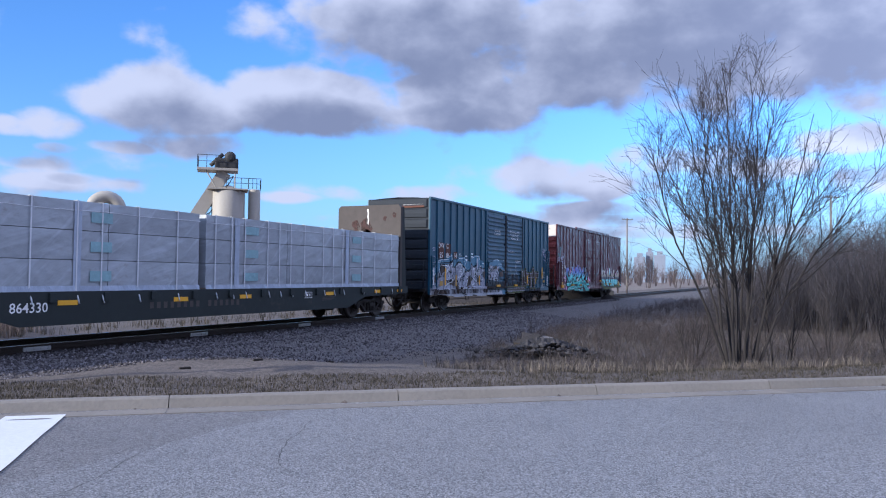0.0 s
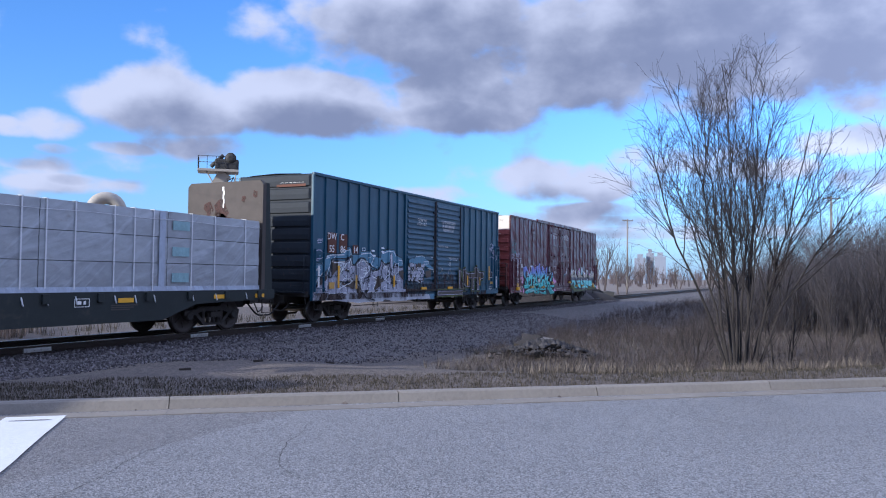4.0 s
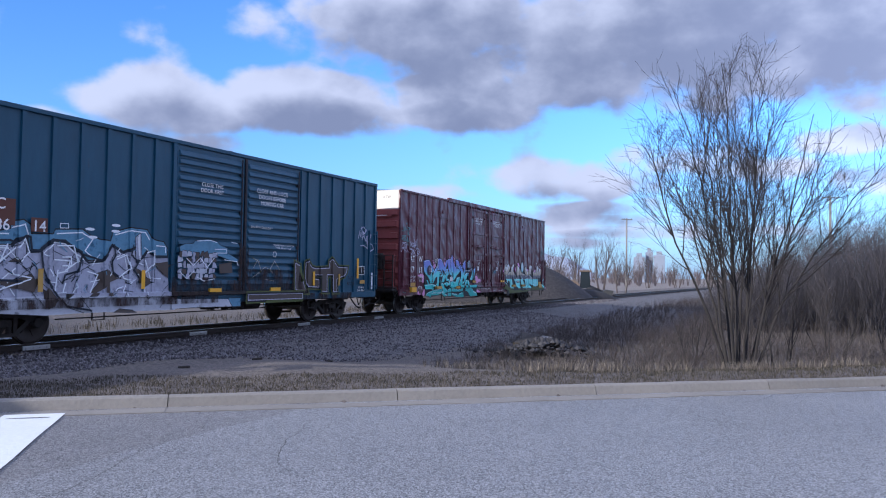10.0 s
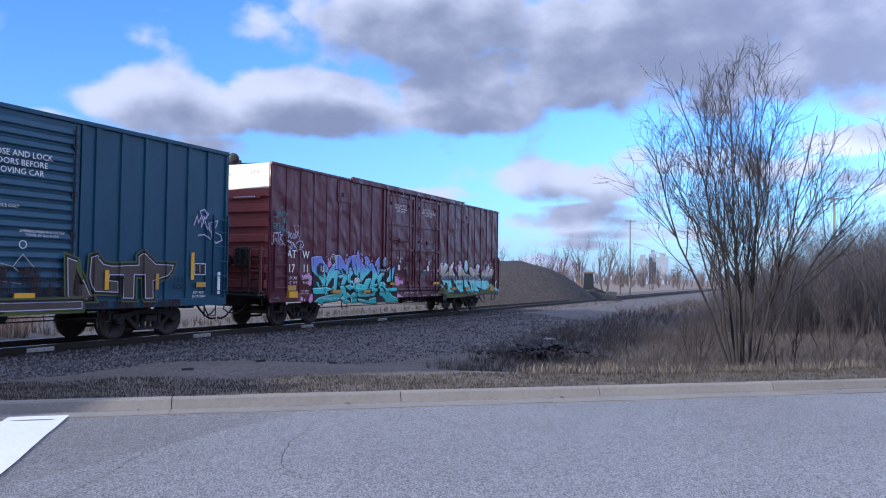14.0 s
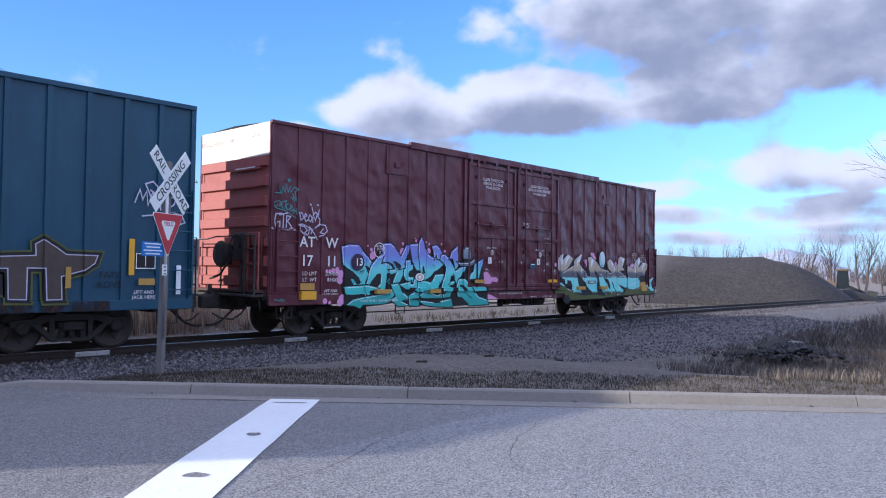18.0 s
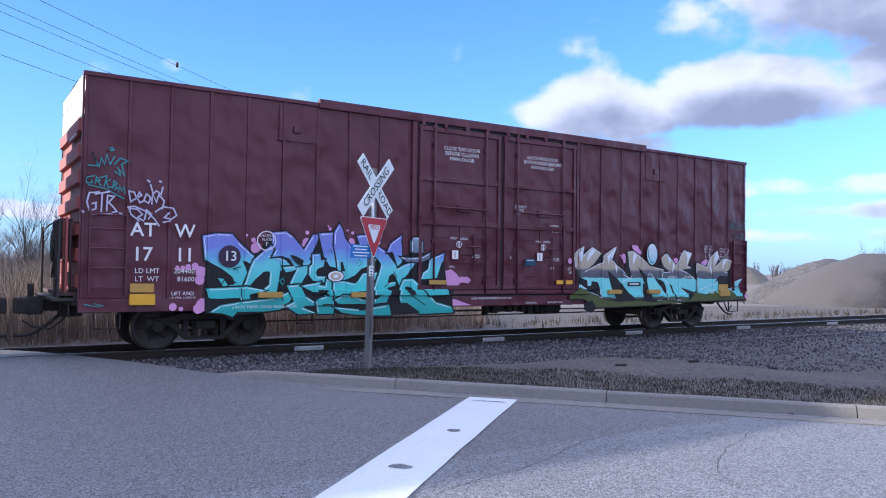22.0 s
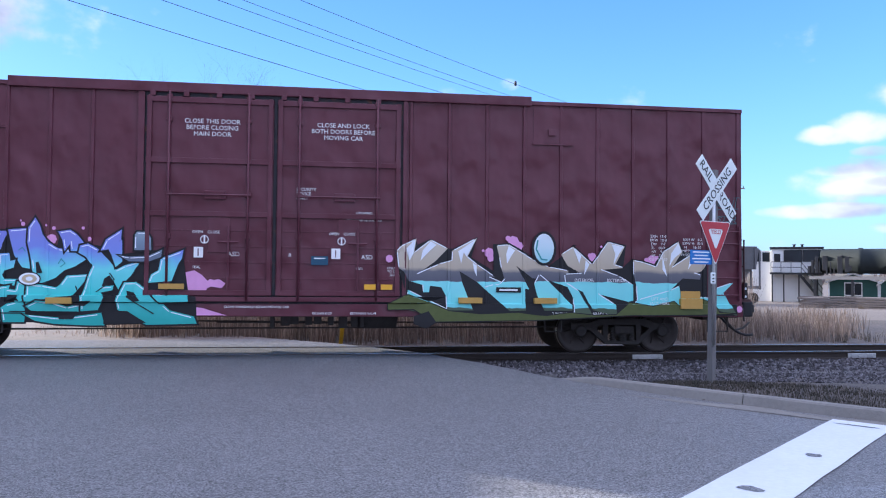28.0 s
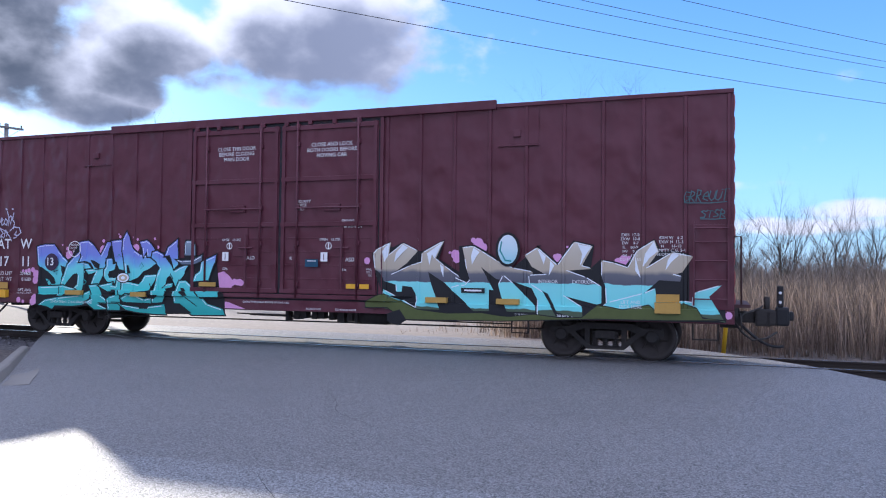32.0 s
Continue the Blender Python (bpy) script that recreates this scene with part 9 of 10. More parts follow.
    for az, d, st, h, s in ((-88.2, 19.0, 5, 2.5, 22), (-91.5, 23, 5, 2.4, 23), (-86.5, 22, 4, 1.7, 24), (-82.5, 21, 5, 1.3, 25), (-95, 24, 6, 2.8, 26)):
        p = at_az(az, d)
        bare_tree("bare shrub with dark thin stems at the ditch", (p.x, p.y, -0.5), st, h, 0.6, 0.022, 3, s, (8, 6, 4), "bare shrubs by the verge", 0.3)
    # trees beyond the crossing
    tall = bare_tree("tall leafless tree beyond the reeds", at_az(5.6, 44, -0.5), 2, 11.0, 0.4, 0.15, 3, 31, (12, 9, 7), "leafless trees beyond the track", 0.1, angle=0.75, up=0.05)
    mid = bare_tree("leafless tree of middle height beyond the reeds", at_az(1.2, 60, -0.6), 3, 6.4, 0.7, 0.09, 3, 32, (10, 8, 6), "leafless trees beyond the track", 0.3, angle=0.7)
    for az, d, turn, src in ((10.5, 50, 120, tall), (17, 56, 200, tall), (3.0, 75, 40, mid), (7.0, 70, 160, mid), (-1.5, 72, 250, mid), (-4.5, 66, 15, mid), (-7.2, 70, 95, mid),
                             (-9.8, 74, 300, mid), (-12.5, 66, 70, mid), (24, 60, 10, mid), (32, 64, 170, mid), (40, 60, 80, tall)):
        copy_thing(src, Matrix.Translation(at_az(az, d, -0.6)) @ pose(0, 0, 0, 0, 0, turn))
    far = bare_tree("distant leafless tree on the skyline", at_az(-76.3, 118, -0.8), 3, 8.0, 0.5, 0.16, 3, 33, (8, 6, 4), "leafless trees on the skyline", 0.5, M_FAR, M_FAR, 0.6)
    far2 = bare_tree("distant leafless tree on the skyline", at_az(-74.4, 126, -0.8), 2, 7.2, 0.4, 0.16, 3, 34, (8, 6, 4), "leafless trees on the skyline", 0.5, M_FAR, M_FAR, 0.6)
    rng = random.Random(35)
    for az, d in ((-77.6, 125), (-72.8, 140), (-71.3, 150), (-69.8, 160), (-68.0, 150), (-66.2, 165), (-64.5, 170), (-62.6, 175), (-79.5, 190), (-84, 150), (-87.5, 120), (-81.5, 210)):
        copy_thing(rng.choice((far, far2)), Matrix.Translation(at_az(az, d, -0.8 - rng.uniform(0, 1.2))) @ pose(0, 0, 0, 0, 0, rng.uniform(0, 360)))
    # far woods, a band of stems on the skyline
    sp = []
    while len(sp) < 1500:
        az = rng.uniform(-104, 60)
        if -60 < az < -46 and rng.random() < 0.7:
            continue
        p = at_az(az, rng.uniform(230, 420))
        sp.append((p.x, p.y, -1.0))
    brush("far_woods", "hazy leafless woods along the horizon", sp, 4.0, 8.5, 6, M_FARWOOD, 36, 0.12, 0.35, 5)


build_plants()

# ---- crossing furniture, poles, yard ----
M_REDSIGN = mat("sign_red", (0.42, 0.02, 0.03), 0.45, s1=2, s2=14, v1=0.06, v2=0.06, bump=0.03)
M_BLUESIGN = mat("sign_blue", (0.02, 0.16, 0.5), 0.45, s1=2, s2=14, v1=0.06, v2=0.06, bump=0.03)
M_REFLECT = mat("reflective_white", (0.74, 0.78, 0.76), 0.5, s1=2, s2=14, v1=0.05, v2=0.06, bump=0.03)
M_POST = mat("grey_timber", (0.17, 0.16, 0.155), 0.9, s1=1, s2=12, bump=0.4, stretch=(6, 6, 1))
M_POLE = mat("weathered_pole", (0.2, 0.185, 0.175), 0.95, s1=0.6, s2=8, bump=0.4, stretch=(8, 8, 1))
M_WIRE = mat("wire", (0.03, 0.03, 0.035), 0.6)
M_PORC = mat("insulator", (0.1, 0.08, 0.07), 0.3)
M_BEIGE = mat("beige_painted_steel", (0.37, 0.34, 0.3), 0.6, s1=0.4, s2=5, v1=0.12, v2=0.1, bump=0.08, dirt=(0.3, 0.26, 0.21), dirt_at=0.58)
M_DRUM = mat("dark_green_drum", (0.012, 0.018, 0.019), 0.75, s1=0.5, s2=5, bump=0.08, dirt=(0.05, 0.045, 0.04), dirt_at=0.6)
M_FRAME = mat("dark_frame", (0.04, 0.04, 0.042), 0.7, s1=1, s2=8)
M_GREENWALL = mat("green_shed_wall", (0.03, 0.09, 0.075), 0.7, s1=1, s2=9, bump=0.1)
M_SHEDROOF = mat("shed_roof", (0.12, 0.12, 0.13), 0.9, s1=1, s2=9, bump=0.3)
M_GLASS = mat("dark_window", (0.02, 0.025, 0.03), 0.1, s1=1, s2=5, bump=0)
M_PILE = mat("gravel_pile", (0.033, 0.029, 0.029), 0.95, s1=0.25, s2=5, v1=0.3, v2=0.25, bump=0.8, grain=(6, 0.3), dirt=(0.075, 0.06, 0.052), dirt_at=0.57)
M_SPOIL = mat("black_spoil", (0.018, 0.016, 0.017), 0.95, s1=0.4, s2=5, v1=0.3, v2=0.3, bump=0.6)
M_TANPILE = mat("tan_gravel_pile", (0.088, 0.08, 0.078), 0.95, s1=0.25, s2=5, v1=0.4, v2=0.3, bump=0.9, grain=(6, 0.35))


def two_stone(mt, at, width, brown):
    """Browner, older stone at the heap's far end."""
    nt = mt.node_tree
    N, L = nt.nodes.new, nt.links.new
    p = nt.nodes["Principled BSDF"]
    old = p.inputs["Base Color"].links[0].from_socket
    tc, sp, no, ad, mr, mx = N("ShaderNodeTexCoord"), N("ShaderNodeSeparateXYZ"), N("ShaderNodeTexNoise"), N("ShaderNodeMath"), N("ShaderNodeMapRange"), N("ShaderNodeMix")
    L(tc.outputs["Object"], sp.inputs[0])
    L(tc.outputs["Object"], no.inputs["Vector"])
    no.inputs["Scale"].default_value, no.inputs["Detail"].default_value = 0.35, 5
    ad.operation = "MULTIPLY_ADD"
    L(no.outputs[0], ad.inputs[0])
    ad.inputs[1].default_value = 5.0
    L(sp.outputs[1], ad.inputs[2])
    mr.interpolation_type = "SMOOTHSTEP"
    mr.inputs["From Min"].default_value, mr.inputs["From Max"].default_value = at + 2.5 - width, at + 2.5 + width
    L(ad.outputs[0], mr.inputs["Value"])
    mx.data_type = "RGBA"
    L(mr.outputs[0], mx.inputs["Factor"])
    L(old, mx.inputs["A"])
    mx.inputs["B"].default_value = (*brown, 1)
    L(mx.outputs["Result"], p.inputs["Base Color"])


two_stone(M_PILE, 28.5, 1.6, (0.09, 0.08, 0.077))
M_HILL = mat("spoil_hill", (0.15, 0.13, 0.1), 0.95, s1=0.05, s2=0.5, v1=0.35, v2=0.3, bump=0.4, dirt=(0.3, 0.26, 0.21), dirt_at=0.6)
# the blue haze over the far hill is painted into its colour
M_HAZEHILL = mat("far_hill", (0.3, 0.33, 0.4), 0.95, s1=0.01, s2=0.1, v1=0.1, v2=0.1, bump=0)
M_HOPGREY = mat("hopper_grey", (0.42, 0.4, 0.37), 0.6, s1=0.4, s2=5, bump=0.1, dirt=(0.26, 0.22, 0.19), dirt_at=0.58)
M_HOPDARK = mat("hopper_dark", (0.12, 0.12, 0.125), 0.6, s1=0.4, s2=5, bump=0.1)
M_ORANGE = mat("loader_dull_brown", (0.15, 0.11, 0.085), 0.6, s1=1, s2=8)
M_SLAB = mat("broken_slab", (0.16, 0.145, 0.135), 0.9, s1=2, s2=12, bump=0.5)
M_ROCK = island_stone("dark_rocks", (0.015, 0.014, 0.016), (0.03, 0.028, 0.031), (0.065, 0.06, 0.062))
# pale blue of distance haze mixed into the tower walls
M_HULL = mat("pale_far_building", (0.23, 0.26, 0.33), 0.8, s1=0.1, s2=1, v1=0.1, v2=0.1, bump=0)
M_POSTYEL = mat("marker_yellow", (0.75, 0.5, 0.03), 0.5, s1=2, s2=9, v1=0.08, v2=0.1)
M_PALLET = mat("grey_pallet_wood", (0.2, 0.17, 0.15), 0.9, s1=1, s2=9, bump=0.3)


def build_crossbuck():
    m = pose(6.157, 11.834, -0.12, 0, 0, 27)
    s = thing("crossing_sign", "railroad crossbuck with yield sign and blue notice on grey post", "road sign", m)
    bm = bmesh.new()
    box(bm, -0.05, 0.05, 0.02, 0.12, -0.4, 3.53, 0.008)
    bmesh.ops.transform(bm, matrix=pose(0, 0, 0, 0, 1.5, 0), verts=bm.verts)
    part("post", bm, M_POST, s, "square weathered grey post")
    bm = bmesh.new()
    tube(bm, (-0.04, -0.005, 0.62), (-0.02, -0.005, 3.3), 0.026, n=10)
    part("pole", bm, M_GALV, s, "thin galvanised sign pole")
    for ang, y, words in ((45, -0.035, "CROSSING"), (-45, -0.02, "RAIL   ROAD")):
        rot = pose(0.03, 0, 3.2) @ pose(0, 0, 0, 0, -ang, 0)
        bm = bmesh.new()
        box(bm, -0.65, 0.65, y, y + 0.006, -0.12, 0.12, 0.002)
        b = part("blade", bm, M_REFLECT, s, "white reflective crossbuck blade", rot)
        if ang > 0:
            letters(words, 0.205, M_BLACK, b, 0, 0, y - 0.004, 0.006)
        else:
            letters("RAIL", 0.2, M_BLACK, b, -0.39, 0, y - 0.004, 0.006)
            letters("ROAD", 0.2, M_BLACK, b, 0.38, 0, y - 0.004, 0.006)
    # yield triangle, point down, with rounded corners
    def tri(side, cut):
        h = side * 0.866
        out = []
        for cx, cz, a0 in ((-side / 2, h / 3, 90), (side / 2, h / 3, -30), (0, -2 * h / 3, -150)):
            v = Vector((cx, cz))
            c = v * (1 - cut * 2 / (side * 0.577))
            for k in range(5):
                a = radians(a0 + 120 - 30 * k)
                out.append((c.x + cut * math.cos(a), c.y + cut * math.sin(a)))
        return out
    for side, y, material, nm in ((0.834, -0.075, M_REFLECT, "yield_border"), (0.797, -0.079, M_REDSIGN, "yield_plate"), (0.4, -0.083, M_REFLECT, "yield_panel")):
        bm = bmesh.new()
        f = [bm.verts.new((x - 0.08, y, z + 2.414)) for x, z in tri(side, 0.03)]
        g = [bm.verts.new((x - 0.08, y + 0.004, z + 2.414)) for x, z in tri(side, 0.03)]
        bm.faces.new(f)
        bm.faces.new(g[::-1])
        for i in range(len(f)):
            j = (i + 1) % len(f)
            bm.faces.new((f[j], f[i], g[i], g[j]))
        bmesh.ops.recalc_face_normals(bm, faces=bm.faces)
        part(nm, bm, material, s, "red and white yield triangle" if nm == "yield_plate" else "")
    letters("YIELD", 0.1, M_REDSIGN, s, -0.08, 2.48, -0.087, 0.01)
    bm = bmesh.new()
    box(bm, -0.69, -0.15, -0.05, -0.045, 1.95, 2.18, 0.01)
    n = part("notice", bm, M_BLUESIGN, s, "small blue notice with white writing")
    bm = bmesh.new()
    for k, w in enumerate((0.42, 0.34, 0.46, 0.36)):
        z = 2.145 - k * 0.053
        box(bm, -0.42 - w / 2, -0.42 + w / 2, -0.054, -0.051, z - 0.01, z + 0.01)
    part("writing", bm, M_REFLECT, n)
    bm = bmesh.new()
    box(bm, -0.2, -0.07, -0.07, -0.064, 1.64, 1.82, 0.004)
    st = part("sticker", bm, M_REFLECT, s, "small white tag")
    bm = bmesh.new()
    for z in (1.77, 1.71, 1.66):
        box(bm, -0.16, -0.11, -0.074, -0.071, z, z + 0.02)
    part("writing", bm, M_BLACK, st)


def wire_run(bm, a, b, sag, r=0.012, n=24):
    pts = []
    for i in range(n + 1):
        k = i / n
        p = Vector(a).lerp(Vector(b), k)
        pts.append((p.x, p.y, p.z - 4 * sag * k * (1 - k)))
    hose(bm, pts, r, 4)


def utility_pole(loc, height, turn, label, arm=2.4, second=False):
    p = thing("utility_pole", label, "utility pole", pose(loc[0], loc[1], loc[2], 0, 0, turn), "utility poles")
    bm = bmesh.new()
    lathe(bm, [(0.17, -0.5), (0.16, 2.0), (0.14, 6.0), (0.115, height)], 12)
    part("pole", bm, M_POLE, p, "weathered round timber pole")
    bm = bmesh.new()
    box(bm, -arm / 2, arm / 2, -0.17, -0.06, height - 0.3, height - 0.18, 0.01)
    part("crossarm", bm, M_POLE, p, "timber crossarm")
    bm = bmesh.new()
    for s in (-1, 1):
        tube(bm, (s * 0.7, -0.12, height - 0.3), (0, -0.13, height - 0.85), 0.018, n=5)
    part("brace", bm, M_GALV, p)
    for x in (-arm / 2 + 0.12, -0.42, arm / 2 - 0.12):
        bm = bmesh.new()
        lathe(bm, [(0.02, 0), (0.05, 0.05), (0.035, 0.09), (0.055, 0.13), (0.02, 0.17)], 8, "z", (x, -0.115, height - 0.18))
        part("insulator", bm, M_PORC, p, "small dark insulator")
    return p


def build_poles():
    w = Vector((-0.67, -0.742, 0))
    base = at_az(-17.4, 43.5, -0.4)
    turn = math.degrees(math.atan2(w.y, w.x)) + 90
    H = 11.2
    utility_pole(base, H, turn, "weathered timber utility pole with a crossarm and wires")
    near = base + w * 62
    utility_pole((near.x, near.y, -0.2), H, turn, "weathered timber utility pole with a crossarm and wires")
    away = base - w * 36.5
    utility_pole((away.x, away.y, -1.0), H, turn, "weathered timber utility pole with a crossarm and wires")
    side = Vector((-w.y, w.x, 0))
    lines = thing("overhead_wires", "five slack dark overhead wires between the poles", "wires")
    for o, z in ((-1.08, H), (-0.42, H), (1.08, H), (0.14, H - 1.1), (0.14, H - 1.9)):
        for p, q in ((base, near), (base, away)):
            bm = bmesh.new()
            a = Vector((p.x, p.y, -0.4 + z)) + side * o
            b = Vector((q.x, q.y, (-0.2 if q is near else -1.0) + z)) + side * o
            wire_run(bm, a, b, 0.75, 0.009)
            part("wire", bm, M_WIRE, lines)
    bm = bmesh.new()
    lathe(bm, [(0.02, -0.12), (0.06, -0.08), (0.06, 0.08), (0.02, 0.12)], 8, "z", tuple(base + w * 8.5 + side * 1.08 + Vector((0, 0, H - 0.3))))
    part("marker", bm, M_WIRE, lines, "small dark clamp on the wire")
    for az, d, h in ((-78.0, 127, 12.0), (-91.4, 92, 11.5), (49.8, 52, 11.0)):
        utility_pole(at_az(az, d, -0.7), h, az + 20, "distant timber utility pole", 1.8)


def build_marker_post():
    p = thing("marker_post", "leaning yellow marker post beside the track", "post", pose(0.12, 20.4, -0.3, 3, 5, 0))
    bm = bmesh.new()
    lathe(bm, [(0.055, -0.2), (0.055, 1.2), (0.045, 1.25), (0.01, 1.27)], 12)
    part("post", bm, M_POSTYEL, p)
    p = thing("marker_post", "short post with a yellow cap beside the track", "post", pose(-3.6, 21.5, -0.3, 0, 0, 0))
    bm = bmesh.new()
    lathe(bm, [(0.03, -0.2), (0.03, 0.75)], 8)
    part("post", bm, M_POST, p)
    bm = bmesh.new()
    box(bm, -0.06, 0.06, -0.06, 0.06, 0.75, 0.92, 0.01)
    part("cap", bm, M_POSTYEL, p)


def heap(name, label, crest, height, foot, material, seed, rough=0.18):
    """A long heap of loose stone: crest line (two points), angle of repose slopes."""
    a, b = Vector(crest[0]), Vector(crest[1])
    axis = (b - a).to_2d() if len(b) > 2 else b - a
    L = axis.length
    ax = axis / L
    nr = Vector((-ax.y, ax.x))
    run = height * 1.55
    n, m = int((L + 2 * run) / 0.9), int(2 * run / 0.6)
    v, f = [], []
    for i in range(n + 1):
        s = -run + (L + 2 * run) * i / n
        for j in range(m + 1):
            o = -run + 2 * run * j / m
            d = math.hypot(max(0, -s, s - L), o)
            wv = noise.noise(Vector((s * 0.15, o * 0.15, seed)))
            hh = height * (1 + 0.22 * noise.noise(Vector((s * 0.09, 0, seed + 3))))
            z = hh * max(0.0, 1 - d / run) ** 0.92 + 0.0
            z = z - 0.35 * hh * math.exp(-(d / (0.25 * run)) ** 2) * 0.4 + rough * wv * min(1, z)
            p = a.to_2d() + ax * s + nr * o
            v.append((p.x, p.y, foot + z - (0.3 if d > run * 0.98 else 0)))
    w = m + 1
    for i in range(n):
        for j in range(m):
            f.append((i * w + j, (i + 1) * w + j, (i + 1) * w + j + 1, i * w + j + 1))
    me = bars_mesh(name, v, f, material, True)
    return tagged(new(name, me), label, "gravel mound")


def build_heaps():
    a, b = at_az(-61.5, 66), at_az(-70.0, 66)
    heap("gravel_mound", "long dark grey heap of crushed gravel in the yard", (a.to_2d(), b.to_2d()), 4.7, -0.7, M_PILE, 1)
    a, b = at_az(-59.5, 70), at_az(-60.5, 76)
    heap("gravel_mound", "tan-grey heap of gravel beside a darker one", (a.to_2d(), b.to_2d()), 4.6, -0.8, M_TANPILE, 5)
    a, b = at_az(-73.6, 66), at_az(-76.0, 67)
    heap("gravel_mound", "low black heap of spoil by the loader", (a.to_2d(), b.to_2d()), 1.6, -0.6, M_SPOIL, 9)
    for az0, az1, d, h, lab in ((-8.5, -9.6, 95, 3.3, 6), (-12.4, -13.0, 88, 3.4, 7), (-3.5, -6.5, 105, 3.2, 8)):
        a, b = at_az(az0, d), at_az(az1, d)
        heap("gravel_mound", "grey-brown heap of gravel behind the reeds", (a.to_2d(), b.to_2d()), h, -0.8, M_TANPILE, lab)
    # a far spoil hill and a hazy ridge
    for nm, label, az0, az1, d, h, material in (("spoil_hill", "overgrown spoil hill behind the plant", -46, -56, 190, 7.0, M_HILL),
                                                ("far_hill", "hazy blue hill on the horizon", -67, -76, 900, 37.0, M_HAZEHILL),
                                                ("far_rise", "low wooded rise on the horizon", -2, 40, 240, 5.0, M_HILL),
                                                ("far_rise", "low wooded rise on the horizon", -20, -45, 260, 4.0, M_HILL)):
        v, f = [], []
        n = 40
        for i in range(n + 1):
            k = i / n
            az = az0 + (az1 - az0) * k
            hh = h * math.sin(math.pi * k) ** 0.6 * (0.85 + 0.25 * noise.noise(Vector((k * 5, d, 0))))
            for j, (dd, q) in enumerate(((0, 0), (0.03, 0.6), (0.07, 0.93), (0.12, 1.0), (0.25, 0.6), (0.4, -0.02))):
                p = at_az(az, d * (1 + dd))
                v.append((p.x, p.y, -1.2 + (hh + 0.6) * q))
        for i in range(n):
            for j in range(5):
                f.append((i * 6 + j, (i + 1) * 6 + j, (i + 1) * 6 + j + 1, i * 6 + j + 1))
        tagged(new(nm, bars_mesh(nm, v, f, material, True)), label, "hill", kind="structure")


def railing(bm, pts, h=1.05, r=0.03):
    for z in (h * 0.5, h):
        hose(bm, [(x, y, zz + z) for x, y, zz in pts], r, 5)
    for x, y, z in pts:
        tube(bm, (x, y, z), (x, y, z + h), r, n=5)


def build_silo():
    p = at_az(-48.65, 80, -0.8)
    s = thing("silo", "beige storage silo with a slanting drag conveyor and roof railings", "silo", pose(p.x, p.y, p.z, 0, 0, -48.65))
    bm = bmesh.new()
    lathe(bm, [(0.5, 2.2), (1.62, 4.6), (1.62, 10.6), (1.5, 10.75), (0.2, 11.3)], 28)
    part("silo_shell", bm, M_BEIGE, s, "round beige silo shell")
    bm = bmesh.new()
    lathe(bm, [(0.6, 0.0), (0.6, 10.9), (0.5, 11.0)], 18, "z", (2.55, 0.3, 0))
    part("side_duct", bm, M_BEIGE, s, "slim round side duct")
    for x, y in ((-1.3, -1.1), (1.3, -1.1), (-1.3, 1.1), (1.3, 1.1)):
        bm = bmesh.new()
        box(bm, x - 0.15, x + 0.15, y - 0.15, y + 0.15, -0.3, 5.2)
        part("leg", bm, M_BEIGE, s)
    bm = bmesh.new()
    box(bm, -2.0, 1.9, -1.6, 1.6, 10.75, 10.87)
    part("platform", bm, M_BEIGE, s, "roof platform")
    bm = bmesh.new()
    railing(bm, [(x, -1.6, 10.87) for x in np.linspace(-0.2, 1.9, 4)])
    railing(bm, [(x, -0.5, 11.0) for x in np.linspace(1.95, 3.15, 4)])
    railing(bm, [(3.15, y, 11.0) for y in (-0.5, 0.3, 1.0)])
    part("railing", bm, M_FRAME, s, "dark pipe railing")
    bm = bmesh.new()
    railing(bm, [(x, -1.2, 12.9) for x in np.linspace(-3.0, -0.4, 4)], 1.25)
    railing(bm, [(-3.0, y, 12.9) for y in (-1.2, 0.0, 1.2)], 1.25)
    part("railing", bm, M_FRAME, s, "dark pipe railing")
    bm = bmesh.new()
    box(bm, -3.05, 0.9, -1.25, 1.25, 12.65, 12.9, 0.03)
    tube(bm, (-2.2, -1.0, 12.65), (-1.2, -0.9, 10.9), 0.07, n=6)
    tube(bm, (0.6, -1.0, 12.65), (0.6, -0.9, 10.9), 0.07, n=6)
    part("upper_platform", bm, M_BEIGE, s)
    bm = bmesh.new()
    box(bm, -1.4, 0.9, -0.7, 0.7, 12.9, 14.0, 0.15)
    lathe(bm, [(0.2, -0.8), (0.55, -0.7), (0.55, 0.7), (0.2, 0.8)], 14, "y", (0.1, 0, 14.1))
    tube(bm, (-1.8, -0.3, 13.2), (-0.6, -0.3, 14.4), 0.2, n=8)
    part("drive_head", bm, M_FRAME, s, "dark conveyor drive machinery")
    bm = bmesh.new()
    a, b = Vector((-7.2, 0, 1.0)), Vector((-0.4, 0, 12.6))
    d = (b - a).normalized()
    nrm = Vector((-d.z, 0, d.x))
    for off, w in ((0, 0.62),):
        c = [a + nrm * w, b + nrm * w, b - nrm * w, a - nrm * w]
        prism(bm, [(q.x, q.z) for q in c], -0.55, 0.55)
    part("drag_conveyor", bm, M_BEIGE, s, "slanting enclosed drag conveyor")
    bm = bmesh.new()
    for k in range(13):
        q = a.lerp(b, k / 12.5) - nrm * 0.62
        r = a.lerp(b, (k + 0.6) / 12.5) - nrm * 0.95
        hose(bm, [(q.x, -0.5, q.z), (r.x, -0.5, r.z)], 0.05, 4)
    e, g = a - nrm * 0.95, b - nrm * 0.95
    hose(bm, [(e.x, -0.5, e.z), (g.x, -0.5, g.z)], 0.06, 4)
    part("truss", bm, M_FRAME, s, "lattice under the conveyor")
    bm = bmesh.new()
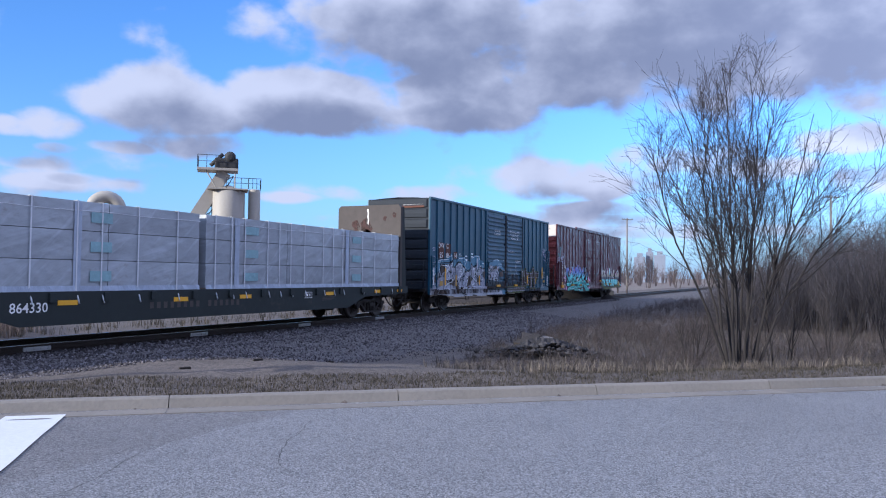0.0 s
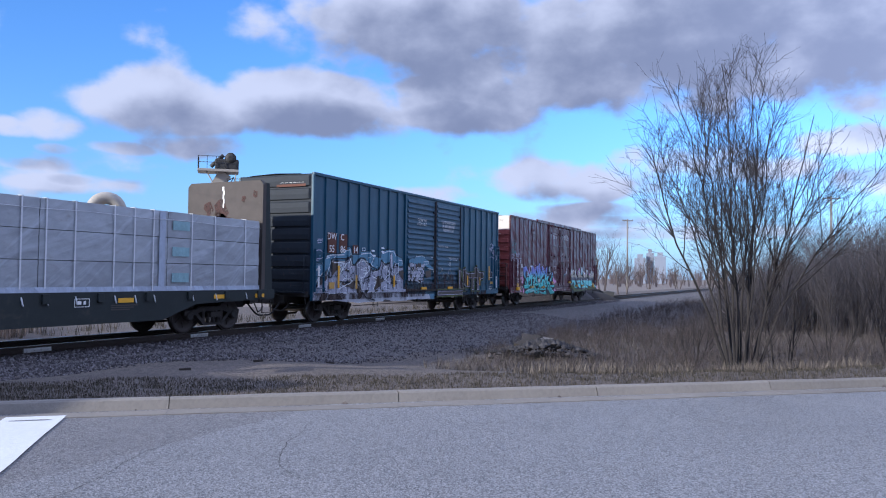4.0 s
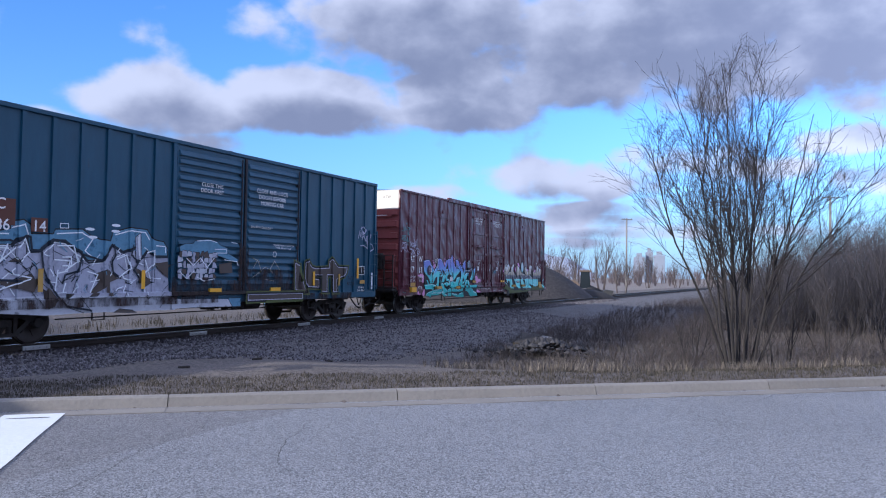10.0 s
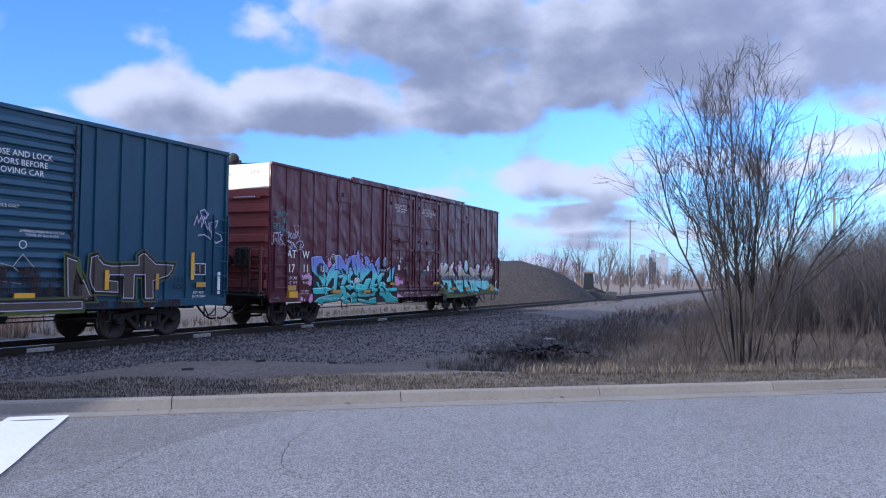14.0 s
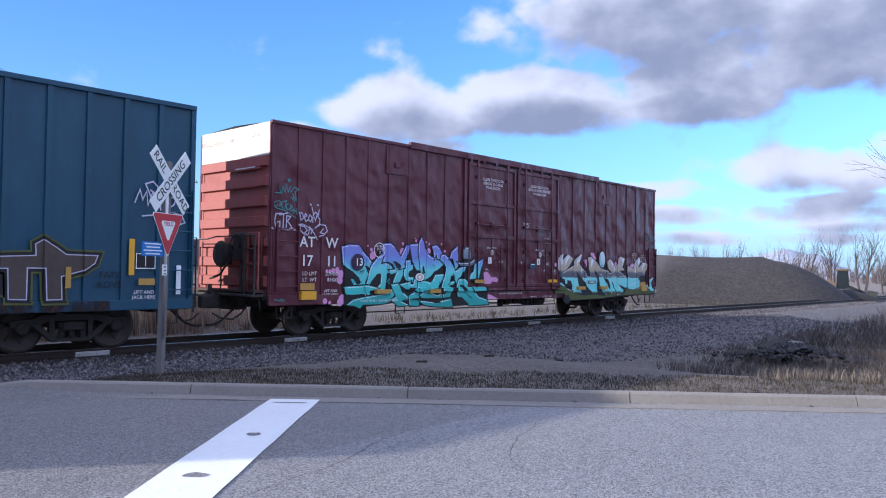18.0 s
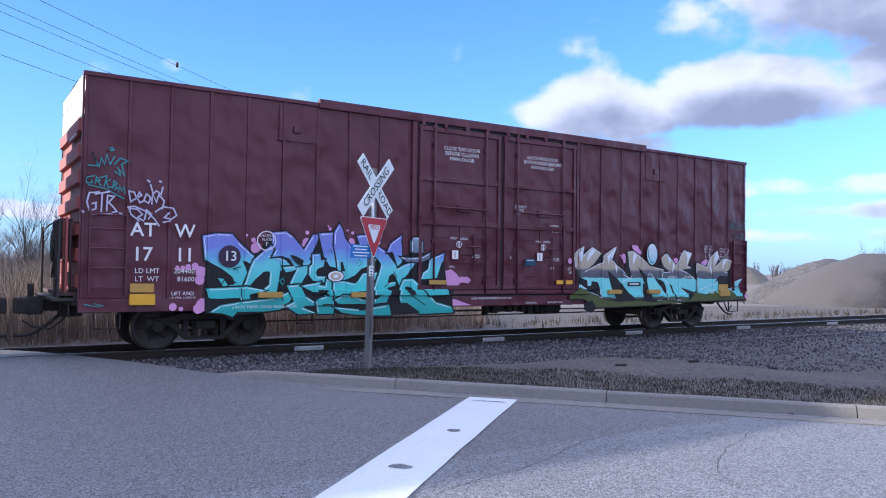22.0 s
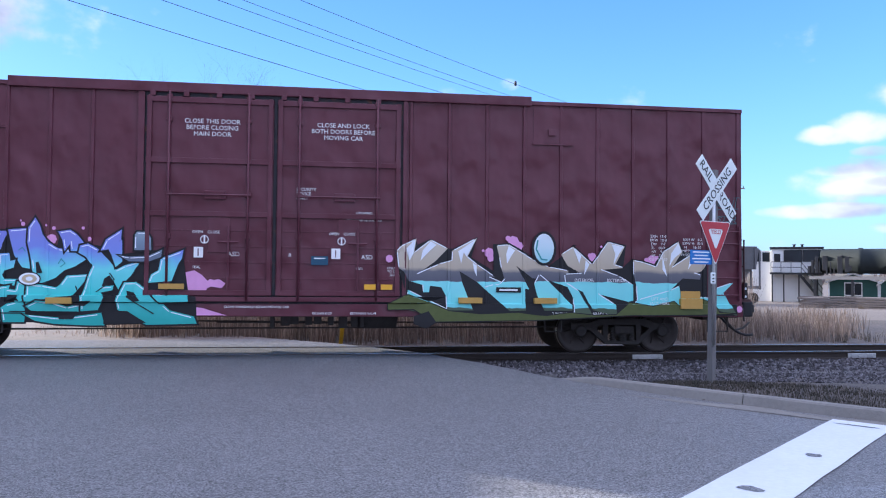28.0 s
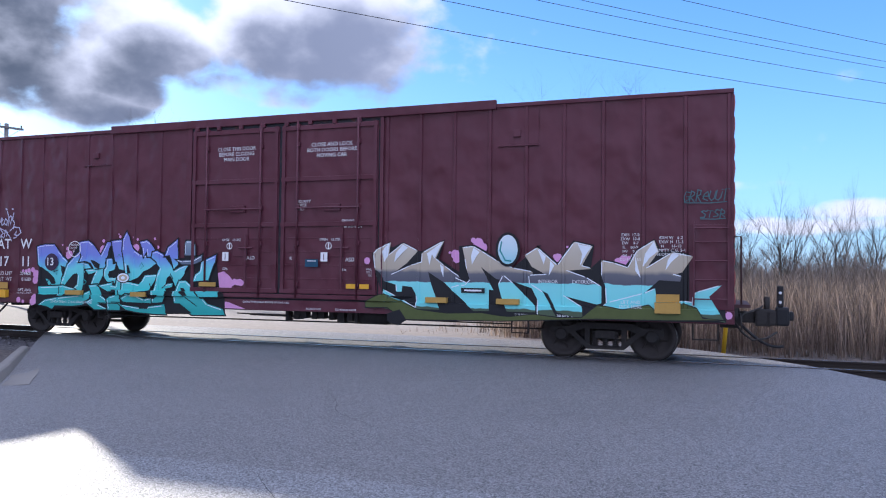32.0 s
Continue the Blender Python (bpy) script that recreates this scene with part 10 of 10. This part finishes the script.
    box(bm, -1.2, -0.3, -1.66, -1.63, 6.6, 7.1)
    for k in range(3):
        box(bm, -1.1, -0.5, -1.66, -1.63, 5.5 + k * 0.2, 5.6 + k * 0.2)
    part("marking", bm, M_HOPGREY, s, "faded markings on the shell")


def build_plant():
    # dust collector with its great inverted-U duct
    p = at_az(-42.0, 82, -0.8)
    s = thing("dust_collector", "beige dust collector with a large inverted U duct", "industrial plant", pose(p.x, p.y, p.z, 0, 0, -42.0))
    bm = bmesh.new()
    box(bm, -1.5, 4.5, -2, 2, 3.2, 7.6, 0.06)
    part("housing", bm, M_BEIGE, s, "tall beige steel housing")
    bm = bmesh.new()
    for x in np.arange(-0.8, 4.5, 0.9):
        box(bm, x, x + 0.08, -2.06, -2.0, 3.2, 7.8)
    part("rib", bm, M_BEIGE, s)
    bm = bmesh.new()
    prism(bm, [(-4.6, 6.0), (-1.05, 6.0), (-1.05, 3.3), (-1.6, 3.3)], -1.4, 1.4)
    part("hopper", bm, M_BEIGE, s, "slanting inlet hopper")
    bm = bmesh.new()
    pts = [(-3.35, 0, 5.8)]
    for k in range(13):
        a = math.pi - math.pi * k / 12
        pts.append((-2.1 + 1.25 * math.cos(a), 0, 8.6 + 1.2 * math.sin(a)))
    pts += [(-0.85, 0, 7.6)]
    pipe(bm, pts, 0.62, 20)
    part("duct", bm, M_BEIGE, s, "inverted U exhaust duct")
    bm = bmesh.new()
    railing(bm, [(x, -1.4, 6.0) for x in np.linspace(-4.6, -2.4, 4)])
    part("railing", bm, M_FRAME, s)
    for x in (-0.6, 1.9, 4.2):
        for y in (-1.7, 1.7):
            bm = bmesh.new()
            box(bm, x - 0.15, x + 0.15, y - 0.15, y + 0.15, -0.3, 3.2)
            part("leg", bm, M_BEIGE, s)
    # dryer drum on its frame
    p = at_az(-37.6, 78, -0.8)
    s = thing("dryer_drum", "long dark dryer drum on a pale steel frame", "industrial plant", pose(p.x, p.y, p.z, 0, 0, -37.6))
    bm = bmesh.new()
    lathe(bm, [(0.9, -4.6), (1.12, -4.5), (1.12, -1.6), (1.2, -1.55), (1.2, -1.2), (1.12, -1.15), (1.12, 0.7), (1.16, 0.72), (1.16, 0.8), (1.12, 0.82), (1.12, 4.2), (1.0, 4.3)], 28, "x", (0, 0, 3.85))
    part("drum", bm, M_DRUM, s, "dark riveted steel drum")
    bm = bmesh.new()
    box(bm, -5.5, 5.0, -1.3, -1.0, 2.2, 2.5)
    box(bm, -5.5, 5.0, 1.0, 1.3, 2.2, 2.5)
    part("beam", bm, M_BEIGE, s, "pale frame beam")
    for x in (-5.0, -2.0, 1.2, 4.5):
        bm = bmesh.new()
        box(bm, x - 0.12, x + 0.12, -1.25, -1.0, -0.3, 2.2)
        box(bm, x - 0.12, x + 0.12, 1.0, 1.25, -0.3, 2.2)
        part("leg", bm, M_FRAME, s)
    bm = bmesh.new()
    for k in range(12):
        x = -5.6 + k * 0.3
        box(bm, x, x + rnd(0.1, 0.4), -1.2, rnd(-0.4, 0.5), 2.6 + rnd(0, 0.4), 3.2 + rnd(0, 1.3), 0.03)
    part("burner", bm, M_FRAME, s, "burner machinery at the drum's end")
    bm = bmesh.new()
    a, b = Vector((1.0, 5.2)), Vector((7.0, 6.6))
    prism(bm, [(1.0, 5.0), (7.0, 6.4), (7.0, 6.9), (1.0, 5.4)], 2.0, 2.8)
    hose(bm, [(1.0, 2.0, 4.6), (2.2, 2.0, 5.2), (3.2, 2.0, 4.9), (4.4, 2.0, 5.7), (5.4, 2.0, 5.4), (6.8, 2.0, 6.3)], 0.06, 4)
    part("feed_conveyor", bm, M_FRAME, s, "lattice feed conveyor behind the drum")
    # control house with outside stair
    p = at_az(-32.75, 80, -0.8)
    s = thing("control_house", "two-storey white control house with a window band and outside stair", "building", pose(p.x, p.y, p.z, 0, 0, -32.75))
    bm = bmesh.new()
    box(bm, -2.2, 2.2, 0, 4, 0, 5.05, 0.03)
    part("wall", bm, M_WHITE, s, "white sheet-metal walls")
    bm = bmesh.new()
    box(bm, -2.35, 2.35, -0.15, 4.15, 5.05, 5.25, 0.03)
    part("roof", bm, M_FRAME, s, "flat dark roof")
    for x0, x1 in ((-1.05, 0.45), (0.6, 2.1)):
        bm = bmesh.new()
        box(bm, x0, x1, -0.04, 0.02, 3.9, 4.9)
        w = part("window", bm, M_GLASS, s, "dark window pane")
        bm = bmesh.new()
        for a, b, c, d in ((x0 - 0.06, x0, 3.84, 4.96), (x1, x1 + 0.06, 3.84, 4.96), (x0, x1, 3.84, 3.9), (x0, x1, 4.9, 4.96)):
            box(bm, a, b, -0.07, 0.0, c, d)
        part("window_frame", bm, M_FRAME, w)
    bm = bmesh.new()
    box(bm, -2.1, -1.25, -0.05, 0.0, 2.85, 4.85, 0.01)
    d = part("door", bm, M_WHITE, s, "white door with a dark pane")
    bm = bmesh.new()
    box(bm, -1.95, -1.4, -0.07, -0.05, 3.8, 4.6)
    part("pane", bm, M_GLASS, d)
    bm = bmesh.new()
    box(bm, -2.3, 2.3, -1.1, -0.02, 2.62, 2.8)
    for x in (-2.1, -1.1, 0.2):
        box(bm, x - 0.06, x + 0.06, -1.05, -0.93, 0, 2.62)
    part("balcony", bm, M_FRAME, s, "dark balcony deck on posts")
    bm = bmesh.new()
    railing(bm, [(x, -1.05, 2.8) for x in np.linspace(-2.2, 0.4, 4)], 1.0, 0.035)
    hose(bm, [(0.4, -1.05, 3.8), (2.2, -1.05, 1.3)], 0.035, 5)
    hose(bm, [(0.4, -1.05, 3.3), (2.2, -1.05, 0.8)], 0.03, 5)
    part("railing", bm, M_FRAME, s, "dark pipe railing")
    bm = bmesh.new()
    for k in range(12):
        x, z = 0.25 + k * 0.17, 2.55 - k * 0.215
        box(bm, x, x + 0.24, -1.0, -0.2, z, z + 0.05)
    prism(bm, [(0.1, 2.65), (0.4, 2.65), (2.4, 0.0), (2.1, 0.0)], -1.1, -1.02)
    part("stair", bm, M_FRAME, s, "steel outside stair")
    bm = bmesh.new()
    box(bm, -3.9, -2.2, 0.5, 4, 0, 4.9, 0.03)
    a = part("annex", bm, M_WHITE, s, "white annex with windows")
    for x0 in (-3.8, -3.0):
        bm = bmesh.new()
        box(bm, x0, x0 + 0.65, 0.45, 0.5, 3.85, 4.75)
        part("window", bm, M_GLASS, a)
    bm = bmesh.new()
    for x in (-0.2, 0.5):
        lathe(bm, [(0.1, 5.25), (0.1, 5.45), (0.18, 5.47), (0.18, 5.55)], 10, "z", (x, 1.5, 0))
    part("roof_vent", bm, M_FRAME, s)
    # green sheds
    for az, w, h, doors, lab in ((-36.15, 4.0, 2.7, True, "dark green gabled shed with white trim and double glass doors"),
                                 (-38.35, 1.9, 2.5, False, "small dark green gabled shed with white trim")):
        p = at_az(az, 78, -0.8)
        s = thing("shed", lab, "shed", pose(p.x, p.y, p.z, 0, 0, az), "green sheds")
        e = h - 0.75
        bm = bmesh.new()
        prism(bm, [(-w / 2, 0), (w / 2, 0), (w / 2, e), (0, h), (-w / 2, e)], 0, 3)
        part("wall", bm, M_GREENWALL, s, "dark green boarded walls")
        for sg in (-1, 1):
            bm = bmesh.new()
            prism(bm, [(sg * (w / 2 + 0.2), e - 0.08), (0, h + 0.02), (0, h + 0.12), (sg * (w / 2 + 0.2), e + 0.02)], -0.2, 3.2)
            part("roof", bm, M_SHEDROOF, s, "grey shingled roof slope")
            bm = bmesh.new()
            prism(bm, [(sg * (w / 2 + 0.22), e - 0.12), (0, h - 0.03), (0, h + 0.13), (sg * (w / 2 + 0.22), e + 0.04)], -0.24, -0.2)
            box(bm, *sorted((sg * (w / 2 - 0.1), sg * (w / 2 + 0.02))), -0.03, 0.0, 0, e)
            part("trim", bm, M_WHITE, s, "white trim board")
        if doors:
            for x0 in (-0.72, 0.0):
                bm = bmesh.new()
                for a, b, c, d in ((x0, x0 + 0.08, 0.05, 1.95), (x0 + 0.64, x0 + 0.72, 0.05, 1.95), (x0, x0 + 0.72, 0.05, 0.2), (x0, x0 + 0.72, 0.7, 0.82), (x0, x0 + 0.72, 1.85, 1.95)):
                    box(bm, a, b, -0.05, 0.0, c, d)
                dd = part("door", bm, M_WHITE, s, "white framed glass door")
                bm = bmesh.new()
                box(bm, x0 + 0.08, x0 + 0.64, -0.03, -0.005, 0.2, 1.85)
                part("pane", bm, M_GLASS, dd)
        else:
            bm = bmesh.new()
            box(bm, -0.35, 0.15, -0.03, 0.0, 1.5, 1.75)
            part("vent", bm, M_WHITE, s)
    # stacked timber in front of the sheds
    for az, d, w in ((-35.6, 64, 5.5), (-38.2, 62, 3.5), (-33.8, 60, 1.6)):
        p = at_az(az, d, -0.65)
        s = thing("timber_stack", "low stack of grey weathered timber on the ground", "timber stack", pose(p.x, p.y, p.z, 0, 0, az), "timber stacks")
        for k in range(5):
            for j in range(3):
                bm = bmesh.new()
                o = rnd(-0.3, 0.3)
                box(bm, -w / 2 + o, w / 2 + o, j * 0.34, j * 0.34 + 0.3, k * 0.17, k * 0.17 + 0.13, 0.01)
                part("beam", bm, M_PALLET, s)
    # far pale towers
    for az, d, w, h in ((-78.9, 430, 6, 14), (-79.6, 435, 4, 17), (-80.3, 430, 6, 15)):
        p = at_az(az, d, -1)
        s = thing("far_tower", "hazy pale industrial tower far off", "tower", pose(p.x, p.y, p.z, 0, 0, az), "far towers")
        bm = bmesh.new()
        box(bm, -w / 2, w / 2, 0, 6, 0, h, 0.2)
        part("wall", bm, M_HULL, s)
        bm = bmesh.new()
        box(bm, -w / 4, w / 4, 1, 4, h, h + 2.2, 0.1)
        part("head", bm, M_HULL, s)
    # small white block and pipe gantry by the heaps
    p = at_az(-48.6, 62, -0.7)
    s = thing("concrete_blocks", "stack of pale concrete blocks in the yard", "blocks", pose(p.x, p.y, p.z, 0, 0, -48.6))
    for k in range(3):
        bm = bmesh.new()
        box(bm, -1.0, 1.0 - 0.1 * k, 0, 1, k * 0.62, k * 0.62 + 0.6, 0.03)
        part("block", bm, M_KERB, s)
    p = at_az(-50.4, 64, -0.7)
    s = thing("pipe_gantry", "dark pipe gantry in the yard", "pipework", pose(p.x, p.y, p.z, 0, 0, -50.4))
    bm = bmesh.new()
    hose(bm, [(-2.4, 0, 1.5), (0.9, 0, 1.5), (1.2, 0, 1.3), (1.3, 0, 0.2)], 0.09, 8)
    part("pipe", bm, M_FRAME, s)
    for x in (-0.8, 0.4):
        bm = bmesh.new()
        tube(bm, (x, 0, -0.2), (x, 0, 2.3 if x < 0 else 1.5), 0.06, n=6)
        lathe(bm, [(0.22, -0.1), (0.15, 0.6)], 10, "z", (x, 0, 0))
        part("stand", bm, M_WHITE, s)


def build_loader():
    p = at_az(-74.5, 74, -0.6)
    s = thing("wheel_loader", "dull brown wheel loader parked behind the gravel", "wheel loader", pose(p.x, p.y, p.z, 0, 0, -74.5))
    bm = bmesh.new()
    prism(bm, [(-1.5, 0.8), (0.2, 0.8), (0.2, 1.6), (-0.3, 2.0), (-1.5, 1.8)], -0.9, 0.9)
    part("body", bm, M_ORANGE, s, "dull brown engine hood")
    bm = bmesh.new()
    prism(bm, [(0.2, 1.2), (1.2, 1.2), (1.1, 2.75), (0.3, 2.75)], -0.8, 0.8)
    c = part("cab", bm, M_GLASS, s, "dark glazed cab")
    bm = bmesh.new()
    box(bm, 0.15, 1.3, -0.9, 0.9, 2.75, 2.9, 0.04)
    part("cab_roof", bm, M_ORANGE, c)
    for x in (-0.9, 1.3):
        for y in (-1.05, 0.65):
            bm = bmesh.new()
            lathe(bm, [(0.3, y), (0.66, y + 0.03), (0.7, y + 0.1), (0.7, y + 0.32), (0.66, y + 0.38), (0.3, y + 0.4)], 20, "y", (x, 0, 0.68))
            part("tyre", bm, M_BLACK, s, "black rubber tyre")
    bm = bmesh.new()
    prism(bm, [(2.2, 0.1), (3.1, 0.1), (3.3, 1.0), (2.6, 1.1), (2.3, 0.9)], -1.2, 1.2)
    prism(bm, [(0.9, 1.3), (1.2, 1.5), (2.6, 0.9), (2.4, 0.6)], -0.5, -0.3)
    part("bucket", bm, M_FRAME, s, "dark bucket on its arms")


def build_hoppers():
    yy = 62.0
    for k, (x0, material, lab) in enumerate(((18.6, M_HOPGREY, "grey covered hopper railcar standing in the yard"), (27.4, M_HOPDARK, "dark hopper railcar standing in the yard"))):
        s = thing("hopper_car", lab, "hopper railcar", pose(x0 + 4.1, yy, -0.7), "hopper railcars in the yard")
        bm = bmesh.new()
        prism(bm, [(-3.7, 2.9), (3.7, 2.9), (4.0, 4.7), (-4.0, 4.7)], -1.5, 1.5)
        b = part("body", bm, material, s, "ribbed hopper body")
        for x in np.linspace(-3.6, 3.6, 8):
            bm = bmesh.new()
            box(bm, x - 0.06, x + 0.06, -1.62, -1.5, 2.9, 4.7)
            part("rib", bm, material, b)
        bm = bmesh.new()
        box(bm, -3.9, 3.9, -1.4, 1.4, 4.7, 4.86, 0.05)
        part("roof", bm, material, s)
        for x in (-1.8, 1.8):
            bm = bmesh.new()
            prism(bm, [(x - 1.6, 2.9), (x + 1.6, 2.9), (x + 0.45, 1.1), (x - 0.45, 1.1)], -1.2, 1.2)
            part("bay", bm, material, s, "sloping discharge bay")
        bm = bmesh.new()
        box(bm, -4.2, 4.2, -1.45, -1.25, 1.25, 1.5)
        box(bm, -4.2, 4.2, 1.25, 1.45, 1.25, 1.5)
        part("side_sill", bm, material, s)
        for x in (-4.1, 4.1):
            bm = bmesh.new()
            for y in (-1.4, 0.0, 1.4):
                box(bm, x - 0.06, x + 0.06, y - 0.05, y + 0.05, 1.2, 4.6)
            part("end_post", bm, material, s)
        for x in (-3.0, 3.0):
            fr = part("truck_frame", FRAMES, None, s, "cast steel truck side frame", pose(x, 0, 0))
            for dx in (-0.89, 0.89):
                part("wheelset", WHEELS, None, fr, "", pose(dx, 0, WHEEL_R))


def build_rocks():
    rng = random.Random(40)
    v, f = [], []
    tri = [(0, 1, 2), (0, 2, 3), (0, 3, 4), (0, 4, 5), (0, 5, 1), (6, 2, 1), (6, 3, 2), (6, 4, 3), (6, 5, 4), (6, 1, 5)]
    for k in range(700):
        x, y = rng.gauss(19.8, 0.5), rng.gauss(6.5, 0.55)
        r = rng.uniform(0.03, 0.11)
        n = len(v)
        z = -0.5 + 0.42 * math.exp(-((x - 19.6) ** 2 + (y - 6.3) ** 2) / 1.2) + r * 0.4
        for a, b, c in ((0, 0, 1), (0.94, 0, 0.2), (0.2, 0.9, 0.1), (-0.8, 0.5, 0), (-0.7, -0.6, 0.1), (0.3, -0.9, 0), (0, 0, -0.8)):
            v.append((x + a * r * rng.uniform(0.7, 1.3), y + b * r * rng.uniform(0.7, 1.3), z + c * r * rng.uniform(0.6, 1)))
        f += [tuple(i + n for i in t) for t in tri]
    tagged(new("rocks", bars_mesh("rocks", v, f, M_ROCK)), "spill of dark broken rock in the ditch", "rocks", kind="stuff")
    for k, (x, y, z, w, d, h, t) in enumerate(((20.3, 6.5, -0.1, 0.55, 0.4, 0.1, 25), (19.9, 6.9, -0.08, 1.1, 0.3, 0.08, -10), (20.3, 7.1, -0.06, 0.9, 0.25, 0.08, 20))):
        s = thing("broken_slab", "broken slab of old concrete lying at the ditch" if k == 0 else "dark old timber lying at the ditch", "debris", pose(x, y, z, 8, -10, t))
        bm = bmesh.new()
        box(bm, -w / 2, w / 2, -d / 2, d / 2, -h / 2, h / 2, 0.02)
        part("slab", bm, M_SLAB if k == 0 else M_TIE, s)
    for k in range(4):
        x, y = rng.uniform(9.5, 15), rng.uniform(8.2, 11.0)
        s = thing("wood_scrap", "dark scrap of tie wood lying on the gravel", "debris", pose(x, y, ground_z(x, y) + 0.03, 0, 0, rng.uniform(0, 180)), "scraps of tie wood")
        bm = bmesh.new()
        box(bm, -0.1, 0.1, -0.025, 0.025, -0.03, 0.01, 0.006)
        part("scrap", bm, M_TIE, s)


def build_cracks():
    """Narrow dark cracks that wander over the carriageway."""
    rng = random.Random(50)
    cr = thing("road_cracks", "narrow wandering cracks in the asphalt", "cracks", kind="structure")
    for (x, y), ang, L in (((8.0, 5.6), -150, 3.2), ((8.6, 3.9), -60, 0.8), ((11.2, 1.5), -40, 3.5), ((7.2, 6.6), -155, 5.5), ((-2.5, 9.5), 20, 3.0), ((-4.0, 6.0), -35, 2.5),
                           ((9.6, 0.6), 30, 1.6), ((3.0, 9.0), -10, 2.0), ((-6, 11), -50, 4.0)):
        bm = bmesh.new()
        a = radians(ang)
        p, n = Vector((x, y)), int(L / 0.12)
        prev = None
        for i in range(n):
            a += rng.uniform(-0.3, 0.3)
            a = a * 0.8 + radians(ang) * 0.2
            p = p + Vector((math.cos(a), math.sin(a))) * 0.12
            w = 0.003 * math.sin(math.pi * (i + 0.5) / n) + 0.001
            q = Vector((-math.sin(a), math.cos(a))) * w
            z = road_z(p.x, p.y) + 0.006
            cur = (bm.verts.new((p.x + q.x, p.y + q.y, z)), bm.verts.new((p.x - q.x, p.y - q.y, z)))
            if prev:
                bm.faces.new((prev[0], prev[1], cur[1], cur[0]))
            prev = cur
        bmesh.ops.recalc_face_normals(bm, faces=bm.faces)
        part("crack", bm, M_CRACK, cr)


build_crossbuck()
build_poles()
build_marker_post()
build_heaps()
build_silo()
build_plant()
build_loader()
build_hoppers()
build_rocks()
build_cracks()


def motions():
    times = [0.5 * i for i in range(65)]
    for ob, x in ROLLING:
        z = ob.matrix_basis.translation.z
        walk(ob, [(t, pose(x - gone(t), TRACK_Y, z)) for t in times])
    step = 0.25
    for ws, x in SPINNING:
        walk(ws, [(i * step, pose(x, 0, WHEEL_R, 0, -math.degrees(gone(i * step) / WHEEL_R), 0)) for i in range(129)])


motions()
